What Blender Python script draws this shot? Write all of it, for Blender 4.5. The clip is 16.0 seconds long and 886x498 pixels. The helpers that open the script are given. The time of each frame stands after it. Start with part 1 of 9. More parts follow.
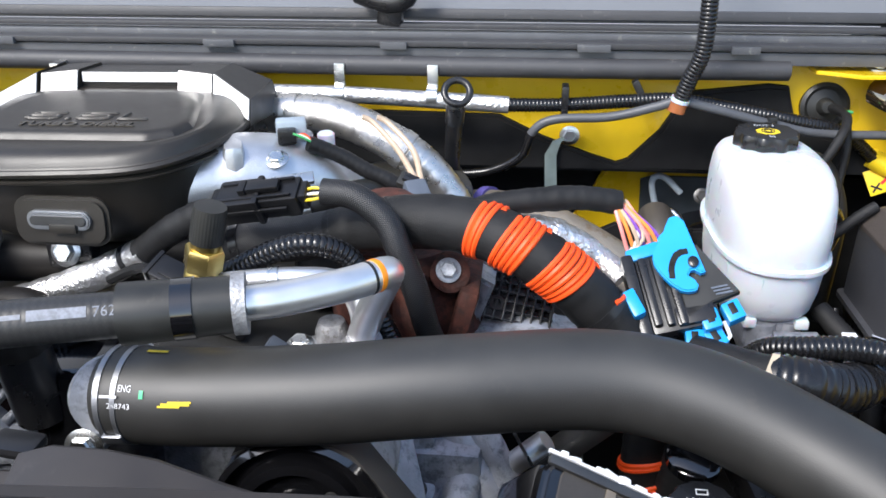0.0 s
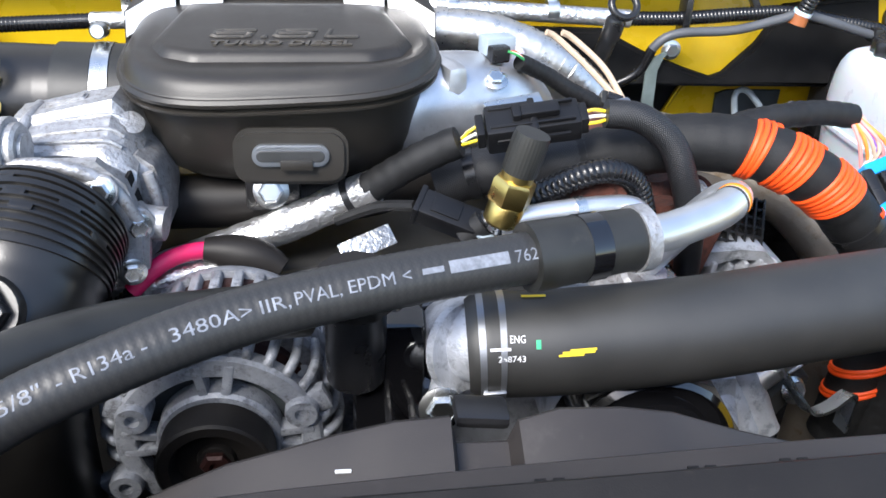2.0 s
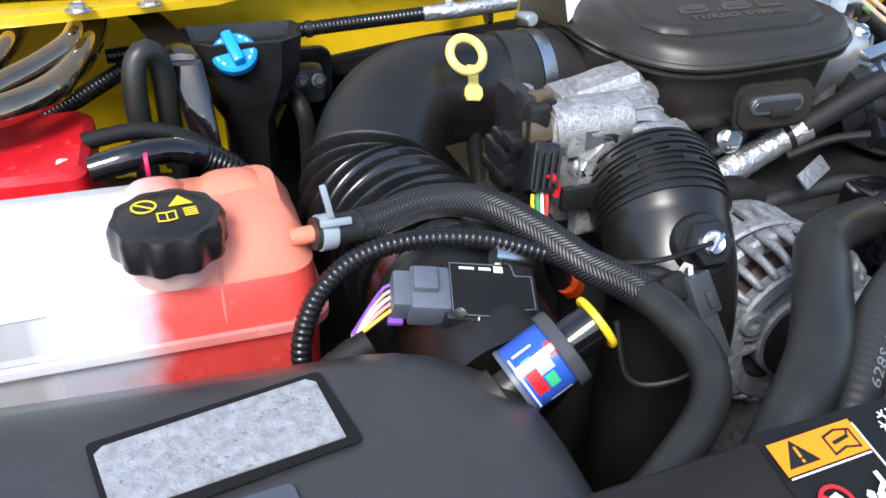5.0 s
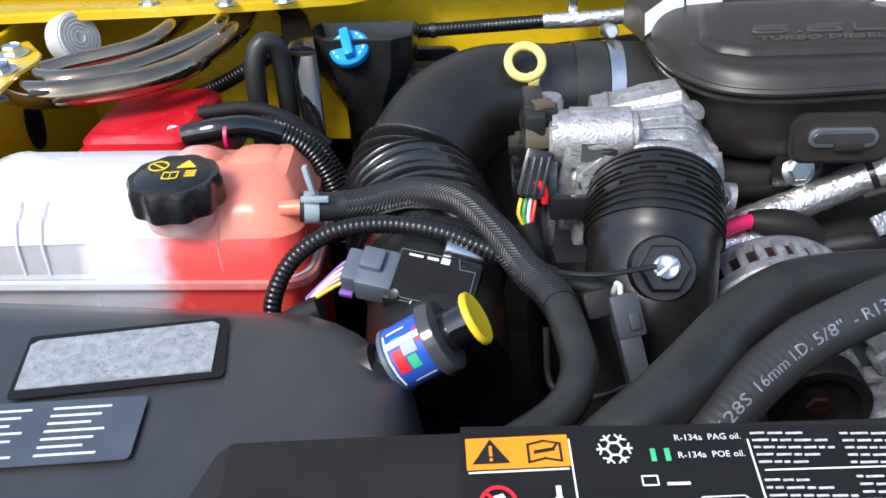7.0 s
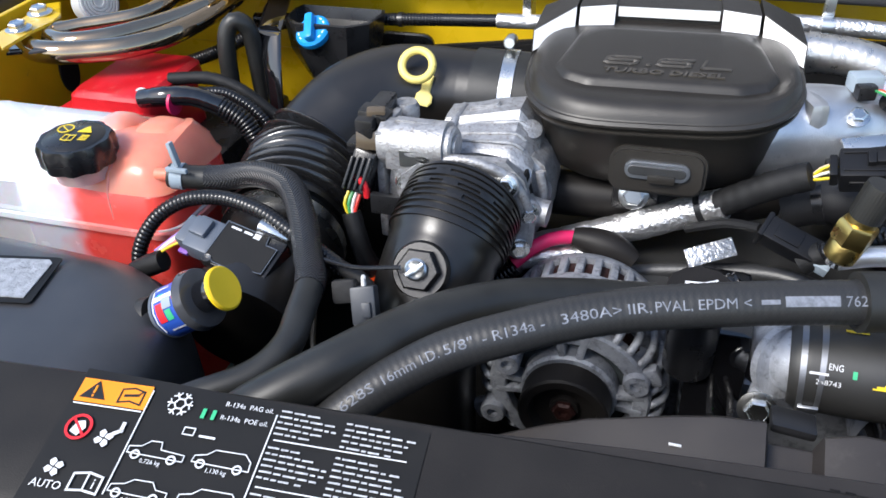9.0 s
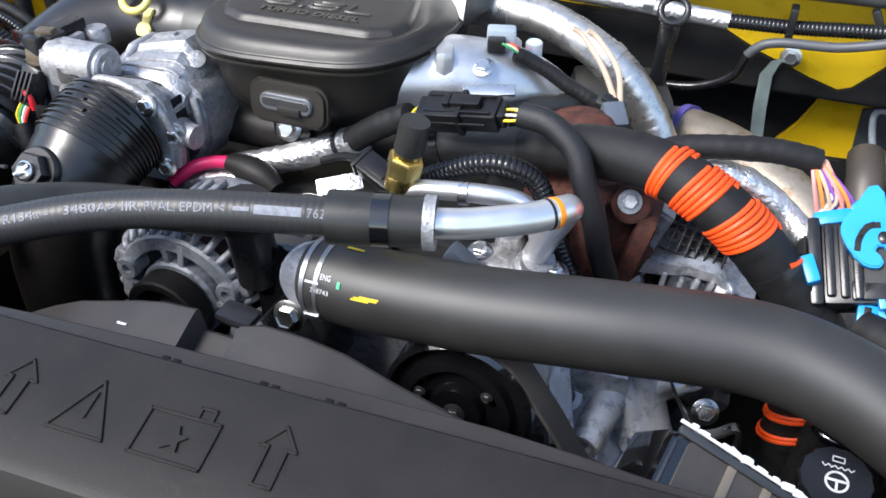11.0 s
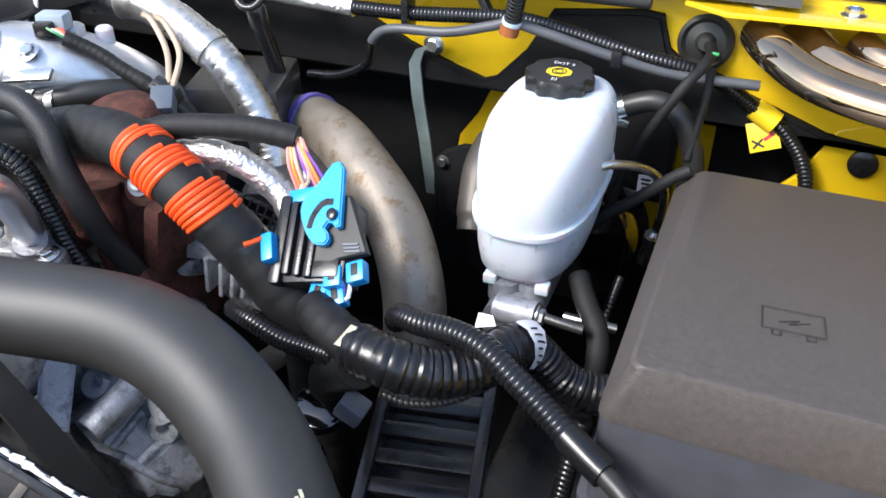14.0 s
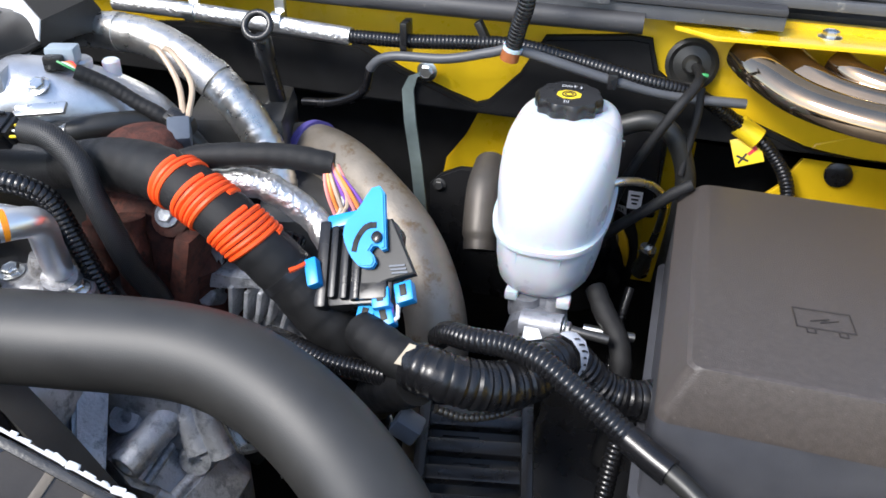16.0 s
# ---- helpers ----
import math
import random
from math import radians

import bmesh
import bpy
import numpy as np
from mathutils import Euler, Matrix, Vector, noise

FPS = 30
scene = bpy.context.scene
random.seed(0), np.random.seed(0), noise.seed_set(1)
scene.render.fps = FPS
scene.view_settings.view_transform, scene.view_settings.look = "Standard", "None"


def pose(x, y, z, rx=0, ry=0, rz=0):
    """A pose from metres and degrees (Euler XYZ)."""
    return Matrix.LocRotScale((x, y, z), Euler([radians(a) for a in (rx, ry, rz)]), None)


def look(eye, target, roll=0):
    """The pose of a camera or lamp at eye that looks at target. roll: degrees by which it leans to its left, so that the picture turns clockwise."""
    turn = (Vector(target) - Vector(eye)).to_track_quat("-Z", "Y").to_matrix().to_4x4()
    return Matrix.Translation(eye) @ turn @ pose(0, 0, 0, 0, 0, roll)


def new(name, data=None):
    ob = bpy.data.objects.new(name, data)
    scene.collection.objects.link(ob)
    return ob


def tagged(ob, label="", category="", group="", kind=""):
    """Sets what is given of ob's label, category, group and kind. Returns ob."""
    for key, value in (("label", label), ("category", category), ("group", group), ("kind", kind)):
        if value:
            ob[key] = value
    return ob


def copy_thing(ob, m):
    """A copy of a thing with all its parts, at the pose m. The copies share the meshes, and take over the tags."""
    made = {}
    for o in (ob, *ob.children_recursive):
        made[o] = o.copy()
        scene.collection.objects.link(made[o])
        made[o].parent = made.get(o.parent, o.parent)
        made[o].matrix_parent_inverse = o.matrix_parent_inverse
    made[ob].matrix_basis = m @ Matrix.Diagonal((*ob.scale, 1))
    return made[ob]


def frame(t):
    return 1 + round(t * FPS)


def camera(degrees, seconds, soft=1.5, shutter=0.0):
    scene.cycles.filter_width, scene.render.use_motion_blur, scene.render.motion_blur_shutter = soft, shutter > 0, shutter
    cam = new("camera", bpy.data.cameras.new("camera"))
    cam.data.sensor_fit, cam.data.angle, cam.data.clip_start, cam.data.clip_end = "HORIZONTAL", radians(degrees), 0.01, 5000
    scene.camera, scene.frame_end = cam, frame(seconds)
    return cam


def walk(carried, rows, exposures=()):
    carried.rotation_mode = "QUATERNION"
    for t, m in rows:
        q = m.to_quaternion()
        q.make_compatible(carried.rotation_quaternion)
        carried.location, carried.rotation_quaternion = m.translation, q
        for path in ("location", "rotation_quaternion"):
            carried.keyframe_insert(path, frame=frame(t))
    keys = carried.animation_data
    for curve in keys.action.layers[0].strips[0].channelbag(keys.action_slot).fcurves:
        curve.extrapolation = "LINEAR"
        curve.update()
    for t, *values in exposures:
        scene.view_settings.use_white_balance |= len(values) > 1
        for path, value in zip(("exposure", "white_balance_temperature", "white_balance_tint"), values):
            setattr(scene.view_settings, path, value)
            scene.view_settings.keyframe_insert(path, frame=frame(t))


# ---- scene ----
cam = camera(55.8, 16.0, soft=1.6)
PATH = [
    (0, (-0.0074, 0.0348, 1.6336), (-0.1997, 1.8493, 0.8158), -0.3),
    (0.5, (-0.0183, 0.0689, 1.6256), (-0.1656, 1.8334, 0.6958), 1.6),
    (1, (-0.1053, 0.0673, 1.6255), (-0.1356, 1.8343, 0.6899), 3.09),
    (1.5, (-0.2393, 0.0559, 1.6333), (-0.0967, 1.8151, 0.6919), 3.18),
    (2, (-0.3312, 0.0724, 1.6162), (-0.1077, 1.8013, 0.6358), 2.77),
    (2.5, (-0.4671, 0.1061, 1.6001), (-0.2406, 1.8279, 0.6087), 0.67),
    (3, (-0.535, 0.1164, 1.6020), (-0.2556, 1.8210, 0.5947), 0.77),
    (3.5, (-0.6241, 0.0958, 1.6219), (-0.2018, 1.7707, 0.6136), 1.36),
    (4, (-0.7412, 0.0843, 1.6317), (-0.1911, 1.7276, 0.6336), 1.34),
    (4.5, (-0.8142, 0.0827, 1.6416), (-0.2182, 1.7068, 0.6375), 1.74),
    (5, (-0.8503, 0.0708, 1.6325), (-0.2772, 1.6961, 0.6174), 1.34),
    (5.2, (-0.8503, 0.0579, 1.6305), (-0.2992, 1.6902, 0.6144), 1.04),
    (7.3, (-0.5987, -0.0164, 1.6527), (-0.7842, 1.7064, 0.6547), -1.2),
    (7.5, (-0.5718, -0.0315, 1.6587), (-0.7943, 1.6905, 0.6657), -0.3),
    (8, (-0.485, -0.064, 1.6728), (-0.8095, 1.6385, 0.6746), 0.71),
    (8.2, (-0.461, -0.0581, 1.6838), (-0.8226, 1.6246, 0.6655), 0.31),
    (10.3, (-0.1346, 0.0273, 1.7214), (-0.7589, 1.5395, 0.5704), -2.66),
    (10.5, (-0.0946, 0.0261, 1.7105), (-0.7118, 1.5502, 0.5725), -1.86),
    (11, (0.0004, 0.0297, 1.7056), (-0.5848, 1.5597, 0.5587), 1.04),
    (11.5, (0.0605, 0.0344, 1.7047), (-0.5097, 1.5633, 0.5488), 1.54),
    (12, (0.1236, 0.0681, 1.6968), (-0.4065, 1.5969, 0.522), 0.53),
    (12.5, (0.222, 0.1347, 1.6811), (-0.2893, 1.6374, 0.4643), 0.44),
    (13, (0.3101, 0.1703, 1.6783), (-0.2211, 1.6811, 0.4814), 1.74),
    (13.5, (0.3601, 0.171, 1.6803), (-0.2361, 1.6971, 0.5325), 1.24),
    (14, (0.3812, 0.1759, 1.6804), (-0.242, 1.7130, 0.5625), -0.06),
    (14.5, (0.3662, 0.175, 1.6834), (-0.2079, 1.7458, 0.5866), 0.53),
    (15, (0.3402, 0.1751, 1.6783), (-0.1147, 1.7844, 0.5818), 0.92),
    (15.5, (0.3171, 0.1592, 1.6773), (-0.0817, 1.7832, 0.5798), 0.72),
    (16, (0.3039, 0.1293, 1.6872), (-0.1509, 1.7585, 0.6197), 1.22),
]
walk(cam, [(t, look(eye, target, roll)) for t, eye, target, roll in PATH],
     exposures=[(0, 1.40), (1.0, 1.60), (2.5, 1.75), (3.5, 1.95), (4.5, 1.75), (5.0, 1.3), (7.3, 1.12), (8.2, 1.10), (10.5, 1.4), (12, 1.48), (14, 1.56), (15, 1.50), (16, 1.38)])

# ---- light: bright open shade, the sky in front and above, the raised hood behind ----
world = bpy.data.worlds.new("sky")
scene.world = world
world.use_nodes = True
wn = world.node_tree.nodes
sky = wn.new("ShaderNodeTexSky")
sky.sky_type, sky.sun_disc = "NISHITA", False
sky.sun_elevation, sky.sun_rotation = radians(45), radians(215)
sky.dust_density, sky.air_density = 1.4, 1.0
world.node_tree.links.new(sky.outputs["Color"], wn["Background"].inputs["Color"])
wn["Background"].inputs["Strength"].default_value = 0.13
sun_data = bpy.data.lights.new("sun", "SUN")
sun_data.energy, sun_data.angle, sun_data.color = 1.75, radians(20), (1.0, 0.985, 0.965)
sun = new("sun", sun_data)
sun.matrix_world = look((0, 0, 0), (0.40, 0.58, -0.71))


# ---- materials ----
def surf(name, base, rough=0.5, metal=0.0, vary=0.12, scale=40.0, bump=0.15, fine=600.0, dirt=None, dirt_at=0.58, coat=0.0,
         rough_vary=0.12, sub=0.0, stretch=None, deep=0.0008):
    """A worn surface: colour varied at two scales, blotches of dirt, fine relief."""
    m = bpy.data.materials.new(name)
    m.use_nodes = True
    nt = m.node_tree
    n, l = nt.nodes, nt.links
    b = n["Principled BSDF"]
    geo = n.new("ShaderNodeNewGeometry")
    vec = geo.outputs["Position"]
    if stretch:
        mp = n.new("ShaderNodeMapping")
        mp.inputs["Scale"].default_value = stretch
        l.new(vec, mp.inputs["Vector"])
        vec = mp.outputs["Vector"]
    big = n.new("ShaderNodeTexNoise")
    big.inputs["Scale"].default_value, big.inputs["Detail"].default_value = scale, 6
    small = n.new("ShaderNodeTexNoise")
    small.inputs["Scale"].default_value, small.inputs["Detail"].default_value = fine, 3
    l.new(vec, big.inputs["Vector"])
    l.new(vec, small.inputs["Vector"])
    ramp = n.new("ShaderNodeValToRGB")
    e = ramp.color_ramp.elements
    e[0].position, e[1].position = 0.3, 0.72
    e[0].color = [c * (1 - vary) for c in base] + [1]
    e[1].color = [min(1, c * (1 + vary)) for c in base] + [1]
    l.new(big.outputs["Fac"], ramp.inputs["Fac"])
    col = ramp.outputs["Color"]
    if dirt:
        dn = n.new("ShaderNodeTexNoise")
        dn.inputs["Scale"].default_value, dn.inputs["Detail"].default_value = scale * 1.7, 9
        dn.inputs["Roughness"].default_value = 0.7
        l.new(vec, dn.inputs["Vector"])
        dr = n.new("ShaderNodeValToRGB")
        dr.color_ramp.elements[0].position, dr.color_ramp.elements[1].position = dirt_at, dirt_at + 0.12
        l.new(dn.outputs["Fac"], dr.inputs["Fac"])
        mx = n.new("ShaderNodeMix")
        mx.data_type = "RGBA"
        l.new(dr.outputs["Color"], mx.inputs["Factor"])
        l.new(col, mx.inputs["A"])
        mx.inputs["B"].default_value = (*dirt, 1)
        col = mx.outputs["Result"]
    l.new(col, b.inputs["Base Color"])
    mr = n.new("ShaderNodeMapRange")
    mr.inputs["To Min"].default_value, mr.inputs["To Max"].default_value = max(0.02, rough - rough_vary), min(1, rough + rough_vary)
    l.new(big.outputs["Fac"], mr.inputs["Value"])
    l.new(mr.outputs["Result"], b.inputs["Roughness"])
    b.inputs["Metallic"].default_value = metal
    b.inputs["Coat Weight"].default_value = coat
    b.inputs["Subsurface Weight"].default_value = sub
    b.inputs["Subsurface Scale"].default_value = 0.02
    if bump:
        bp = n.new("ShaderNodeBump")
        bp.inputs["Strength"].default_value, bp.inputs["Distance"].default_value = bump, deep
        l.new(small.outputs["Fac"], bp.inputs["Height"])
        l.new(bp.outputs["Normal"], b.inputs["Normal"])
    return m


def chevron(name, dark, light, step=0.0030, zigzag=0.0060):
    """A woven sleeve whose strands meet in herringbone rows along the tube's own coordinates."""
    m = surf(name, dark, 0.42, bump=0)
    nt = m.node_tree
    n, l = nt.nodes, nt.links

    def calc(op, a, b):
        q = n.new("ShaderNodeMath")
        q.operation = op
        for i, v in enumerate((a, b)):
            if isinstance(v, (int, float)):
                q.inputs[i].default_value = v
            else:
                l.new(v, q.inputs[i])
        return q.outputs["Value"]

    uv = n.new("ShaderNodeUVMap")
    xy = n.new("ShaderNodeSeparateXYZ")
    l.new(uv.outputs["UV"], xy.inputs["Vector"])
    slant = calc("MULTIPLY", calc("PINGPONG", xy.outputs["Y"], zigzag), 0.9)
    strand = calc("PINGPONG", calc("ADD", xy.outputs["X"], slant), step / 2)
    h = calc("MULTIPLY", strand, 2 / step)
    mx = n.new("ShaderNodeMix")
    mx.data_type = "RGBA"
    mx.inputs["A"].default_value, mx.inputs["B"].default_value = (*dark, 1), (*light, 1)
    l.new(calc("POWER", h, 1.8), mx.inputs["Factor"])
    b = n["Principled BSDF"]
    l.new(mx.outputs["Result"], b.inputs["Base Color"])
    bp = n.new("ShaderNodeBump")
    bp.inputs["Strength"].default_value, bp.inputs["Distance"].default_value = 0.6, 0.0008
    l.new(h, bp.inputs["Height"])
    l.new(bp.outputs["Normal"], b.inputs["Normal"])
    return m


def braid(name, dark, light, across=130.0, rough=0.45, relief=0.5):
    """A woven or ribbed sleeve: two crossed bands along the tube's own coordinates."""
    m = surf(name, dark, rough, bump=0)
    nt = m.node_tree
    n, l = nt.nodes, nt.links
    uv = n.new("ShaderNodeUVMap")
    outs = []
    for turn in (35, -35):
        mp = n.new("ShaderNodeMapping")
        mp.inputs["Rotation"].default_value = (0, 0, radians(turn))
        w = n.new("ShaderNodeTexWave")
        w.inputs["Scale"].default_value = across
        l.new(uv.outputs["UV"], mp.inputs["Vector"])
        l.new(mp.outputs["Vector"], w.inputs["Vector"])
        outs.append(w.outputs["Fac"])
    mu = n.new("ShaderNodeMath")
    mu.operation = "MULTIPLY"
    l.new(outs[0], mu.inputs[0])
    l.new(outs[1], mu.inputs[1])
    mx = n.new("ShaderNodeMix")
    mx.data_type = "RGBA"
    mx.inputs["A"].default_value, mx.inputs["B"].default_value = (*dark, 1), (*light, 1)
    l.new(mu.outputs["Value"], mx.inputs["Factor"])
    b = n["Principled BSDF"]
    l.new(mx.outputs["Result"], b.inputs["Base Color"])
    bp = n.new("ShaderNodeBump")
    bp.inputs["Strength"].default_value, bp.inputs["Distance"].default_value = relief, 0.0006
    l.new(mu.outputs["Value"], bp.inputs["Height"])
    l.new(bp.outputs["Normal"], b.inputs["Normal"])
    return m


def clear(name, tint, see, rough=0.12):
    """Thin translucent plastic."""
    m = surf(name, tint, rough, bump=0.05, scale=20, sub=0.3)
    nt = m.node_tree
    n, l = nt.nodes, nt.links
    tr = n.new("ShaderNodeBsdfTransparent")
    mx = n.new("ShaderNodeMixShader")
    mx.inputs["Fac"].default_value = see
    l.new(n["Principled BSDF"].outputs["BSDF"], mx.inputs[1])
    l.new(tr.outputs["BSDF"], mx.inputs[2])
    l.new(mx.outputs["Shader"], n["Material Output"].inputs["Surface"])
    return m


YELLOW = surf("yellow paint", (0.72, 0.47, 0.01), 0.3, coat=0.5, vary=0.05, bump=0.03, fine=900, dirt=(0.45, 0.32, 0.06), dirt_at=0.66)
LINER = surf("black felt liner", (0.011, 0.011, 0.0115), 0.85, bump=0.7, fine=900, vary=0.3)
COWL = surf("grey cowl plastic", (0.085, 0.088, 0.095), 0.45, bump=0.3, dirt=(0.22, 0.21, 0.2), dirt_at=0.6)
SEAL = surf("black rubber seal", (0.042, 0.042, 0.045), 0.55, bump=0.2, dirt=(0.12, 0.115, 0.11), dirt_at=0.6)
HOODGREY = surf("grey hood underside", (0.17, 0.18, 0.20), 0.6, scale=8, vary=0.06, bump=0.1)
COVER = surf("dark moulded plastic", (0.0235, 0.0205, 0.0170), 0.38, bump=0.2, fine=1400, vary=0.15, dirt=(0.058, 0.052, 0.046), dirt_at=0.62)
DUSTY = surf("dusty charcoal plastic", (0.0140, 0.0124, 0.0115), 0.50, bump=0.12, fine=1200, vary=0.15, dirt=(0.023, 0.0198, 0.0176), dirt_at=0.60)
BLACK = surf("black plastic", (0.014, 0.014, 0.015), 0.28, bump=0.12, fine=900, vary=0.25, dirt=(0.032, 0.030, 0.028), dirt_at=0.68)
GLOSS = surf("gloss black paint", (0.006, 0.006, 0.007), 0.1, bump=0.02, coat=1.0, rough_vary=0.04)
# bronze base paints the yellow surroundings mirrored in the glossy black braces
BRACE = surf("mirror brace with yellow reflection tint", (0.34, 0.255, 0.165), 0.06, 0.97, bump=0.02, coat=1.0, rough_vary=0.04)
DUCT = surf("satin black duct", (0.0105, 0.0090, 0.0076), 0.35, bump=0.08, fine=1200, vary=0.2, rough_vary=0.05)
DUCT.node_tree.nodes["Principled BSDF"].inputs["Specular IOR Level"].default_value = 0.7
ELBOW = surf("semi gloss black pipe", (0.0115, 0.0105, 0.0095), 0.30, bump=0.06, fine=1200, vary=0.2, rough_vary=0.05)
ELBOW.node_tree.nodes["Principled BSDF"].inputs["Specular IOR Level"].default_value = 0.65
RUBBER = surf("black rubber hose", (0.021, 0.021, 0.0195), 0.42, bump=0.08, fine=1500, vary=0.25, dirt=(0.036, 0.034, 0.029), dirt_at=0.60)
RADHOSE = surf("dusty radiator hose rubber", (0.0235, 0.0230, 0.0215), 0.52, bump=0.10, fine=1300, scale=30, vary=0.22, rough_vary=0.04, dirt=(0.033, 0.030, 0.026), dirt_at=0.60)
RADHOSE.node_tree.nodes["Principled BSDF"].inputs["Specular IOR Level"].default_value = 0.7
TAPE = surf("cloth tape", (0.014, 0.014, 0.0145), 0.5, bump=0.6, fine=1400, vary=0.25, dirt=(0.035, 0.033, 0.03), dirt_at=0.66)
LOOM = surf("ribbed loom plastic", (0.009, 0.009, 0.010), 0.26, bump=0.05, dirt=(0.022, 0.021, 0.020), dirt_at=0.70)
ALU = surf("stained cast aluminium", (0.41, 0.41, 0.42), 0.46, 0.62, vary=0.22, scale=150, bump=0.8, fine=450, dirt=(0.25, 0.235, 0.22), dirt_at=0.52)
ALUDIRTY = surf("oxidised aluminium", (0.52, 0.54, 0.58), 0.5, 0.55, vary=0.22, scale=45, bump=0.8, fine=420, dirt=(0.27, 0.285, 0.31), dirt_at=0.50)
ALTMETAL = surf("chalky grey aluminium", (0.32, 0.335, 0.365), 0.5, 0.35, vary=0.25, scale=80, bump=0.9, fine=420, dirt=(0.16, 0.165, 0.18), dirt_at=0.52)
PIPEALU = surf("bare aluminium pipe", (0.84, 0.84, 0.84), 0.36, 0.9, vary=0.06, bump=0.08)
FOIL = surf("crinkled foil wrap", (0.80, 0.79, 0.78), 0.34, 0.9, vary=0.10, scale=150, bump=1.0, fine=260, deep=0.0018)
FOLDED = surf("folded foil wrap", (0.72, 0.69, 0.64), 0.30, 0.92, vary=0.16, scale=110, bump=0.35, fine=650)
CLEANALU = surf("clean cast aluminium", (0.66, 0.67, 0.69), 0.36, 0.85, vary=0.10, scale=60, bump=0.35, fine=700, dirt=(0.50, 0.50, 0.51), dirt_at=0.60)
STEEL = surf("zinc plated steel", (0.72, 0.73, 0.72), 0.28, 1.0, vary=0.1, bump=0.1)
# pale colour painted for sky glints on the cover's black bevels
GLINT = surf("pale sky glint", (0.84, 0.83, 0.81), 0.34, 0.35, vary=0.08, scale=60, bump=0.15)
CLAMP = surf("dull spring steel", (0.30, 0.31, 0.33), 0.4, 0.9, vary=0.15, bump=0.2)
DARKSTEEL = surf("dark steel", (0.085, 0.085, 0.085), 0.4, 0.7, bump=0.3)
HEATPIPE = surf("heat tinted steel pipe", (0.30, 0.262, 0.215), 0.5, 0.7, vary=0.25, scale=22, bump=0.5, fine=300, dirt=(0.22, 0.15, 0.085), dirt_at=0.53)
RUST = surf("rusted iron", (0.085, 0.027, 0.018), 0.8, 0.1, vary=0.6, scale=70, bump=1.0, fine=350, dirt=(0.035, 0.016, 0.012), dirt_at=0.52)
BRASS = surf("brass", (0.62, 0.45, 0.15), 0.3, 1.0, bump=0.2)
BLUE = surf("blue plastic", (0.01, 0.30, 0.72), 0.32, bump=0.05, vary=0.05)
ORANGE = surf("orange cord", (0.95, 0.09, 0.01), 0.5, bump=0.2, vary=0.08)
REDCOVER = surf("red battery cover", (0.55, 0.010, 0.018), 0.35, bump=0.1, dirt=(0.62, 0.10, 0.09), dirt_at=0.6)
WHITEPLASTIC = surf("milky plastic", (0.61, 0.635, 0.68), 0.3, sub=0.5, bump=0.05, vary=0.03)
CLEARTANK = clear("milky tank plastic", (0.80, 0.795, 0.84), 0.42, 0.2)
# orange glow of light passing the coolant, put into the plastic's colour
GLOWTINT = clear("plastic with coolant glow", (1.0, 0.285, 0.185), 0.18, 0.22)
SEAMPINK = clear("reddish tank seam", (0.95, 0.30, 0.27), 0.25, 0.25)
COOLANT = surf("red coolant", (0.95, 0.095, 0.080), 0.25, sub=0.6, bump=0, vary=0.06)


def fade(m, plain, x0, x1):
    """Wall colour that runs over into clean plastic where no coolant stands behind it."""
    n, l = m.node_tree.nodes, m.node_tree.links
    base = n["Principled BSDF"].inputs["Base Color"]
    was = base.links[0].from_socket
    geo = n.new("ShaderNodeNewGeometry")
    sep = n.new("ShaderNodeSeparateXYZ")
    nz = n.new("ShaderNodeTexNoise")
    nz.inputs["Scale"].default_value = 28
    mad = n.new("ShaderNodeMath")
    mad.operation = "MULTIPLY_ADD"
    mad.inputs[1].default_value = 0.05
    ran = n.new("ShaderNodeMapRange")
    ran.interpolation_type = "SMOOTHSTEP"
    ran.inputs["From Min"].default_value, ran.inputs["From Max"].default_value = x0 + 0.025, x1 + 0.025
    mix = n.new("ShaderNodeMix")
    mix.data_type = "RGBA"
    mix.inputs["A"].default_value = (*plain, 1)
    l.new(geo.outputs["Position"], sep.inputs[0])
    l.new(geo.outputs["Position"], nz.inputs["Vector"])
    l.new(nz.outputs["Fac"], mad.inputs[0])
    l.new(sep.outputs["X"], mad.inputs[2])
    l.new(mad.outputs[0], ran.inputs["Value"])
    l.new(ran.outputs["Result"], mix.inputs["Factor"])
    l.new(was, mix.inputs["B"])
    l.new(mix.outputs["Result"], base)
    return m


fade(GLOWTINT, (0.92, 0.90, 0.93), -0.912, -0.838)
fade(SEAMPINK, (0.90, 0.90, 0.95), -0.905, -0.865)
fade(COOLANT, (0.66, 0.66, 0.76), -0.900, -0.868)
GREYCONN = surf("grey connector plastic", (0.10, 0.118, 0.148), 0.4, bump=0.1)
PALEBLUE = surf("pale sensor plastic", (0.32, 0.38, 0.43), 0.4, bump=0.1)
CREAM = surf("cream plastic", (0.86, 0.70, 0.20), 0.4, bump=0.05, vary=0.04)
YELLOWCAP = surf("yellow plastic", (0.90, 0.60, 0.02), 0.4, bump=0.05, vary=0.04)
LABELPRINT = surf("small white print", (0.50, 0.51, 0.53), 0.55, bump=0, vary=0.3, scale=400)
WHITEPRINT = surf("white print", (0.75, 0.76, 0.78), 0.55, bump=0, vary=0.15, scale=300)
FADEPRINT = surf("faded hose print", (0.19, 0.205, 0.24), 0.55, bump=0, vary=0.35, scale=260)
YELLOWPRINT = surf("yellow print", (0.85, 0.62, 0.03), 0.5, bump=0, vary=0.1)
LABELWHITE = surf("white label", (0.78, 0.78, 0.80), 0.45, bump=0, vary=0.05)
LABELYELLOW = surf("yellow label", (0.85, 0.60, 0.02), 0.4, bump=0, vary=0.04)
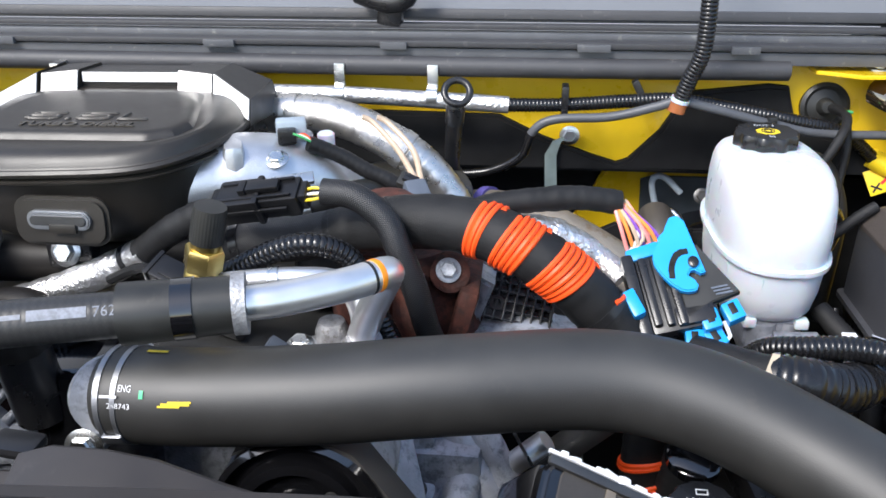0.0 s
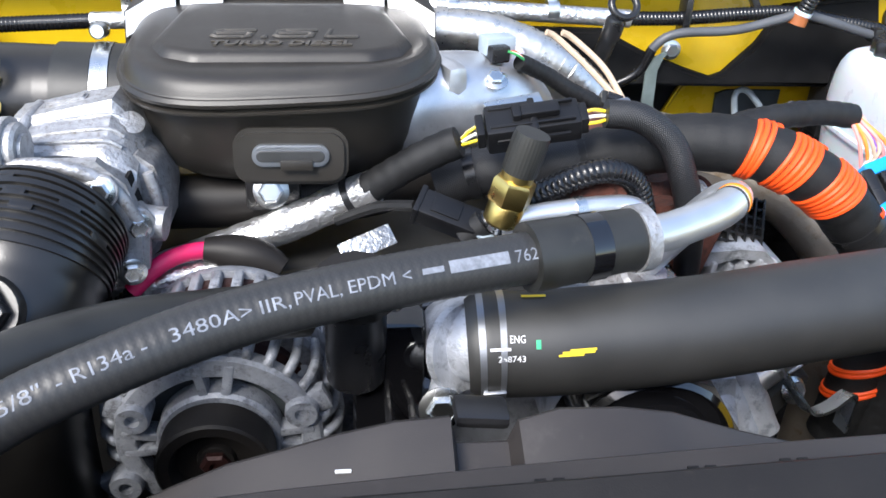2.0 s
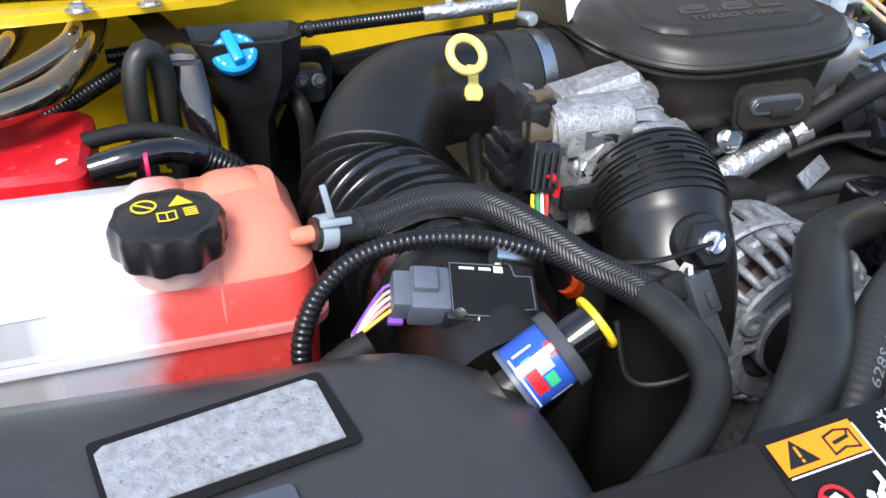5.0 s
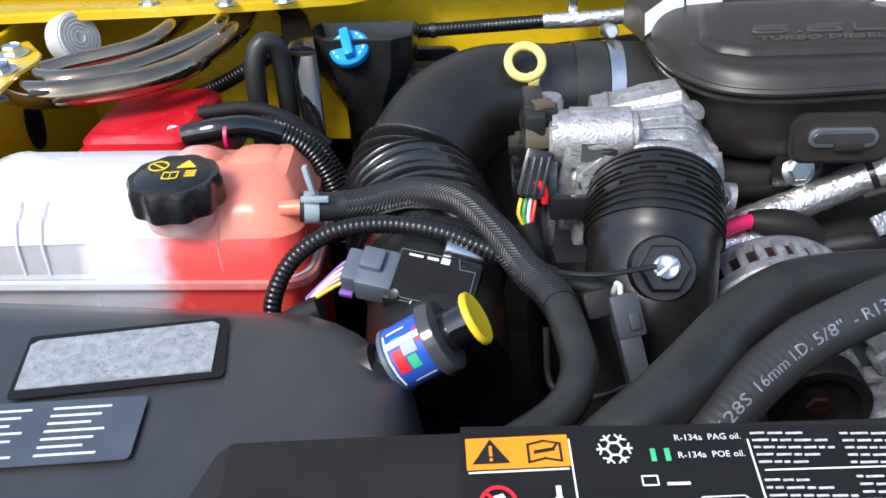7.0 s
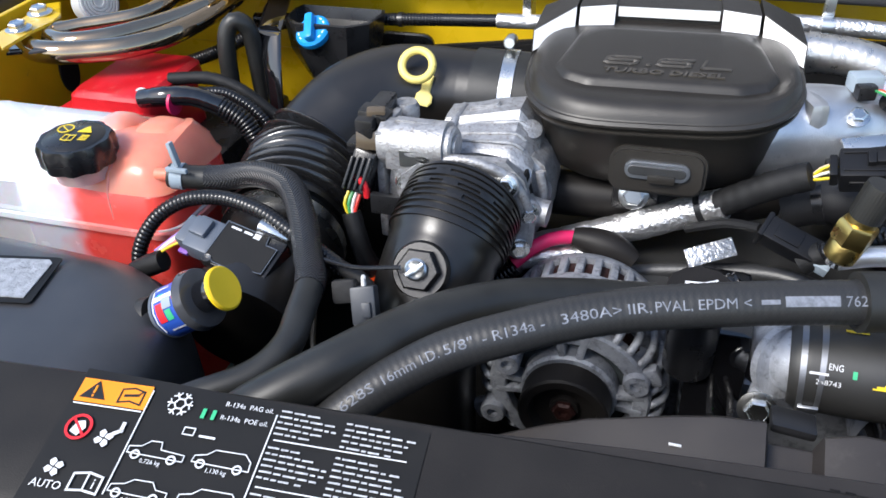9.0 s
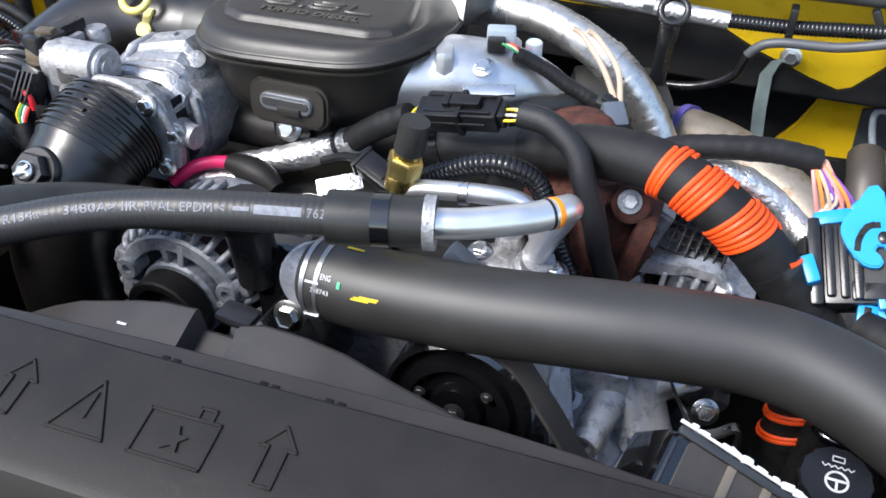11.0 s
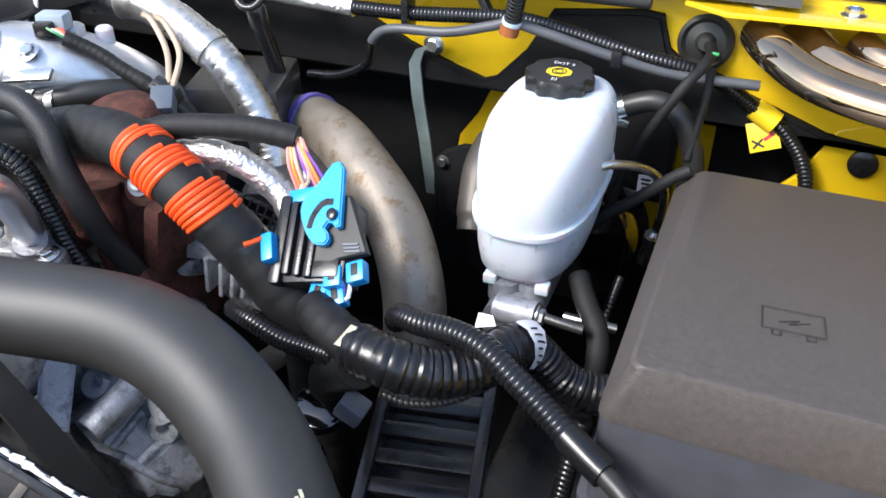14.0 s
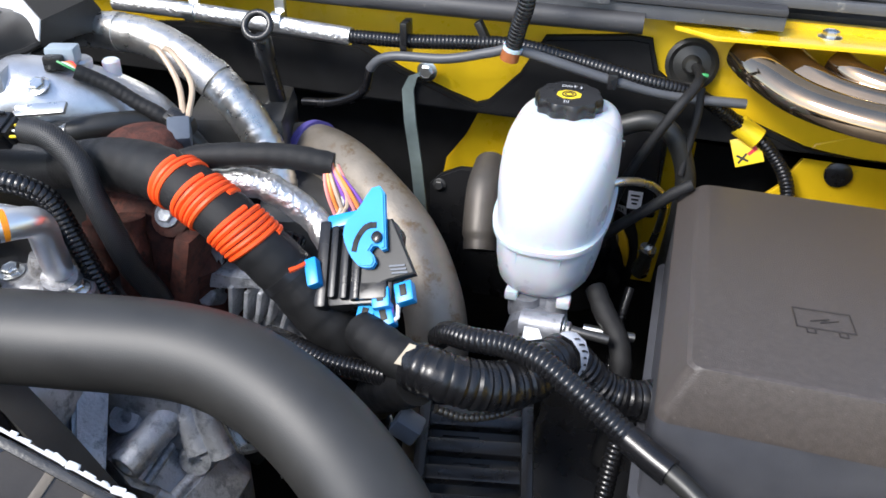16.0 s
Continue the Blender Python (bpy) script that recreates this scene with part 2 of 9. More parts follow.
LABELORANGE = surf("orange label", (0.90, 0.28, 0.01), 0.4, bump=0, vary=0.04)
LABELRED = surf("red print", (0.75, 0.02, 0.03), 0.4, bump=0, vary=0.04)
LABELBLUE = surf("blue label", (0.03, 0.10, 0.50), 0.3, bump=0, vary=0.1)
LABELGREEN = surf("green print", (0.05, 0.48, 0.22), 0.4, bump=0, vary=0.05)
LABELDARK = surf("dark label film", (0.009, 0.0085, 0.008), 0.48, bump=0, vary=0.1)
LABELDARK.node_tree.nodes["Principled BSDF"].inputs["Specular IOR Level"].default_value = 0.3
GREYFOIL = surf("worn silver sticker", (0.42, 0.43, 0.45), 0.5, 0.4, vary=0.25, scale=150, bump=0.8, fine=500, dirt=(0.22, 0.22, 0.23), dirt_at=0.55)
PINK = surf("magenta sleeve", (0.75, 0.02, 0.12), 0.4, bump=0.05)
STRAP = surf("grey green webbing", (0.20, 0.25, 0.24), 0.8, bump=0.8, fine=1000, vary=0.2)
FUSELID = surf("dusty brown grey plastic", (0.070, 0.059, 0.053), 0.48, bump=0.4, fine=900, vary=0.14, scale=210, rough_vary=0.06, dirt=(0.17, 0.150, 0.137), dirt_at=0.62)
SHROUD = surf("dusty brown black plastic", (0.030, 0.0255, 0.0235), 0.5, bump=0.08, fine=1500, vary=0.15, scale=25, dirt=(0.046, 0.040, 0.037), dirt_at=0.62)
HAZED = surf("hazed black plastic", (0.036, 0.0355, 0.0375), 0.36, bump=0.2, fine=1400, vary=0.15, rough_vary=0.05, dirt=(0.052, 0.050, 0.050), dirt_at=0.6)
HAZED.node_tree.nodes["Principled BSDF"].inputs["Specular IOR Level"].default_value = 0.9
# shade and blue skylight of the lid's upright sides, put into the colour
SKIRT = surf("fuse lid plastic with side shade", (0.066, 0.068, 0.078), 0.42, bump=0.2, fine=1200, vary=0.12)
RAISED = surf("lighter raised plastic", (0.060, 0.053, 0.044), 0.34, bump=0.15, fine=1400, vary=0.15)
CYLINDER = surf("grey cast cylinder", (0.30, 0.31, 0.34), 0.5, 0.5, vary=0.2, scale=90, bump=0.5, fine=500, dirt=(0.18, 0.18, 0.19), dirt_at=0.55)
COPPERISH = surf("copper coil", (0.035, 0.012, 0.010), 0.5, 0.4, bump=0.3)
NYLON = surf("black nylon", (0.009, 0.009, 0.010), 0.34, bump=0.06, fine=900, vary=0.15)
for m, level in ((DUSTY, 0.26), (TAPE, 0.28), (LINER, 0.2), (NYLON, 0.35)):
    m.node_tree.nodes["Principled BSDF"].inputs["Specular IOR Level"].default_value = level
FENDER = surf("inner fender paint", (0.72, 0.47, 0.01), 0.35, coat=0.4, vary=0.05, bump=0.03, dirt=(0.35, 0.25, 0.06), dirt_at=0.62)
BRAID = braid("woven sleeve", (0.006, 0.006, 0.007), (0.034, 0.034, 0.036), across=210)
SLEEVE = chevron("coarse woven sleeve", (0.006, 0.006, 0.007), (0.034, 0.034, 0.037))
RIBHOSE = braid("fabric marked hose", (0.026, 0.026, 0.0265), (0.032, 0.0315, 0.031), across=150, rough=0.42, relief=0.05)
WIRES = {k: surf(k + " wire", c, 0.4, bump=0) for k, c in dict(
    red=(0.7, 0.04, 0.03), pink=(0.75, 0.28, 0.25), violet=(0.22, 0.08, 0.42), yellow=(0.8, 0.6, 0.03), green=(0.05, 0.32, 0.10),
    tan=(0.50, 0.38, 0.27), white=(0.7, 0.7, 0.68), orange=(0.85, 0.25, 0.05), black=(0.012, 0.012, 0.012)).items()}


# ---- building helpers ----
def thing(name, at, label, category, group="", kind=""):
    ob = new(name)
    ob.location, ob.empty_display_size = at, 0.02
    bpy.context.view_layer.update()
    return tagged(ob, label, category, group, kind)


def world_of(ob):
    m = ob.matrix_basis.copy()
    while ob.parent:
        m = ob.parent.matrix_basis @ ob.matrix_parent_inverse @ m
        ob = ob.parent
    return m


def part(name, bm, material, parent=None, label="", smooth=True, crease=38):
    """Link a bmesh, built in world metres, as one mesh object under a thing or a part."""
    me = bpy.data.meshes.new(name)
    bmesh.ops.recalc_face_normals(bm, faces=bm.faces)
    if smooth:
        for f in bm.faces:
            f.smooth = True
        for e in bm.edges:
            if len(e.link_faces) == 2 and e.calc_face_angle(0) > radians(crease):
                e.smooth = False
    bm.to_mesh(me)
    bm.free()
    me.materials.append(material)
    ob = new(name, me)
    if parent is not None:
        ob.parent = parent
        ob.matrix_parent_inverse = world_of(parent).inverted()
    if label:
        ob["label"] = label
    return ob


def lone(name, bm, material, label, category, group="", kind="", smooth=True):
    """A thing that is one single mesh."""
    return tagged(part(name, bm, material, None, "", smooth), label, category, group, kind)


def frame_z(at, z, x=(1, 0, 0)):
    """A matrix at a point whose z axis lies along z and whose x axis is as near to x as can be."""
    z = Vector(z).normalized()
    x = Vector(x)
    x = (x - z * x.dot(z))
    x = x.normalized() if x.length > 1e-6 else z.orthogonal().normalized()
    m = Matrix((x, z.cross(x), z)).transposed().to_4x4()
    m.translation = Vector(at)
    return m


class Line:
    """A smooth line through points (Catmull-Rom), sampled evenly, with frames that do not twist."""

    def __init__(self, pts, step=0.006):
        p = [Vector(q) for q in pts]
        p = [p[0] * 2 - p[1]] + p + [p[-1] * 2 - p[-2]]
        fine = []
        for i in range(1, len(p) - 2):
            for k in range(24):
                t = k / 24
                a, b, c, d = p[i - 1:i + 3]
                fine.append(0.5 * ((2 * b) + (c - a) * t + (2 * a - 5 * b + 4 * c - d) * t * t + (3 * b - a - 3 * c + d) * t ** 3))
        fine.append(p[-2])
        acc = [0]
        for a, b in zip(fine, fine[1:]):
            acc.append(acc[-1] + (b - a).length)
        self.length = acc[-1]
        n = max(2, round(self.length / step))
        self.s = [self.length * i / n for i in range(n + 1)]
        self.p, j = [], 0
        for s in self.s:
            while j < len(acc) - 2 and acc[j + 1] < s:
                j += 1
            f = (s - acc[j]) / max(1e-9, acc[j + 1] - acc[j])
            self.p.append(fine[j].lerp(fine[j + 1], f))
        self.t = []
        for i in range(n + 1):
            self.t.append((self.p[min(n, i + 1)] - self.p[max(0, i - 1)]).normalized())
        nrm = self.t[0].orthogonal().normalized()
        self.n = []
        for t in self.t:
            nrm = (nrm - t * nrm.dot(t)).normalized()
            self.n.append(nrm)

    def at(self, s):
        f = min(max(s / self.length, 0), 1) * (len(self.s) - 1)
        i = min(int(f), len(self.s) - 2)
        k = f - i
        return self.p[i].lerp(self.p[i + 1], k), self.t[i].lerp(self.t[i + 1], k).normalized()


def tube(pts, r, seg=14, step=0.006, cap=True, a=None, b=None):
    """A swept round tube. r: radius, or a function of the way along and the whole length. a, b: a stretch of the line."""
    line = pts if isinstance(pts, Line) else Line(pts, step)
    bm = bmesh.new()
    uv = bm.loops.layers.uv.new("UVMap")
    rings, ss = [], []
    for s, p, t, n in zip(line.s, line.p, line.t, line.n):
        if (a is not None and s < a - 1e-6) or (b is not None and s > b + 1e-6):
            continue
        rr = r(s, line.length) if callable(r) else r
        c = t.cross(n)
        rings.append([bm.verts.new(p + rr * (math.cos(2 * math.pi * k / seg) * n + math.sin(2 * math.pi * k / seg) * c)) for k in range(seg)])
        ss.append(s)
    r0 = r if not callable(r) else r(0, line.length)
    for i in range(len(rings) - 1):
        for k in range(seg):
            f = bm.faces.new((rings[i][k], rings[i][(k + 1) % seg], rings[i + 1][(k + 1) % seg], rings[i + 1][k]))
            w = 2 * math.pi * r0 / seg
            for lp, c in zip(f.loops, ((ss[i], k * w), (ss[i], (k + 1) * w), (ss[i + 1], (k + 1) * w), (ss[i + 1], k * w))):
                lp[uv].uv = c
    if cap:
        bm.faces.new(rings[0][::-1])
        bm.faces.new(rings[-1])
    return bm


def loom(pts, r, pitch=0.0042, seg=12, depth=0.10):
    """A corrugated tube."""
    line = Line(pts, pitch / 4)
    return tube(line, lambda s, l: r * (1 - depth * (0.5 - 0.5 * math.cos(2 * math.pi * s / pitch)) ** 2), seg)


def taped(r, seed=0, pitch=0.011, amount=0.10):
    """The radius of a bundle wound with tape."""
    return lambda s, l: r * (1 + amount * (((s / pitch) % 1) - 0.5) * 0.7 + amount * 0.6 * noise.noise((s * 60, seed, 0)))


def lathe(profile, m, seg=28, close=True):
    """A turned form from (radius, height) pairs."""
    bm = bmesh.new()
    rings = [[bm.verts.new(m @ Vector((max(r, 1e-5) * math.cos(2 * math.pi * k / seg), max(r, 1e-5) * math.sin(2 * math.pi * k / seg), z)))
              for k in range(seg)] for r, z in profile]
    for a, b in zip(rings, rings[1:]):
        for k in range(seg):
            bm.faces.new((a[k], a[(k + 1) % seg], b[(k + 1) % seg], b[k]))
    if close:
        bm.faces.new(rings[0][::-1])
        bm.faces.new(rings[-1])
    return bm


def loft(rings, cap=True):
    """Skin over closed rings of as many points each."""
    bm = bmesh.new()
    vs = [[bm.verts.new(p) for p in ring] for ring in rings]
    n = len(vs[0])
    for a, b in zip(vs, vs[1:]):
        for k in range(n):
            bm.faces.new((a[k], a[(k + 1) % n], b[(k + 1) % n], b[k]))
    if cap:
        bm.faces.new(vs[0][::-1])
        bm.faces.new(vs[-1])
    return bm


def box(size, m=Matrix(), bevel=0.002, seg=2):
    """A box with rounded edges, centred on m."""
    bm = bmesh.new()
    bmesh.ops.create_cube(bm, size=1, matrix=Matrix.Diagonal((*size, 1)))
    if bevel:
        bmesh.ops.bevel(bm, geom=bm.edges[:], offset=min(bevel, min(size) * 0.45), segments=seg, profile=0.6, affect="EDGES")
    bm.transform(m)
    return bm


def slab(outline, depth, m=Matrix(), bevel=0.001, seg=1):
    """A plate: an outline in the plane, given thickness along z."""
    bm = bmesh.new()
    f = bm.faces.new([bm.verts.new((x, y, 0)) for x, y in outline])
    got = bmesh.ops.extrude_face_region(bm, geom=[f])
    bmesh.ops.translate(bm, verts=[v for v in got["geom"] if isinstance(v, bmesh.types.BMVert)], vec=(0, 0, depth))
    bmesh.ops.recalc_face_normals(bm, faces=bm.faces)
    if bevel:
        top = [e for e in bm.edges if abs(e.verts[0].co.z - depth) < 1e-7 and abs(e.verts[1].co.z - depth) < 1e-7]
        bmesh.ops.bevel(bm, geom=top, offset=bevel, segments=seg, affect="EDGES")
    bm.transform(m)
    return bm


def add(bm, other):
    """Join a second bmesh into the first."""
    me = bpy.data.meshes.new("joined")
    other.to_mesh(me)
    other.free()
    bm.from_mesh(me)
    bpy.data.meshes.remove(me)
    return bm


def rounded(w, h, r, n=6):
    """A rounded rectangle's outline."""
    out = []
    for cx, cy, a in ((w / 2 - r, h / 2 - r, 0), (-w / 2 + r, h / 2 - r, 90), (-w / 2 + r, -h / 2 + r, 180), (w / 2 - r, -h / 2 + r, 270)):
        for k in range(n + 1):
            t = radians(a + 90 * k / n)
            out.append((cx + r * math.cos(t), cy + r * math.sin(t)))
    return out


def stroke(pts, w, m, tall=0.0012, closed=False):
    """A raised line drawn with flat bars."""
    bm = bmesh.new()
    for a, b in zip(pts, pts[1:] + (pts[:1] if closed else [])):
        a, b = Vector(a), Vector(b)
        d = (b - a)
        ang = math.atan2(d.y, d.x)
        c = (a + b) / 2
        add(bm, box((d.length + w, w, tall), m @ Matrix.Translation((c.x, c.y, tall / 2)) @ Matrix.Rotation(ang, 4, "Z"), w * 0.2, 1))
    return bm


def hexbolt(r, m, tall=None):
    """A flanged hex head."""
    tall = tall or r * 0.9
    bm = lathe([(r * 1.55, 0), (r * 1.55, r * 0.12), (r * 1.1, r * 0.3)], m, 20)
    add(bm, lathe([(r * 1.08, r * 0.2), (r * 1.08, tall * 0.85), (r * 0.9, tall), (r * 0.85, tall), (r * 0.8, tall * 0.93)], m, 6))
    return bm


def bolt(name, at, z, r, parent=None, material=None):
    return part(name, hexbolt(r, frame_z(at, z)), material or STEEL, parent)


def cast_rough(bm, amount=0.0012, freq=55.0, cuts=3, seed=0.0):
    """Give a casting an uneven skin."""
    bmesh.ops.subdivide_edges(bm, edges=bm.edges[:], cuts=cuts, use_grid_fill=True)
    bm.normal_update()
    for v in bm.verts:
        p = v.co * freq + Vector((seed, 0, 0))
        v.co += v.normal * amount * (noise.noise(p) + 0.5 * noise.noise(p * 2.3))
    return bm


def letters(text, size, align="CENTER", bold=0.0):
    """The flat outlines of a text in the built-in font: points and faces."""
    cu = bpy.data.curves.new("text", "FONT")
    cu.body, cu.size, cu.align_x, cu.align_y, cu.resolution_u, cu.offset = text, size, align, "CENTER", 2, bold
    ob = new("text", cu)
    dg = bpy.context.evaluated_depsgraph_get()
    me = ob.evaluated_get(dg).to_mesh()
    vs = [v.co.copy() for v in me.vertices]
    fs = [tuple(p.vertices) for p in me.polygons]
    ob.evaluated_get(dg).to_mesh_clear()
    bpy.data.objects.remove(ob)
    bpy.data.curves.remove(cu)
    return vs, fs


def flat_text(name, text, size, m, material, parent, raise_by=0.0004, align="CENTER", squeeze=1.0, shear=0.0, label="", bold=0.0):
    vs, fs = letters(text, size, align, bold)
    bm = bmesh.new()
    vv = [bm.verts.new(m @ Vector((v.x * squeeze + v.y * shear, v.y, raise_by))) for v in vs]
    for f in fs:
        bm.faces.new([vv[i] for i in f])
    if raise_by > 0.0008:
        got = bmesh.ops.extrude_face_region(bm, geom=bm.faces[:])
        bmesh.ops.translate(bm, verts=[v for v in got["geom"] if isinstance(v, bmesh.types.BMVert)], vec=m.to_3x3() @ Vector((0, 0, -raise_by)))
    return part(name, bm, material, parent, label, smooth=False)


def wrap(points, line, s0, r, toward, turn=0.0):
    """Lay flat (x, y) points on a tube: x along it from s0, y round it, facing a direction."""
    out = []
    for x, y in points:
        p, t = line.at(s0 + x)
        n = Vector(toward)
        n = (n - t * n.dot(t)).normalized()
        c = n.cross(t)
        a = y / r + turn
        out.append(p + (r + 0.0004) * (math.cos(a) * n + math.sin(a) * c))
    return out


def tube_text(name, text, size, line, s0, r, toward, material, parent, turn=0.0, to=None):
    vs, fs = letters(text, size, "LEFT")
    if to:                                                       # as long as the stretch from s0
        k = (to - s0) / max(v.x for v in vs)
        vs = [Vector((v.x * k, v.y, 0)) for v in vs]
    # split long edges so that the letters follow the tube
    bm = bmesh.new()
    vv = [bm.verts.new(v) for v in vs]
    for f in fs:
        bm.faces.new([vv[i] for i in f])
    pts = wrap([(v.co.x, v.co.y) for v in bm.verts], line, s0, r, toward, turn)
    for v, p in zip(bm.verts, pts):
        v.co = p
    return part(name, bm, material, parent, smooth=False)


def tube_patch(name, x0, x1, y0, y1, line, r, toward, material, parent, turn=0.0, nx=8, ny=4, label=""):
    bm = bmesh.new()
    grid = wrap([(x0 + (x1 - x0) * i / nx, y0 + (y1 - y0) * j / ny) for i in range(nx + 1) for j in range(ny + 1)], line, 0, r, toward, turn)
    vv = [bm.verts.new(p) for p in grid]
    for i in range(nx):
        for j in range(ny):
            k = i * (ny + 1) + j
            bm.faces.new((vv[k], vv[k + 1], vv[k + ny + 2], vv[k + ny + 1]))
    return part(name, bm, material, parent, label)


def clip_band(name, line, s, w, r, material, parent, seg=20):
    """A band round a tube: a clamp, a tie or a turn of tape."""
    return part(name, tube(Line([line.at(s - w / 2)[0], line.at(s)[0], line.at(s + w / 2)[0]], w / 4), r, seg), material, parent)


# ---- setting ----
def wall(name, size, at, material, label, category="wall", bevel=0.003):
    return lone(name, box(size, Matrix.Translation(at), bevel), material, label, category, kind="structure")


gm = bmesh.new()
bmesh.ops.create_grid(gm, x_segments=2, y_segments=2, size=600)
lone("ground", gm, surf("asphalt", (0.30, 0.29, 0.28), 0.9, scale=3, bump=0.5), "pale sunlit paved ground round the truck", "ground", kind="structure", smooth=False)
wall("floor", (1.9, 0.95, 0.03), (-0.26, 0.62, 0.86), LINER, "dark under tray of the engine bay", "floor")
wall("wall_south", (1.9, 0.05, 0.62), (-0.26, 0.12, 1.04), LINER, "dark radiator pack behind the grille")

# firewall: painted flange above, felt liner below
firewall = thing("wall_north", (-0.26, 1.0, 0.9), "yellow painted firewall with black felt liner", "firewall", kind="structure")
XZ = Matrix.Rotation(radians(90), 4, "X")                      # outline x, z; depth towards the camera
part("panel", slab([(-1.25, 1.310), (0.75, 1.310), (0.75, 1.445), (-1.25, 1.445)], 0.010, Matrix.Translation((0, 1.013, 0)) @ XZ), YELLOW, firewall)
part("panel", slab([(-1.25, 0.87), (0.75, 0.87), (0.75, 1.335), (-1.25, 1.335)], 0.012, Matrix.Translation((0, 1.082, 0)) @ XZ), LINER, firewall)
part("panel", slab([(-1.25, 1.235), (-0.745, 1.225), (-0.71, 1.295), (-0.69, 1.3095), (-1.25, 1.3095)], 0.010, Matrix.Translation((0, 1.0132, 0)) @ XZ), YELLOW, firewall)
part("liner", slab([(0.76, 1.3105), (0.7641, 1.3112), (0.5056, 1.3123), (0.4508, 1.318), (0.3763, 1.3448), (0.3174, 1.3635), (0.2905, 1.3821), (0.2843, 1.4007), (0.2802, 1.4152), (0.2595, 1.4172), (0.1695, 1.4069), (0.1437, 1.3614), (0.1106, 1.3262), (0.0971, 1.3211), (0.0661, 1.3304), (0.0093, 1.3511), (-0.0424, 1.3759), (-0.2596, 1.3779), (-0.5491, 1.349), (-0.6887, 1.3304), (-0.7, 1.3105)],
                   0.012, Matrix.Translation((0, 1.003, 0)) @ XZ, 0.004, 2), LINER, firewall, "black felt sound liner with a cut upper edge")
part("shelf", box((2.0, 0.085, 0.01), Matrix.Translation((-0.25, 1.0475, 1.316))), LINER, firewall)
part("panel", slab([(0.030, 1.08), (0.345, 1.08), (0.345, 1.296), (0.215, 1.2995), (0.100, 1.2975), (0.088, 1.289), (0.070, 1.250), (0.046, 1.216), (0.040, 1.18)],
                   0.008, Matrix.Translation((0, 1.066, 0)) @ XZ, 0.003, 2), YELLOW, firewall, "bare yellow patch behind the brake booster")

# cowl and the raised hood
cowl = thing("trim", (-0.26, 1.0, 1.44), "dusty grey cowl edge with rubber seal strips", "cowl", kind="structure")
part("seal", tube([(-1.2, 0.972, 1.437), (-0.6, 0.966, 1.438), (0.0, 0.964, 1.438), (0.27, 0.972, 1.438)], 0.011, 12, 0.03), SEAL, cowl)
part("strip", box((1.62, 0.03, 0.014), Matrix.Translation((-0.41, 0.985, 1.450))), COWL, cowl)
part("strip", box((1.62, 0.02, 0.007), Matrix.Translation((-0.41, 0.975, 1.462))), SEAL, cowl)
part("strip", box((1.9, 0.02, 0.010), Matrix.Translation((-0.30, 1.000, 1.466))), COWL, cowl)
part("strip", box((1.9, 0.016, 0.006), Matrix.Translation((-0.30, 1.004, 1.476))), SEAL, cowl)
for i, x in enumerate((-0.62, -0.36, -0.16, 0.06, 0.22)):
    part("clip", box((0.03 + 0.006 * (i % 2), 0.006, 0.008), Matrix.Translation((x, 0.964, 1.460)), 0.001), COWL, cowl)
part("flange", slab([(0.300, 0.975), (0.340, 0.952), (0.50, 0.962), (0.80, 0.962), (0.80, 1.02), (0.300, 1.02)], 0.004, Matrix.Translation((0, 0, 1.434)), 0.001), YELLOW, cowl, "yellow fender flange")
part("flange", slab([(-1.25, 0.838), (-0.977, 0.864), (-0.895, 0.878), (-0.79, 0.900), (-0.74, 0.94), (-0.73, 0.975), (-1.25, 0.975)], 0.010, Matrix.Translation((0, 0, 1.424)), 0.002, 2), YELLOW, cowl, "yellow fender flange")
for x, y, z in ((0.367, 0.988, 1.438), (0.444, 0.988, 1.438), (-0.995, 0.878, 1.4335), (-0.912, 0.872, 1.4335), (-0.852, 0.880, 1.4335)):
    bolt("bolt", (x, y, z), (0, 0, 1), 0.0075, cowl)
part("cowl_plate", box((0.50, 0.055, 0.006), Matrix.Translation((-1.0, 0.935, 1.441)), 0.002), COWL, cowl)
part("grille", box((0.32, 0.05, 0.012), Matrix.Translation((0.52, 1.045, 1.452)) @ Matrix.Rotation(radians(20), 4, "X")), SEAL, cowl)
for k in range(5):
    part("louvre", box((0.085, 0.006, 0.010), Matrix.Translation((0.40 + 0.012 * k, 1.020 + 0.010 * k, 1.462 + 0.004 * k)) @ Matrix.Rotation(radians(30), 4, "X"), 0.001), COWL, cowl)
hood = thing("hood", (-0.26, 1.03, 1.48), "raised hood with bare grey underside", "hood", kind="structure")
HM = Matrix.Translation((-0.26, 1.030, 1.478)) @ Matrix.Rotation(radians(-14), 4, "X")
part("panel", box((1.9, 0.02, 1.35), HM @ Matrix.Translation((0, 0.01, 0.675)), 0.005), HOODGREY, hood)
part("rib", box((1.9, 0.02, 0.012), HM @ Matrix.Translation((0, -0.004, 0.006)), 0.004), SEAL, hood)
nozzle = thing("washer_nozzle", (-0.165, 1.0, 1.478), "black plastic washer nozzle with its bracket on the hood", "nozzle")
part("bracket", box((0.030, 0.022, 0.034), Matrix.Translation((-0.168, 1.005, 1.492)) @ Matrix.Rotation(radians(8), 4, "Y"), 0.006), BLACK, nozzle)
part("head", tube([(-0.205, 1.0, 1.512), (-0.175, 0.994, 1.503), (-0.15, 0.99, 1.507), (-0.14, 0.99, 1.53)], 0.012, 12), BLACK, nozzle)

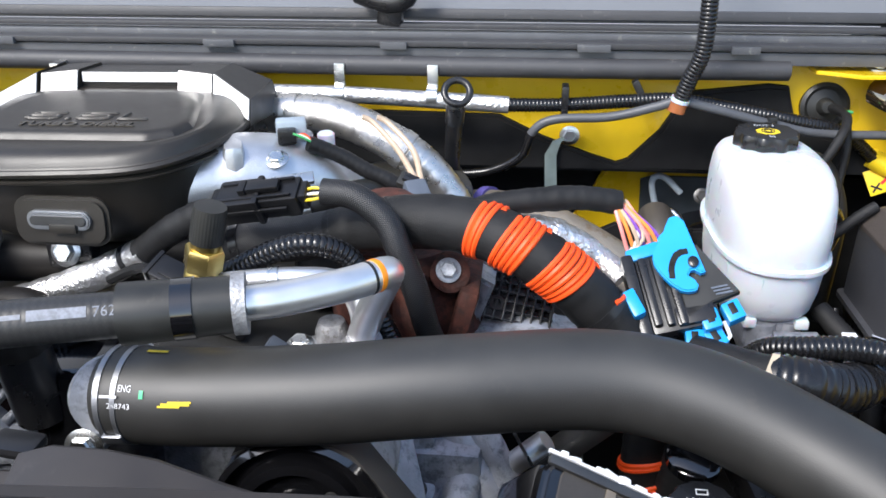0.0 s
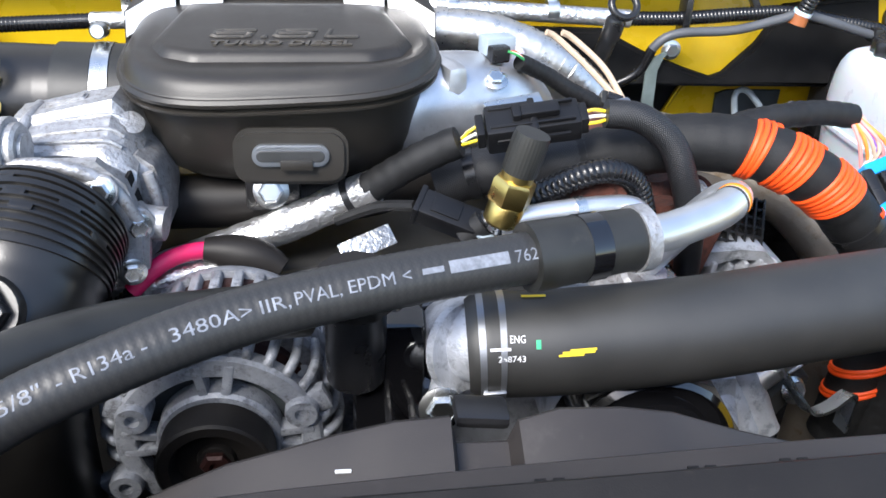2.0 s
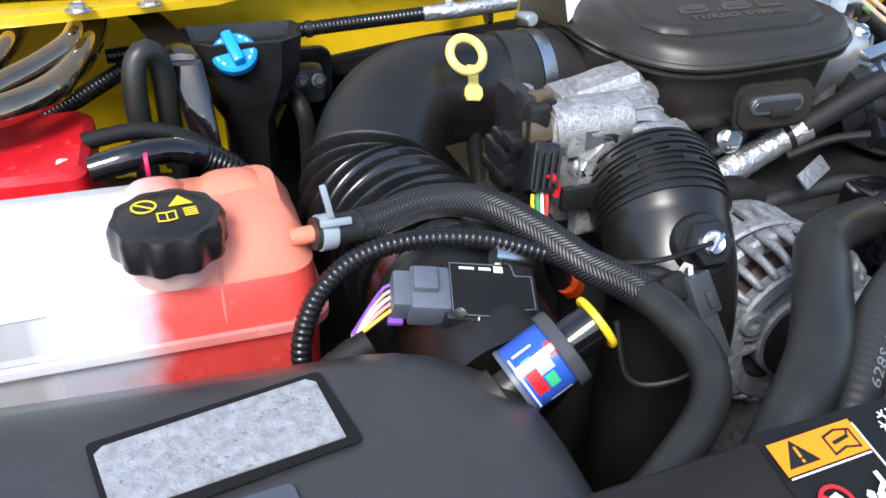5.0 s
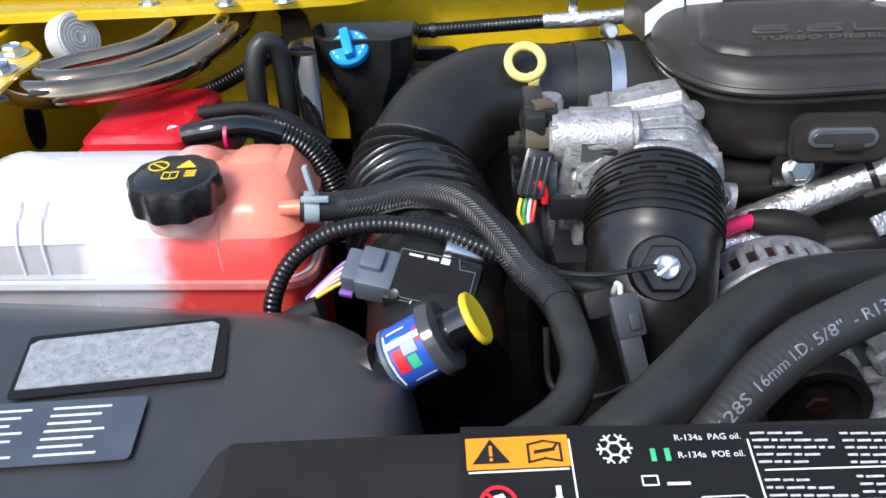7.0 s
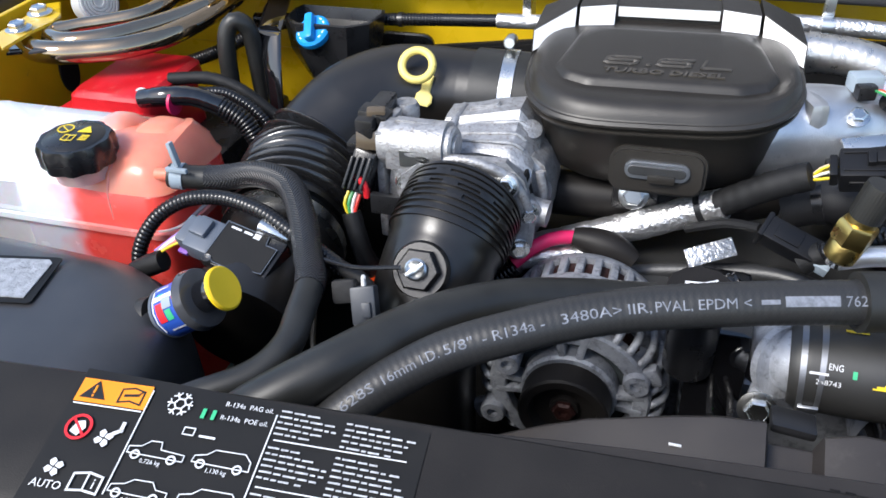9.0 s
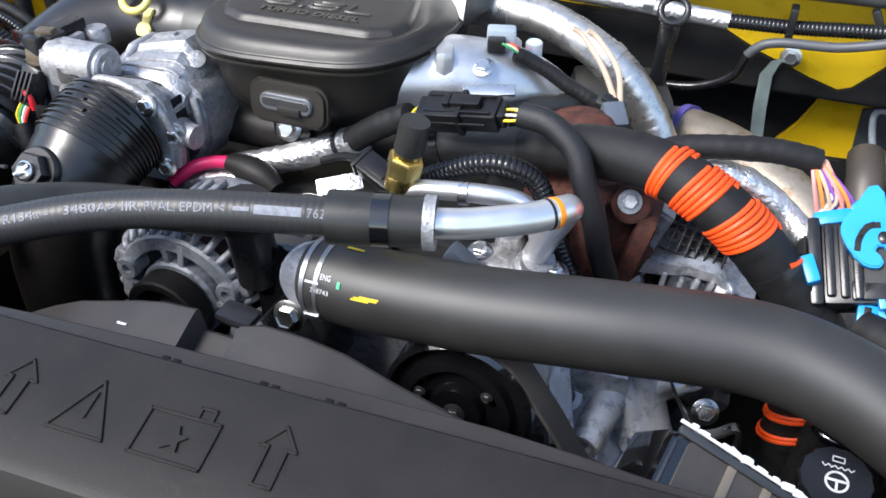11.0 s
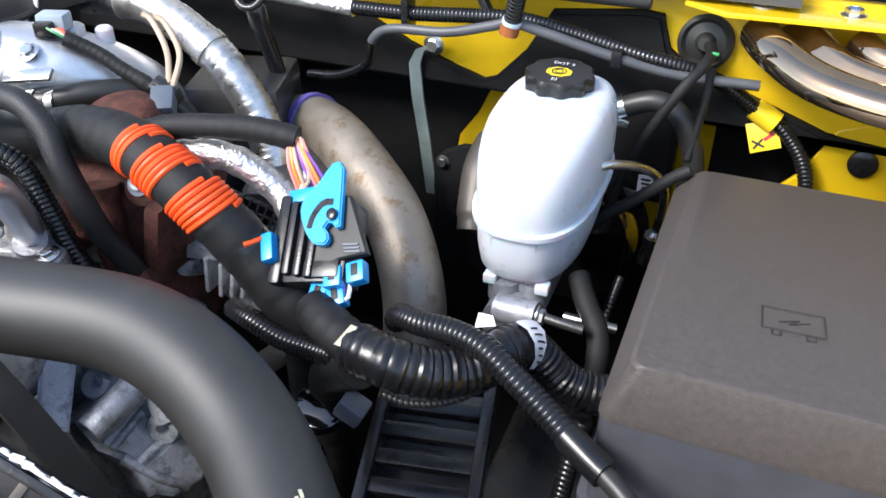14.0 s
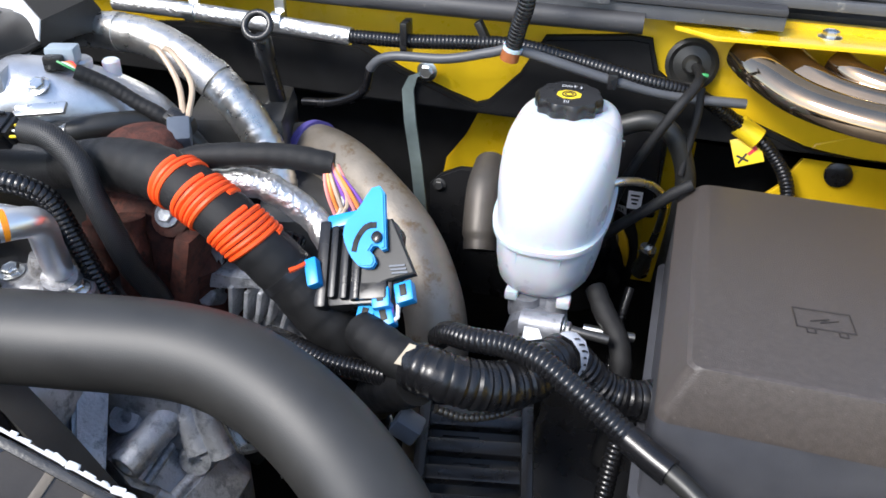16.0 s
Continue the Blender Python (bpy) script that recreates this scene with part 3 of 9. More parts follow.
# inner fenders
FL = thing("wall_west", (-1.15, 0.6, 0.9), "yellow inner fender with an oval drain hole", "fender", kind="structure")
bm = slab([(0.1, 0.87), (1.05, 0.87), (1.05, 1.425), (0.55, 1.40), (0.1, 1.37)], 0.006, Matrix.Translation((-1.148, 0, 0)) @ Matrix.Rotation(radians(90), 4, "Z") @ XZ)
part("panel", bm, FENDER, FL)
bm = slab([(0.018 * math.cos(a), 0.030 * math.sin(a)) for a in [2 * math.pi * k / 24 for k in range(24)]], 0.005,
          Matrix.Translation((-1.144, 0.852, 1.312)) @ Matrix.Rotation(radians(90), 4, "Z") @ XZ)
part("hole", bm, LINER, FL, "oval drain hole")
part("rail", box((0.05, 1.0, 0.02), Matrix.Translation((-1.19, 0.55, 1.405)) @ Matrix.Rotation(radians(1.5), 4, "X"), 0.006), SEAL, FL, "black fender edge seal")
part("rail", box((0.10, 1.4, 0.02), Matrix.Translation((-1.27, 0.45, 1.415)) @ Matrix.Rotation(radians(1.5), 4, "X"), 0.006), SEAL, FL, "black fender edge seal")
part("bracket", slab([(-1.066, 0.680), (-1.074, 0.735), (-1.073, 0.770), (-1.080, 0.795), (-1.116, 0.842), (-1.128, 0.830), (-1.110, 0.726), (-1.088, 0.700)], 0.003, Matrix.Translation((0, 0, 1.405)), 0.001, 2), YELLOW, FL, "yellow bolt plate")
part("bracket", slab([(-1.052, 0.700), (-1.075, 0.788), (-1.061, 0.800), (-1.036, 0.712)], 0.003, Matrix.Translation((0, 0, 1.396)), 0.001), DARKSTEEL, FL, "dark side plate")
for x, y in ((-1.1070, 0.7930), (-1.0910, 0.7370)):
    bolt("bolt", (x, y, 1.4095), (0, -0.1, 1), 0.0095, FL)
FR = thing("wall_east", (0.66, 0.6, 0.9), "yellow inner fender in shadow", "fender", kind="structure")
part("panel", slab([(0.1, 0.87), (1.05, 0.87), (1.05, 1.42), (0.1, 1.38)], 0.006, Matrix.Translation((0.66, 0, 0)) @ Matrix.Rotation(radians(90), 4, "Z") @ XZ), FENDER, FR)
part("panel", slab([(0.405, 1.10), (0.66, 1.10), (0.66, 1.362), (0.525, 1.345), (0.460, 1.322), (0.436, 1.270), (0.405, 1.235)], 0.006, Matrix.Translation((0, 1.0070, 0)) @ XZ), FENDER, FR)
part("plug", lathe([(0.014, 0), (0.014, 0.004), (0.008, 0.007)], frame_z((0.4890, 1.000, 1.2930), (0, -1, 0))), BLACK, FR)
part("plug", lathe([(0.010, 0), (0.010, 0.004), (0.006, 0.007)], frame_z((0.5600, 1.000, 1.2850), (0, -1, 0))), BLACK, FR)


# ---- engine: intake cover ----
def lid_outline(inset, n=56):
    """The lid's plan: broad round front, tighter rear corners."""
    w, front, back = 0.121 - inset, -0.118 + inset, 0.112 - inset
    out = []
    for k in range(n):
        a = 2 * math.pi * k / n
        c, s = math.cos(a), math.sin(a)
        e = 0.55 if s < 0 else 0.28
        x = w * math.copysign(abs(c) ** e, c)
        y = (back if s > 0 else -front) * math.copysign(abs(s) ** (0.62 if s < 0 else 0.30), s)
        out.append((x * (1 - 0.05 * max(0, -y / 0.118)), y))
    return out


LID = Matrix.Translation((-0.379, 0.728, 1.424)) @ Matrix.Rotation(radians(6), 4, "X") @ Matrix.Rotation(radians(2), 4, "Z")
cover = thing("engine_cover", (-0.379, 0.73, 1.34), "black moulded intake cover with raised lettering", "engine cover")


def lift(x, y):
    """The rim rises towards the front and the right."""
    k = min(1, max(0, (0.05 - y) / 0.15))
    return k * k * (3 - 2 * k) * (0.0130 + 0.035 * x)


def lid_ring(inset, z):
    return [LID @ Vector((x, y, z + lift(x, y) * min(1, max(0, (z + 0.062) / 0.045)))) for x, y in lid_outline(inset)]


part("lid", loft([lid_ring(0.004, -0.0055), lid_ring(0.0, -0.0030), lid_ring(-0.0005, -0.0005), lid_ring(0.0015, 0.0018), lid_ring(0.003, 0.0020), lid_ring(0.004, 0.0032)], False), COVER, cover)
FIELD = [(-0.070, 0.026), (0.074, 0.026), (0.089, -0.046), (0.081, -0.062), (0.063, -0.070), (-0.059, -0.070), (-0.077, -0.062), (-0.085, -0.046)]


def field_at(a, grow):
    """A point on the raised field's outline in the direction a from the lid's middle, the outline grown outwards."""
    d = Vector((math.cos(a), math.sin(a)))
    best = 1.0
    for p, q in zip(FIELD, FIELD[1:] + FIELD[:1]):
        p, q = Vector(p), Vector(q)
        n = Vector(((q - p).y, -(q - p).x)).normalized()
        if n.dot(p) < 0:
            n = -n
        if n.dot(d) > 1e-6:
            best = min(best, (n.dot(p) + grow) / n.dot(d))
    return d * best


def top_ring(f, z, grow):
    """A ring of the lid's top: f = 0 on the rim, 1 on the raised field's outline."""
    out = []
    for x, y in lid_outline(0.004, 96):
        q = field_at(math.atan2(y, x), grow)
        out.append(LID @ Vector((x + (q.x - x) * f, y + (q.y - y) * f, z + lift(x, y) * (1 - f) ** 1.2)))
    return out


dome = [(0.0, 0.0032, 0.006), (0.05, 0.0070, 0.006), (0.12, 0.0112, 0.006), (0.22, 0.0155, 0.006), (0.36, 0.0192, 0.006), (0.55, 0.0218, 0.006), (0.75, 0.0226, 0.006), (0.92, 0.0234, 0.006), (1.0, 0.0238, 0.006),
        (1.0, 0.0262, 0.0042), (1.0, 0.0285, 0.0020), (1.0, 0.0295, -0.0002), (1.0, 0.0297, -0.0040), (1.0, 0.0298, -0.012), (1.0, 0.0298, -0.022)]
part("top", loft([top_ring(*d) for d in dome]), COVER, cover, crease=22)
part("base", loft([lid_ring(0.050, -0.066), lid_ring(0.030, -0.063), lid_ring(0.020, -0.055), lid_ring(0.014, -0.040), lid_ring(0.010, -0.014), lid_ring(0.003, -0.0105), lid_ring(0.0015, -0.0095), lid_ring(0.0015, -0.0075), lid_ring(0.004, -0.0065), lid_ring(0.006, -0.005)]), COVER, cover)
# wide squared numerals, built from flat bars
LT = LID @ Matrix.Translation((0, -0.039, 0.0296)) @ Matrix(((1, 0.28, 0, 0), (0, 1, 0, 0), (0, 0, 1, 0), (0, 0, 0, 1)))
SIX = [(1, 1), (0.18, 1), (0, 0.82), (0, 0.18), (0.18, 0), (0.85, 0), (1, 0.15), (1, 0.42), (0.88, 0.54), (0.06, 0.54)]
for x, w, shape in ((-0.047, 0.026, SIX), (-0.0105, 0.0, [(0, 0), (0.001, 0)]), (-0.003, 0.026, SIX), (0.034, 0.022, [(0, 1), (0, 0), (1, 0)])):
    wf_ = w if w else 1.0
    pts = [(x + px * wf_, (py - 0.5) * 0.0125) for px, py in shape]
    part("numeral", add(stroke(pts, 0.0036, LT, 0.0012), stroke(pts, 0.0022, LT @ Matrix.Translation((0, 0, 0.0005)), 0.0013)), RAISED, cover)
vs, fs = letters("TURBO DIESEL", 0.0105, "CENTER", 0.00028)
flat_text("lettering", "TURBO DIESEL", 0.0105, LID @ Matrix.Translation((0.001, -0.0580, 0.0298)), RAISED, cover, 0.0012, squeeze=0.100 / (max(v.x for v in vs) - min(v.x for v in vs)), shear=0.25, bold=0.00028)
# raised rear crown with bevelled front faces
for x0, x1, lo, hi, z0, z1, d0, d1 in ((-0.122, -0.084, 0.0, 1.0, -0.016, 0.001, -0.030, -0.008), (-0.082, -0.048, 0.0, 1.0, -0.001, 0.001, -0.005, 0.0), (-0.048, 0.048, 0.5, 1.0, -0.002, -0.002, 0.003, 0.003),
                                       (0.048, 0.082, 0.0, 1.0, 0.001, -0.001, 0.0, -0.005), (0.084, 0.122, 0.0, 1.0, 0.001, -0.016, -0.008, -0.030)):
    rows = [(0.046, 0.000), (0.048, 0.0190), (0.0585, 0.0375), (0.104, 0.0300), (0.114, 0.014), (0.114, -0.006)]
    if lo > 0:
        rows = [(0.056, 0.000), (0.056, 0.0280), (0.0585, 0.0375), (0.104, 0.0300), (0.114, 0.014), (0.114, -0.006)]
    a = [LID @ Vector((x0, y + (d0 if k < 3 else 0), zz + (z0 if k > 0 else 0))) for k, (y, zz) in enumerate(rows)]
    b = [LID @ Vector((x1, y + (d1 if k < 3 else 0), zz + (z1 if k > 0 else 0))) for k, (y, zz) in enumerate(rows)]
    bm = loft([a, [p.lerp(q, 0.5) for p, q in zip(a, b)], b])
    bmesh.ops.bevel(bm, geom=[e for e in bm.edges if e.calc_face_angle(0) > 0.4], offset=0.0018, segments=2, affect="EDGES")
    crown = part("crown", bm, COVER, cover)
    # added strip paints the bright sky reflection on this bevel
    u = (a[2] - a[1]).normalized()
    n = u.cross((b[1] - a[1]).normalized())
    n = -n if n.y > 0 else n
    g = 0.0008
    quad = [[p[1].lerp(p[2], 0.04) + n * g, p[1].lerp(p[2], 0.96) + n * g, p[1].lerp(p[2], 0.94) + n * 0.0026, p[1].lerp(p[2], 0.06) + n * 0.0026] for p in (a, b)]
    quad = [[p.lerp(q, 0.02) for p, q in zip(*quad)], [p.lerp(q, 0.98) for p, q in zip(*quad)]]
    part("bevel_glint", loft(quad), GLINT, crown, "pale strip for the sky glint on the bevel", crease=30)
# front pad with a slotted oval insert
PAD = frame_z((-0.3695, 0.6135, 1.3855), (0.0, -1, 0.10), (1, 0, 0))
pad = part("pad", slab(rounded(0.078, 0.040, 0.013), 0.006, PAD, 0.003, 2), COVER, cover)
part("insert", slab(rounded(0.052, 0.0155, 0.0075), 0.0035, PAD @ Matrix.Translation((0, 0.002, 0.006)), 0.0012, 2), CLAMP, pad, "scuffed grey metal oval insert")
part("slot", slab(rounded(0.046, 0.008, 0.0039), 0.002, PAD @ Matrix.Translation((0, 0.002, 0.0085)), 0.0005), DARKSTEEL, pad)
part("tab", box((0.022, 0.003, 0.007), PAD @ Matrix.Translation((0.004, -0.004, 0.0105)) @ Matrix.Rotation(radians(90), 4, "X"), 0.001), COVER, pad)
part("bolt_tab", box((0.040, 0.018, 0.030), Matrix.Translation((-0.386, 0.645, 1.346)), 0.004), BLACK, cover)
bolt("bolt", (-0.387, 0.635, 1.348), (0, -1, 0.35), 0.0085, cover)

# ---- upper radiator hose ----
RH = Line([(-0.2645, 0.4598, 1.3325), (-0.2500, 0.4588, 1.3338), (-0.2051, 0.4565, 1.3361), (-0.1271, 0.4585, 1.3417), (-0.0485, 0.4655, 1.3485), (0.0419, 0.4767, 1.351), (0.1012, 0.4672, 1.3461),
           (0.1587, 0.4401, 1.3317), (0.206, 0.398, 1.3202), (0.2438, 0.3491, 1.3096), (0.2742, 0.2993, 1.2897), (0.286, 0.262, 1.24), (0.288, 0.24, 1.15)], 0.006)
radhose = thing("radiator_hose", (0.0, 0.43, 1.30), "thick black rubber upper radiator hose with white print", "hose")
part("hose", tube(RH, lambda s, l: 0.0308 - 0.0040 * max(0, 1 - s / 0.006) ** 2, 40), RADHOSE, radhose)
for s in (0.0075, 0.0185):
    clip_band("clamp", RH, s, 0.0036, 0.0315, CLAMP, radhose, 36)
part("clamp_bridge", box((0.013, 0.009, 0.0025), frame_z(RH.at(0.0125)[0] + Vector((0, -0.0285, -0.0145)), (0, -0.9, -0.45), RH.at(0.02)[1]), 0.001), CLAMP, radhose)
FH = (0, -0.85, 0.52)
tube_patch("print", 0.011, 0.022, -0.0014, 0.0002, RH, 0.0321, FH, WHITEPRINT, radhose, nx=12)
tube_text("lettering", "ENG", 0.0060, RH, 0.0215, 0.0310, FH, WHITEPRINT, radhose, 0.14, 0.030)
tube_text("lettering", "258743", 0.0048, RH, 0.0150, 0.0310, FH, WHITEPRINT, radhose, -0.20, 0.030)
for a, b, y, w in ((0.047, 0.060, -0.0024, 0.0012), (0.049, 0.066, -0.0012, 0.0015), (0.053, 0.067, 0.0002, 0.0012)):
    tube_patch("chalk_mark", a, b, y, y + w, RH, 0.0311, FH, YELLOWPRINT, radhose, -0.10)
tube_patch("chalk_mark", 0.030, 0.044, -0.0015, 0.0010, RH, 0.0311, (0, 0.05, 1), YELLOWPRINT, radhose)
tube_patch("paint_dot", 0.0355, 0.038, -0.0025, 0.0025, RH, 0.0311, FH, LABELGREEN, radhose, 0.05)
for k in range(4):
    tube_patch("chalk_mark", 0.492 + 0.0035 * k, 0.497 + 0.0035 * k, -0.008 - 0.0028 * k, -0.006 - 0.0028 * k, RH, 0.0311, (0.75, -0.2, 0.6), surf("pale chalk", (0.55, 0.52, 0.38), 0.8) if k == 0 else bpy.data.materials["pale chalk"], radhose, nx=3)

# thermostat housing
thermo = thing("thermostat_housing", (-0.29, 0.475, 1.25), "cast aluminium thermostat outlet with bolt", "housing")
part("neck", tube([(-0.250, 0.4593, 1.3334), (-0.258, 0.465, 1.3310), (-0.264, 0.480, 1.326), (-0.267, 0.500, 1.312), (-0.268, 0.520, 1.285)], lambda s, l: 0.0235, 28, 0.003), ALUDIRTY, thermo)
part("lip", tube([(-0.2655, 0.4610, 1.3300), (-0.2690, 0.4650, 1.3285)], 0.0262, 28, 0.002), ALUDIRTY, thermo)
part("lug", tube([(-0.272, 0.470, 1.306), (-0.279, 0.444, 1.302)], 0.0100, 18), ALUDIRTY, thermo)
for x in (-0.300, -0.286):
    part("fin", box((0.005, 0.030, 0.040), Matrix.Translation((x, 0.462, 1.268)) @ Matrix.Rotation(-0.5, 4, "Y"), 0.002), BLACK, thermo)
bolt("bolt", (-0.280, 0.442, 1.302), (0, -1, 0.25), 0.0085, thermo)

# ---- A/C suction hose ----
AC = Line([(-0.5865, 0.2663, 1.1845), (-0.5693, 0.2824, 1.2858), (-0.5386, 0.3148, 1.3407), (-0.4885, 0.3553, 1.37), (-0.4353, 0.3806, 1.3856), (-0.3784, 0.4046, 1.394), (-0.31, 0.4228, 1.3996), (-0.24, 0.4421, 1.4005), (-0.17, 0.462, 1.401)], 0.0012)
achose = thing("refrigerant_hose", (-0.3, 0.41, 1.36), "ribbed black refrigerant hose with white printing", "hose")
part("hose", tube(AC, lambda s, l: 0.0138 + 0.00011 * math.sin(2 * math.pi * s / 0.0048), 24), RIBHOSE, achose)
LA = AC.length
sleeve = part("sleeve", tube(AC, lambda s, l: 0.0180 + 0.0008 * math.sin(40 * s), 28, a=LA - 0.072, b=LA), RUBBER, achose, "smooth rubber crimp sleeve")
clip_band("band", AC, LA - 0.036, 0.012, 0.0187, GLOSS, achose, 28)
clip_band("collar", AC, LA - 0.003, 0.010, 0.0188, ALU, achose, 28)
AP = Line([(-0.172, 0.461, 1.401), (-0.15, 0.470, 1.401), (-0.115, 0.490, 1.402), (-0.096, 0.512, 1.400), (-0.098, 0.530, 1.388), (-0.112, 0.548, 1.355), (-0.126, 0.566, 1.318)], 0.004)
part("pipe", tube(AP, 0.0108, 20), PIPEALU, achose, "polished aluminium pipe")
for s, w, mt in ((0.079, 0.002, WIRES["black"]), (0.084, 0.003, LABELORANGE)):
    clip_band("ring", AP, s, w, 0.0111, mt, achose)
TOW = (-0.1, -0.78, 0.62)
for txt, s0, s1 in (("628S", 0.190, 0.213), ("16mm", 0.2175, 0.2420), ("I.D.", 0.2455, 0.2580), ("5/8\"", 0.2610, 0.2800), ("- R134a -", 0.2855, 0.3235), ("3480A>", 0.3330, 0.3712),
                    ("IIR,", 0.3745, 0.3895), ("PVAL,", 0.3912, 0.4137), ("EPDM <", 0.4165, 0.4474), ("762", 0.5020, 0.5150)):
    tube_text("lettering", txt, 0.0088, AC, s0, 0.0138, TOW, FADEPRINT, achose, -0.05, s1)
tube_patch("print_bar", 0.4530, 0.4640, -0.0016, 0.0012, AC, 0.0138, TOW, FADEPRINT, achose)
tube_patch("print_bar", 0.4670, 0.4990, -0.0032, 0.0030, AC, 0.0138, TOW, FADEPRINT, achose, label="white maker mark drawn as a bar")

# ---- heater hose beside it ----
heat = thing("heater_hose", (-0.45, 0.40, 1.34), "plain black rubber heater hose in front of the alternator", "hose")
part("hose", tube([(-0.3575, 0.4976, 1.335), (-0.4072, 0.4739, 1.3464), (-0.4558, 0.4401, 1.3601), (-0.499, 0.3919, 1.3706), (-0.5477, 0.3359, 1.3653), (-0.5967, 0.2999, 1.3416), (-0.6268, 0.2882, 1.2944), (-0.63, 0.285, 1.18)], 0.0165, 24), RUBBER, heat)
part("loom", loom([(-0.30, 0.515, 1.352), (-0.325, 0.508, 1.342), (-0.362, 0.496, 1.336)], 0.010), LOOM, heat)

# ---- radiator cover, fan shroud ----
radc = thing("radiator_cover", (-0.3, 0.2, 1.3), "dusty charcoal plastic radiator cover with embossed symbols", "radiator cover")
xs = [-0.749, -0.66, -0.57, -0.48, -0.40, -0.32, -0.24, -0.16, -0.08, 0.0, 0.08, 0.16, 0.24]
EDGE_X = [-0.746, -0.60, -0.46, -0.35, -0.25, -0.13, -0.04, 0.20]
EDGE_Y = [0.255, 0.266, 0.2735, 0.278, 0.2825, 0.2885, 0.293, 0.303]
TOPZ, FALL = 1.405, 0.27                                        # height of the rear edge, slope of the top


def rc_edge(x):
    """The rear edge of the cover at x: its y and z."""
    return float(np.interp(x, EDGE_X, EDGE_Y)), TOPZ


def rc_section(x, drop=0.0, back=0.0):
    yb, zb = rc_edge(x)
    yb, zb = yb - back, zb - drop
    return [Vector(p) for p in ((x, yb, zb - 0.0015), (x, yb - 0.002, zb - 0.0003), (x, yb - 0.040, zb - 0.040 * FALL), (x, yb - 0.070, zb - 0.070 * FALL), (x, yb - 0.076, zb - 0.0225),
                                (x, yb - 0.081, zb - 0.030), (x, yb - 0.092, zb - 0.056), (x, yb - 0.105, zb - 0.13), (x, yb - 0.08, zb - 0.14), (x, yb - 0.012, zb - 0.05), (x, yb, zb - 0.02))]


rings = [[p + Vector((-0.036, 0, 0)) for p in rc_section(xs[0], 0.044, 0.030)], [p + Vector((-0.004, 0, 0)) for p in rc_section(xs[0], 0.0035, 0.002)], [p + Vector((0.002, 0, 0)) for p in rc_section(xs[0])]]
part("panel", loft(rings + [rc_section(x) for x in xs[1:]]), DUSTY, radc, crease=25)
ledge = []
for x in np.linspace(-0.44, 0.24, 18):
    y, z = rc_edge(x)
    w = float(np.interp(x, (-0.44, -0.38, -0.27, -0.15, -0.07, 0.0, 0.24), (0.006, 0.012, 0.016, 0.017, 0.016, 0.010, 0.006)))
    ledge.append([Vector((x, y - 0.010, z - 0.013)), Vector((x, y + 0.006, z - 0.0135)), Vector((x, y + w + 0.006, z - 0.0150)), Vector((x, y + w + 0.008, z - 0.0165)), Vector((x, y + w + 0.008, z - 0.036)), Vector((x, y - 0.010, z - 0.036))])
lip = part("rear_ledge", loft(ledge), SHROUD, radc, crease=25)
for x in (-0.262, -0.202, -0.164):
    y, z = rc_edge(x)
    for dx in (0.0, 0.007):
        part("slot", box((0.0045, 0.0050, 0.0010), Matrix.Translation((x + dx, y + 0.0105, z - 0.0138)), 0.0003), LINER, lip)


def on_cover(x, f):
    """A frame on the sloping top of the radiator cover; f: metres from the rear edge."""
    yb, zb = rc_edge(x)
    k = f / math.hypot(1, FALL)
    d = Vector((0.04, rc_edge(x + 0.02)[0] - rc_edge(x - 0.02)[0], 0))
    nn = d.cross(Vector((0, 1, FALL)))
    return frame_z((x, yb - k, zb - k * FALL), nn, d)


AR = [(-0.0050, -0.016), (-0.0050, 0.004), (-0.0095, 0.004), (0, 0.0155), (0.0095, 0.004), (0.0050, 0.004), (0.0050, -0.016)]
for x, f in ((-0.317, 0.037), (-0.1685, 0.0355)):
    part("arrow", stroke(AR, 0.0017, on_cover(x, f), closed=True), DUSTY, radc)
m = on_cover(-0.2715, 0.038)
part("warning_sign", add(stroke([(-0.0165, -0.0145), (0.0165, -0.0145), (0.0, 0.0155)], 0.0018, m, closed=True), stroke([(0.0, 0.008), (0, -0.005)], 0.0024, m)), DUSTY, radc)
m = on_cover(-0.2200, 0.0405)
bm = stroke([(-0.0195, -0.0125), (0.0195, -0.0125), (0.0195, 0.0120), (-0.0195, 0.0120)], 0.0017, m, closed=True)
add(bm, stroke([(0.006, 0.013), (0.006, 0.0185), (0.014, 0.0185), (0.014, 0.013)], 0.0017, m))
st = [(0.0075 * (1 if k % 2 == 0 else 0.45) * math.cos(radians(90 + 36 * k)), -0.001 + 0.0075 * (1 if k % 2 == 0 else 0.45) * math.sin(radians(90 + 36 * k))) for k in range(10)]
add(bm, slab(st, 0.0014, m, 0))
part("battery_sign", bm, DUSTY, radc)

shroud = thing("fan_shroud", (-0.27, 0.36, 1.1), "dusty charcoal curved fan shroud with a notch", "fan shroud")


SHX = [-0.52, -0.46, -0.412, -0.3865, -0.3616, -0.3367, -0.312, -0.288, -0.2845, -0.2610, -0.2570, -0.239, -0.2101, -0.185, -0.1526, -0.120, -0.0990, -0.06, 0.0, 0.06]
SHZ = [1.270, 1.310, 1.3365, 1.3485, 1.3560, 1.3640, 1.3700, 1.3718, 1.3560, 1.3560, 1.3680, 1.3740, 1.3732, 1.3690, 1.3570, 1.3470, 1.3400, 1.322, 1.285, 1.235]


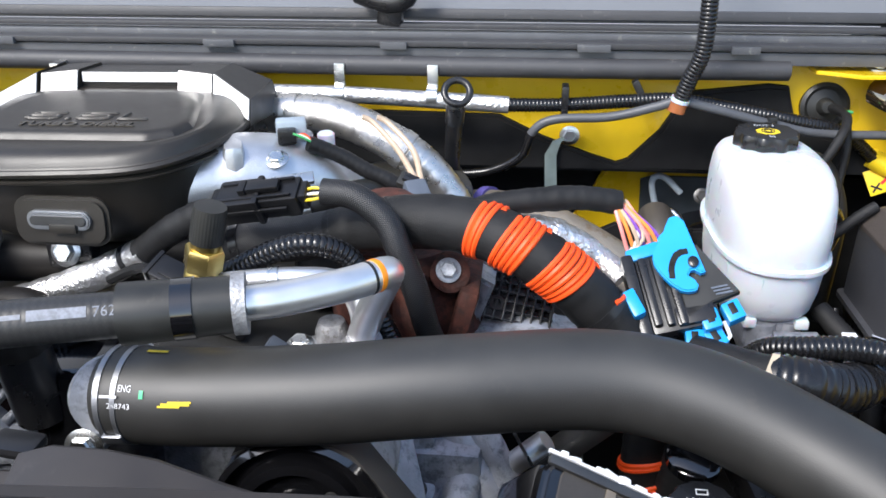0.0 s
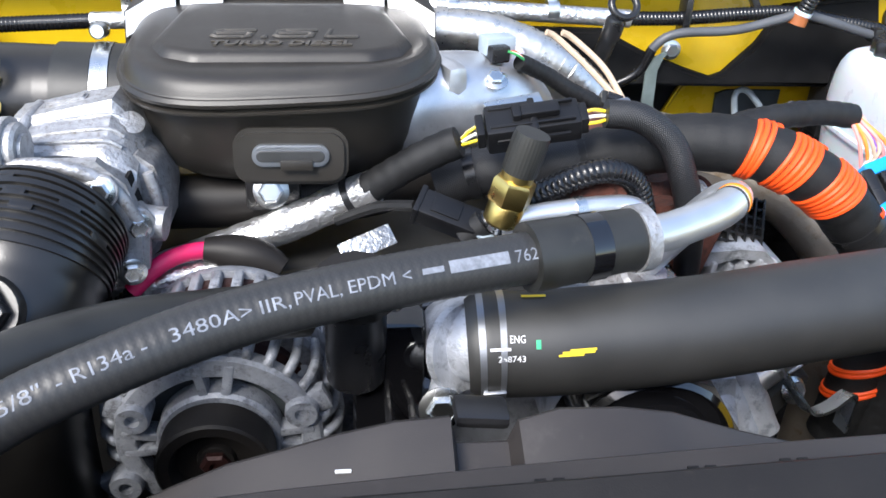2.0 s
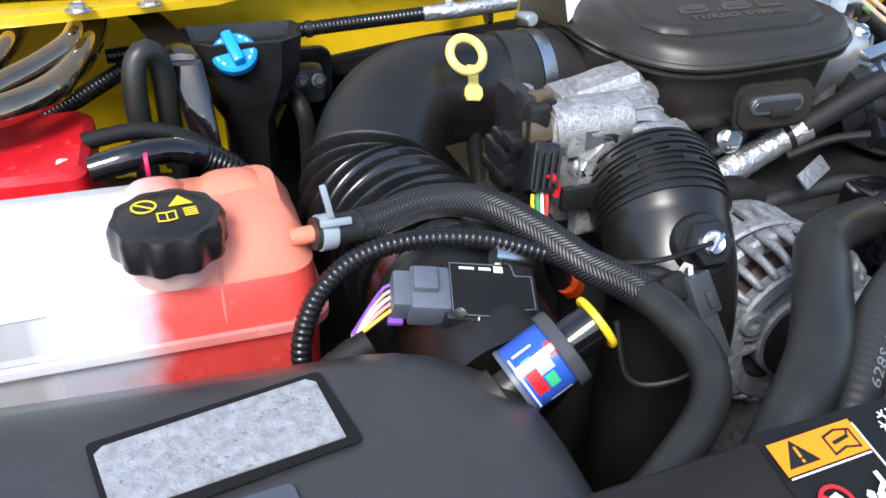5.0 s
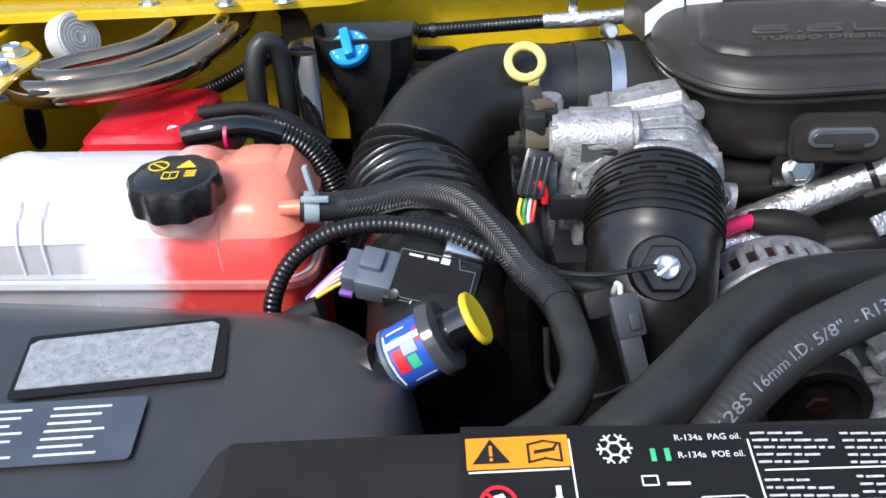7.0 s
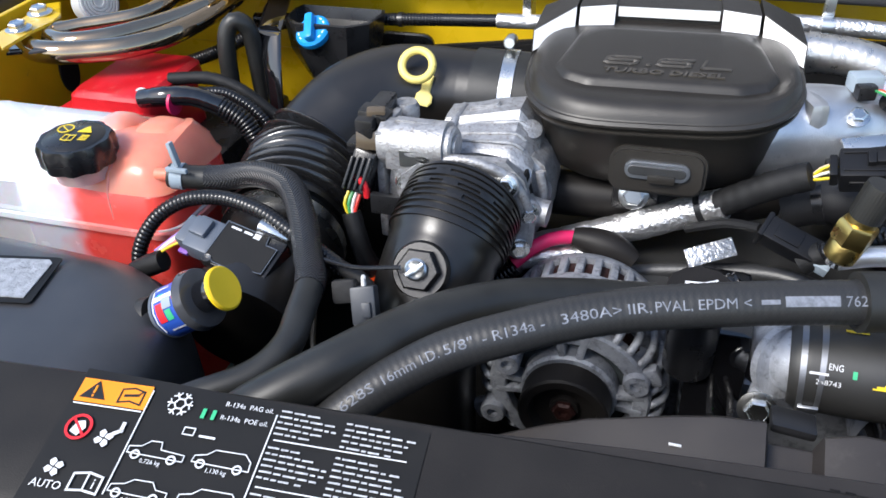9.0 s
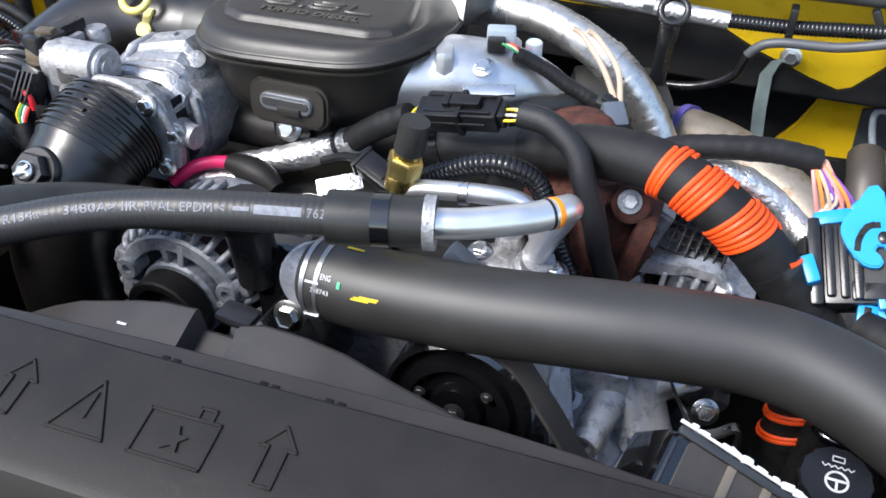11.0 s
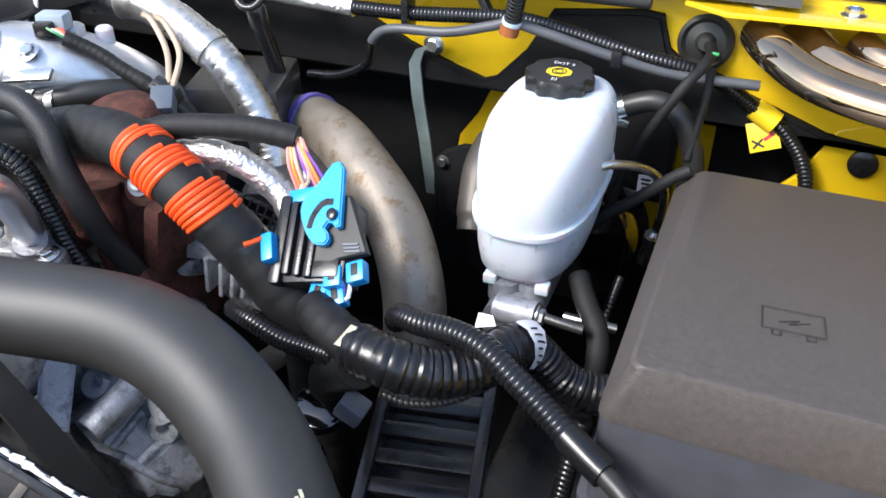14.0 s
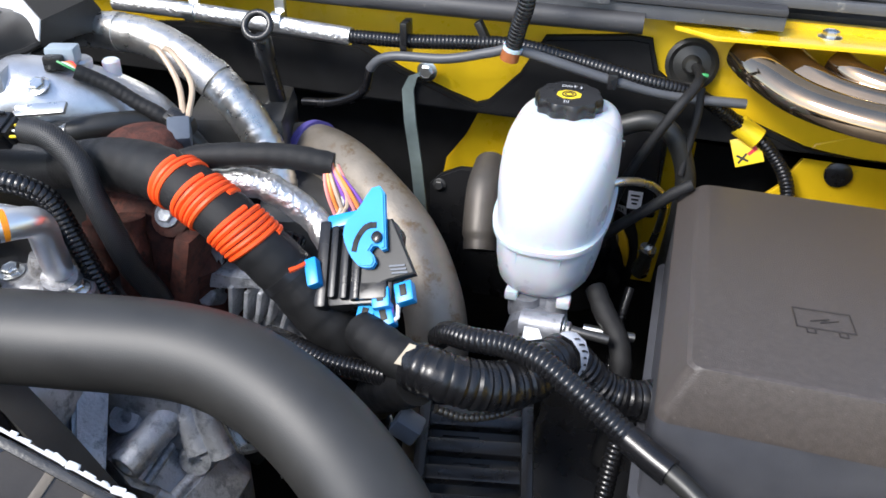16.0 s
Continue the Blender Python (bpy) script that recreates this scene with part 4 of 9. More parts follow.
def shroud_skin():
    """The shroud's crown: high at its rear rim, falling forward below the cover's ledge."""
    out = []
    for x, z in zip(SHX, SHZ):
        fall = 0.010 + 0.05 * max(0, 1.372 - z)
        out.append([Vector((x, y, zz)) for y, zz in ((0.240, z - 0.045), (0.300, z - 0.022), (0.330, z - fall), (0.350, z - 0.0012), (0.3535, z), (0.3565, z - 0.0015), (0.3575, z - 0.006), (0.3545, z - 0.012), (0.325, z - 0.020 - fall), (0.240, z - 0.06))])
    return loft(out)


part("rim", shroud_skin(), SHROUD, shroud, crease=30)
part("chip", box((0.007, 0.0015, 0.0012), Matrix.Translation((-0.335, 0.3370, 1.3585)), 0.0003), WHITEPRINT, shroud, "small pale chip")
part("tab", box((0.026, 0.018, 0.007), Matrix.Translation((-0.271, 0.372, 1.3585)) @ Matrix.Rotation(0.1, 4, "Y"), 0.003), BLACK, shroud)

# ---- brake fluid reservoir ----
def res_ring(z, w, front, back, cx=0.2235, n=44):
    """A level ring of the tank: round in front, long towards the firewall."""
    out = []
    for k in range(n):
        a = 2 * math.pi * k / n
        c, s = math.cos(a), math.sin(a)
        out.append(Vector((cx + w / 2 * math.copysign(abs(c) ** 0.74, c), (front + back) / 2 + (back - front) / 2 * math.copysign(abs(s) ** 0.74, s), z)))
    return out


brake = thing("brake_reservoir", (0.224, 0.79, 1.255), "milky white brake fluid reservoir with black cap", "fluid reservoir")
part("tank", loft([res_ring(*r) for r in ((1.2575, 0.066, 0.740, 0.885, 0.2215), (1.2605, 0.080, 0.730, 0.893, 0.2210), (1.268, 0.0890, 0.7235, 0.899, 0.2210), (1.285, 0.0945, 0.719, 0.905, 0.2215), (1.305, 0.0965, 0.7165, 0.910, 0.2220), (1.318, 0.0980, 0.7155, 0.912, 0.2220),
                                          (1.335, 0.1000, 0.7145, 0.913, 0.2225), (1.350, 0.1005, 0.7150, 0.912, 0.2225), (1.364, 0.1000, 0.7185, 0.909, 0.2225), (1.375, 0.0985, 0.7250, 0.904, 0.2225), (1.383, 0.0950, 0.7345, 0.898, 0.2225), (1.3890, 0.0890, 0.7480, 0.890, 0.2225),
                                          (1.3925, 0.0780, 0.7660, 0.882, 0.2225), (1.3943, 0.0600, 0.7900, 0.876, 0.2225), (1.3946, 0.0400, 0.8100, 0.870, 0.2225))]), WHITEPLASTIC, brake)
part("seam", loft([res_ring(1.3120, 0.096, 0.7160, 0.912, 0.222), res_ring(1.3132, 0.1050, 0.7115, 0.917, 0.222), res_ring(1.3178, 0.1055, 0.7112, 0.917, 0.222), res_ring(1.3190, 0.096, 0.7155, 0.912, 0.222)], False), WHITEPLASTIC, brake, "welded seam rib")
lo, up = res_ring(1.268, 0.0880, 0.7245, 0.899, 0.2210), res_ring(1.309, 0.0960, 0.7165, 0.911, 0.2220)
for k in (26, 31, 35, 40):
    part("rib", tube([lo[k], lo[k].lerp(up[k], 0.5) * 0.999 + Vector((0.0002, 0.0004, 0.0012)), up[k]], 0.0012, 8), WHITEPLASTIC, brake)
for x in (0.2000, 0.2460):
    part("foot", box((0.012, 0.012, 0.009), Matrix.Translation((x, 0.7330, 1.2585)), 0.002), WHITEPLASTIC, brake)


def knurled(r, z0, z1, m, lobes=10, depth=0.06, n=60):
    """A screw cap with grip lobes."""
    def ring(rr, z, d):
        return [m @ Vector((rr * (1 + d * math.cos(lobes * 2 * math.pi * k / n)) * math.cos(2 * math.pi * k / n), rr * (1 + d * math.cos(lobes * 2 * math.pi * k / n)) * math.sin(2 * math.pi * k / n), z)) for k in range(n)]
    return loft([ring(r * 0.96, z0, depth), ring(r, z0 + 0.1 * (z1 - z0), depth), ring(r, z0 + 0.8 * (z1 - z0), depth), ring(r * 0.95, z1, depth * 0.6), ring(r * 0.88, z1, 0), ring(r * 0.3, z1 + 0.0003, 0)])


CAP = frame_z((0.2200, 0.8400, 1.3930), (0.0, -0.03, 1))
bcap = part("cap", knurled(0.0290, 0.0, 0.0150, CAP), BLACK, brake, "black screw cap with yellow print")
part("print", slab([(0.0115 * math.cos(a), 0.0095 * math.sin(a)) for a in [2 * math.pi * k / 8 + 0.39 for k in range(8)]], 0.0006, CAP @ Matrix.Translation((0, -0.003, 0.0150)), 0), YELLOWPRINT, bcap)
part("print", lathe([(0.0065, 0), (0.0065, 0.0012), (0.0055, 0.0012), (0.0055, 0)], CAP @ Matrix.Translation((0, -0.003, 0.0150)), 20, False), BLACK, bcap)
part("print", lathe([(0.0038, 0), (0.0038, 0.0012), (0.0030, 0.0012), (0.0030, 0)], CAP @ Matrix.Translation((0, -0.003, 0.0150)), 20, False), BLACK, bcap)
flat_text("lettering", "DOT 3", 0.0065, CAP @ Matrix.Translation((0, 0.0145, 0.0153)), WHITEPRINT, bcap)
flat_text("book_sign", "[i]", 0.006, CAP @ Matrix.Translation((0, -0.019, 0.0153)), WHITEPRINT, bcap)

mc = thing("master_cylinder", (0.225, 0.85, 1.2), "cast aluminium brake master cylinder on the booster", "brake cylinder")
part("body", tube([(0.222, 0.712, 1.226), (0.222, 0.80, 1.226), (0.220, 0.93, 1.228)], 0.0235, 24), CYLINDER, mc)
part("mount", box((0.052, 0.070, 0.030), Matrix.Translation((0.222, 0.768, 1.246)), 0.006), CYLINDER, mc)
part("neck", lathe([(0.014, 0), (0.013, 0.016), (0.0125, 0.022)], frame_z((0.213, 0.738, 1.236), (0, -0.05, 1)), 20), CYLINDER, mc)
part("neck", lathe([(0.012, 0), (0.011, 0.016), (0.0105, 0.022)], frame_z((0.238, 0.742, 1.236), (0, -0.05, 1)), 20), CYLINDER, mc)
part("nose", tube([(0.216, 0.705, 1.250), (0.236, 0.702, 1.252), (0.252, 0.700, 1.254)], 0.0125, 18), CYLINDER, mc)
bolt("fitting", (0.252, 0.700, 1.2543), (1.0, -0.05, 0), 0.0065, mc)
part("tail", tube([(0.258, 0.700, 1.2543), (0.272, 0.699, 1.2535), (0.290, 0.699, 1.2520)], 0.0042, 10), DARKSTEEL, mc)
booster = thing("brake_booster", (0.21, 0.98, 1.1), "black round brake booster on the firewall", "brake booster")
part("shell", lathe([(0.03, 0), (0.070, 0.010), (0.082, 0.03), (0.084, 0.06), (0.084, 0.10)], frame_z((0.218, 0.925, 1.170), (0, 1, 0)), 40), GLOSS, booster)
part("sensor", tube([(0.1440, 0.842, 1.226), (0.1400, 0.862, 1.252), (0.1370, 0.885, 1.276), (0.136, 0.92, 1.285)], lambda s, l: 0.0190 if s > 0.012 else 0.0172, 22, 0.004), surf("grey brown can", (0.085, 0.075, 0.065), 0.45, 0.3, bump=0.2), booster, "grey brown round sensor can")

# ---- under-hood fuse box ----
fuse = thing("fuse_box", (0.46, 0.72, 1.15), "charcoal plastic fuse box under a dusty lid", "fuse box")


def fuse_ring(z, inset, zs=0.0):
    x0, x1, y0, y1, r = 0.3290 + inset * 1.25, 0.650 - inset, 0.5525 + inset * 0.35, 0.868 - inset * 0.3, 0.010
    return [Vector((x, y, z + zs * (y - 0.64))) for x, y in [((x0 + x1) / 2 + px, (y0 + y1) / 2 + py) for px, py in rounded(x1 - x0, y1 - y0, r, 5)]]


part("skirt", loft([fuse_ring(1.225, -0.005), fuse_ring(1.230, -0.005), fuse_ring(1.2305, 0.0), fuse_ring(1.3085, 0.0012)]), SKIRT, fuse, "lid skirt with side shade in its colour")
part("lid", loft([fuse_ring(1.3065, 0.0002), fuse_ring(1.3105, 0.0004), fuse_ring(1.3135, 0.0016, -0.01), fuse_ring(1.3425, 0.0112, -0.085), fuse_ring(1.3448, 0.0135, -0.085), fuse_ring(1.3458, 0.018, -0.085)]), FUSELID, fuse, crease=24)
part("base", loft([fuse_ring(1.05, 0.02), fuse_ring(1.228, 0.0)]), BLACK, fuse)
FI = frame_z((0.4315, 0.6400, 1.3460), (0, 0.085, 1), (1, 0.05, 0)) @ Matrix.Diagonal((0.86, 1.05, 1, 1))
bm = stroke([(-0.022, -0.010), (0.022, -0.010), (0.022, 0.014), (-0.022, 0.014)], 0.0013, FI, 0.0006, True)
add(bm, stroke([(-0.015, -0.010), (-0.015, -0.016), (-0.009, -0.016), (-0.009, -0.010)], 0.0013, FI, 0.0006))
add(bm, stroke([(0.009, -0.010), (0.009, -0.016), (0.015, -0.016), (0.015, -0.010)], 0.0013, FI, 0.0006))
add(bm, stroke([(-0.010, -0.001), (0.004, 0.004), (-0.003, -0.002), (0.011, 0.003)], 0.0010, FI, 0.0006))
# darker strokes paint the shade of lines embossed in the lid's own plastic
part("embossed_sign", bm, SHROUD, fuse)

# ---- hot exhaust pipe ----
down = thing("exhaust_pipe", (0.08, 0.78, 1.1), "heat tinted bent steel exhaust pipe", "pipe")
part("pipe", tube([(-0.1027, 0.8897, 1.2745), (-0.0615, 0.8789, 1.2939), (-0.0147, 0.8527, 1.3004), (0.0392, 0.8094, 1.2952), (0.0952, 0.7636, 1.2731), (0.1316, 0.7213, 1.2317), (0.1425, 0.6946, 1.1751), (0.1404, 0.6889, 1.093), (0.140, 0.688, 0.95)], 0.0285, 36), HEATPIPE, down)
part("ring", tube([(-0.052, 0.8755, 1.2955), (-0.044, 0.8715, 1.2968)], 0.0325, 30, 0.004), surf("violet seal", (0.10, 0.08, 0.30), 0.5), down, "violet blue seal ring")


# ---- engine: castings and pipes ----
block = thing("engine_block", (-0.3, 0.75, 0.95), "dark grimy engine block under the intake", "engine")
part("block", box((0.50, 0.34, 0.30), Matrix.Translation((-0.34, 0.76, 1.14)), 0.02), DARKSTEEL, block)
part("front_case", box((0.34, 0.10, 0.34), Matrix.Translation((-0.20, 0.60, 1.06)), 0.02), ALUDIRTY, block)
for p, q, r in (((-0.062, 0.585, 1.238), (-0.020, 0.556, 1.170), 0.0135), ((-0.042, 0.585, 1.242), (0.000, 0.556, 1.170), 0.0115), ((-0.082, 0.588, 1.238), (-0.052, 0.562, 1.180), 0.0105)):
    p, q = Vector(p), Vector(q)
    part("arm", tube([p, p.lerp(q, 0.5) + Vector((0.002, -0.002, 0.002)), q], lambda s, l, r=r: r * (1 + 0.10 * noise.noise((s * 70, r * 900, 0))), 18, 0.004), ALUDIRTY, block)
part("stub", tube([(-0.013, 0.57, 1.205), (0.000, 0.570, 1.218), (0.016, 0.57, 1.233)], 0.0095, 16, 0.004), PIPEALU, block)
part("rail", cast_rough(box((0.012, 0.012, 0.080), Matrix.Translation((-0.0785, 0.566, 1.206)) @ Matrix.Rotation(0.06, 4, "Y"), 0.003, 2), 0.0008, 80, 2), ALUDIRTY, block)
for x, y, z in ((-0.0791, 0.558, 1.2219), (-0.0767, 0.555, 1.1881)):
    part("lug", lathe([(0.0100, -0.012), (0.0095, 0.0), (0.0080, 0.0012), (0.0042, 0.0012), (0.0038, -0.006)], frame_z((x, y, z), (0.1, -0.9, 0.45)), 20), ALUDIRTY, block)
part("plate", slab([(-0.135, 1.15), (-0.060, 1.15), (-0.062, 1.245), (-0.120, 1.248)], 0.010, Matrix.Translation((0, 0.585, 0)) @ XZ, 0.003, 2), ALUDIRTY, block)
part("crossover", tube([(-0.50, 0.665, 1.325), (-0.42, 0.662, 1.328), (-0.33, 0.668, 1.330), (-0.27, 0.69, 1.335)], 0.021, 20), DUSTY, block, "brown grey crossover pipe")
part("rail", tube([(-0.44, 0.60, 1.275), (-0.36, 0.612, 1.288), (-0.27, 0.612, 1.30), (-0.23, 0.60, 1.30)], 0.008, 12), DARKSTEEL, block)
part("rail", tube([(-0.40, 0.58, 1.262), (-0.33, 0.585, 1.270), (-0.26, 0.59, 1.275)], 0.009, 12), GLOSS, block)
part("clip", tube([(-0.315, 0.575, 1.292), (-0.305, 0.568, 1.304), (-0.292, 0.570, 1.300), (-0.295, 0.576, 1.290)], 0.0025, 8), STEEL, block)
for x, y, z, w, d, h in ((-0.12, 0.86, 1.30, 0.10, 0.10, 0.10), (-0.02, 0.80, 1.24, 0.10, 0.12, 0.10), (-0.16, 0.70, 1.33, 0.10, 0.10, 0.06)):
    part("bracket", box((w, d, h), Matrix.Translation((x, y, z)) @ Matrix.Rotation(0.3, 4, "Z"), 0.012), DARKSTEEL, block)

intake = thing("intake_elbow", (-0.22, 0.74, 1.36), "cast aluminium intake elbow with sensor", "intake pipe")
part("elbow", tube([(-0.315, 0.690, 1.388), (-0.27, 0.702, 1.391), (-0.228, 0.720, 1.386), (-0.198, 0.744, 1.371), (-0.180, 0.772, 1.345), (-0.175, 0.79, 1.31)],
                   lambda s, l: 0.038 + 0.003 * math.sin(18 * s), 32), CLEANALU, intake)
part("flange", box((0.018, 0.085, 0.085), Matrix.Translation((-0.262, 0.712, 1.388)) @ Matrix.Rotation(0.35, 4, "Z"), 0.01), CLEANALU, intake)
part("post", lathe([(0.013, 0), (0.013, 0.030), (0.011, 0.032)], frame_z((-0.2100, 0.735, 1.394), (0, 0, 1))), CLEANALU, intake)
part("post", lathe([(0.008, 0), (0.008, 0.034), (0.006, 0.036)], frame_z((-0.190, 0.755, 1.385), (0, 0, 1)), 14), WHITEPLASTIC, intake)
bolt("bolt", (-0.217, 0.690, 1.415), (0, -0.5, 0.9), 0.0065, intake)
part("bracket", box((0.046, 0.012, 0.004), frame_z((-0.205, 0.672, 1.402), (0, -0.5, 0.9), (1, 0.3, 0)), 0.001), STEEL, intake)
part("hose", tube([(-0.235, 0.672, 1.372), (-0.20, 0.680, 1.376), (-0.165, 0.703, 1.380), (-0.135, 0.735, 1.372), (-0.115, 0.755, 1.345), (-0.10, 0.75, 1.31)], 0.0115, 18), RUBBER, intake)
for k in (0, 1):
    part("clamp", tube([(-0.213 + 0.017 * k, 0.676 + 0.005 * k, 1.3745), (-0.206 + 0.017 * k, 0.678 + 0.005 * k, 1.3755)], 0.0128, 20, 0.003), STEEL, intake)

sensor = thing("pressure_sensor", (-0.212, 0.728, 1.42), "pale blue pressure sensor with thin coloured wires", "sensor")
part("body", box((0.026, 0.018, 0.015), Matrix.Translation((-0.212, 0.722, 1.434)) @ Matrix.Rotation(0.3, 4, "Z"), 0.003), PALEBLUE, sensor)
part("connector", box((0.016, 0.014, 0.013), Matrix.Translation((-0.213, 0.711, 1.430)) @ Matrix.Rotation(0.3, 4, "Z"), 0.002), BLACK, sensor)
for k, c in enumerate(("green", "white", "orange", "red")):
    part("wire", tube([(-0.206, 0.706 + 0.002 * k, 1.433 - 0.001 * k), (-0.198, 0.706 + 0.003 * k, 1.430), (-0.190, 0.710, 1.424)], 0.0011, 6, 0.003), WIRES[c], sensor)
part("cable", tube([(-0.1950, 0.712, 1.4230), (-0.182, 0.718, 1.4160), (-0.166, 0.722, 1.4075), (-0.1474, 0.725, 1.3955), (-0.1284, 0.727, 1.3860), (-0.118, 0.728, 1.376), (-0.110, 0.72, 1.350)], taped(0.0068, 3, 0.006), 14, 0.0015), TAPE, sensor)
side_plug = part("plug", box((0.026, 0.016, 0.018), frame_z((-0.1090, 0.729, 1.3800), (0.2, -0.5, 0.85), (0.75, 0.1, -0.62)), 0.003), RUBBER, sensor)
part("latch", box((0.014, 0.008, 0.005), frame_z((-0.1085, 0.7240, 1.3890), (0.2, -0.5, 0.85), (0.75, 0.1, -0.62)), 0.001), BLACK, side_plug)
plug = thing("wire_plug", (-0.105, 0.72, 1.375), "grey wire plug with two tan wires", "connector")
part("body", box((0.020, 0.026, 0.020), Matrix.Translation((-0.102, 0.715, 1.376)) @ Matrix.Rotation(0.5, 4, "Z") @ Matrix.Rotation(0.5, 4, "X"), 0.003), GREYCONN, plug)
for dx in (0, 0.014):
    part("wire", tube([(-0.104 + dx * 0.3, 0.728, 1.386), (-0.125 + dx, 0.758, 1.405), (-0.150 + dx, 0.775, 1.425), (-0.160 + dx, 0.775, 1.430)], 0.0028, 8), WIRES["tan"], plug)
part("wire", tube([(-0.095, 0.700, 1.368), (-0.080, 0.690, 1.352), (-0.072, 0.690, 1.335)], 0.0025, 8), WIRES["tan"], plug)

foil = thing("foil_wrapped_tube", (-0.1, 0.82, 1.25), "curved tube wrapped in crinkled silver foil", "tube")
FT = Line([(-0.2927, 0.8463, 1.4122), (-0.2552, 0.8436, 1.4137), (-0.2026, 0.8394, 1.4119), (-0.1499, 0.8291, 1.3947), (-0.1067, 0.8214, 1.3668), (-0.0766, 0.8147, 1.3282), (-0.057, 0.8017, 1.2928), (-0.0448, 0.7858, 1.2476), (-0.04, 0.78, 1.19)], 0.0025)
part("tube", tube(FT, lambda s, l: 0.0188 * (1 + 0.05 * noise.noise((s * 90, 0, 0)) + 0.035 * noise.noise((s * 420, 5, 0)) + 0.012 * math.sin(s * 1500)), 26, 0.0012), FOLDED, foil)
for s in (0.05, 0.17):
    clip_band("band", FT, s, 0.010, 0.0202, FOLDED, foil, 22)

# ---- firewall line: foil tube, looms, clips ----
wallpipe = thing("firewall_conduit", (-0.1, 0.945, 1.40), "foil tube and ribbed loom clipped along the firewall", "conduit")
part("tube", tube([(-0.32, 0.948, 1.409), (-0.20, 0.946, 1.408), (-0.03, 0.944, 1.401)], 0.0095, 18), FOIL, wallpipe, "silver foil tube")
part("loom", loom([(-0.032, 0.944, 1.401), (0.03, 0.946, 1.402), (0.10, 0.948, 1.407), (0.15, 0.950, 1.409), (0.20, 0.95, 1.402), (0.27, 0.948, 1.390), (0.335, 0.965, 1.372), (0.385, 0.988, 1.335), (0.415, 0.988, 1.315), (0.440, 0.978, 1.280), (0.448, 0.965, 1.22)], 0.0078), LOOM, wallpipe)
for x in (-0.22, -0.115):
    part("bracket", box((0.012, 0.006, 0.036), Matrix.Translation((x, 0.953, 1.424)), 0.001), STEEL, wallpipe)
    part("bracket", tube([(x - 0.006, 0.945, 1.408), (x + 0.006, 0.945, 1.408)], 0.0108, 18, 0.004), STEEL, wallpipe)
part("tie", box((0.008, 0.022, 0.040), Matrix.Translation((0.031, 0.946, 1.404)), 0.002), BLACK, wallpipe)
part("tie", box((0.008, 0.012, 0.028), Matrix.Translation((0.112, 0.955, 1.416)) @ Matrix.Rotation(-0.5, 4, "Y"), 0.002), BLACK, wallpipe)
leftpipe = thing("firewall_conduit", (-0.7, 0.93, 1.39), "ribbed loom with a foil end along the firewall", "conduit")
part("loom", loom([(-0.90, 0.935, 1.372), (-0.80, 0.935, 1.378), (-0.70, 0.932, 1.386), (-0.575, 0.926, 1.395)], 0.0078), LOOM, leftpipe)
part("tube", tube([(-0.578, 0.926, 1.395), (-0.53, 0.925, 1.397), (-0.47, 0.93, 1.400)], 0.0085, 16), FOIL, leftpipe)
part("bracket", box((0.010, 0.030, 0.05), Matrix.Translation((-0.545, 0.948, 1.415)), 0.001), STEEL, leftpipe)
for i in range(2):
    part("tie", tube([(-0.70 + 0.2 * i - 0.003, 0.9325, 1.3855), (-0.70 + 0.2 * i + 0.003, 0.9325, 1.3858)], 0.0088, 14, 0.003), BLACK, leftpipe)

gloom = thing("washer_tubing", (0.15, 0.93, 1.4), "grey tubing with an orange brown joint to the hood", "tubing")
GL = Line([(-0.092, 0.945, 1.318), (-0.05, 0.94, 1.325), (-0.015, 0.935, 1.345), (-0.003, 0.93, 1.375), (0.02, 0.928, 1.390), (0.08, 0.926, 1.395), (0.128, 0.924, 1.408), (0.149, 0.924, 1.414), (0.18, 0.928, 1.407), (0.25, 0.938, 1.388), (0.31, 0.950, 1.375), (0.38, 0.96, 1.372)])
part("tubing", tube(GL, 0.0050, 12), surf("grey tubing", (0.075, 0.078, 0.085), 0.45), gloom)
part("sheath", tube(GL, lambda s, l: 0.0054 * (1 + 0.12 * noise.noise((s * 140, 2, 0))), 12, a=0.0, b=0.115), LOOM, gloom)
part("joint", tube([(0.1465, 0.922, 1.403), (0.149, 0.922, 1.414)], 0.0095, 16, 0.004), surf("brown joint", (0.32, 0.10, 0.03), 0.4), gloom)
part("collar", tube([(0.1495, 0.9215, 1.414), (0.1505, 0.921, 1.418)], 0.0100, 16, 0.002), WHITEPLASTIC, gloom)
part("riser", loom([(0.150, 0.921, 1.416), (0.156, 0.914, 1.440), (0.164, 0.905, 1.470), (0.164, 0.900, 1.52), (0.160, 0.90, 1.60), (0.150, 0.93, 1.68)], 0.0088), LOOM, gloom)
part("tie", box((0.010, 0.016, 0.016), Matrix.Translation((0.25, 0.938, 1.389)), 0.002), BLACK, gloom)

strap = thing("ground_strap", (0.04, 0.99, 1.3), "grey green woven strap hanging from a stud", "strap")
part("band", loft([[Vector((x + w, y, z)), Vector((x - w, y, z)), Vector((x - w, y + 0.003, z)), Vector((x + w, y + 0.003, z))] for x, y, z, w in
                   ((0.0385, 0.986, 1.3540, 0.004), (0.026, 0.983, 1.3485, 0.005), (0.0195, 0.984, 1.332, 0.0068), (0.0215, 0.986, 1.292, 0.0072), (0.028, 0.990, 1.235, 0.0072), (0.032, 1.00, 1.16, 0.0072))]), STRAP, strap)
part("stud", hexbolt(0.0075, frame_z((0.0405, 0.991, 1.3545), (0, -1, 0))), STEEL, strap)

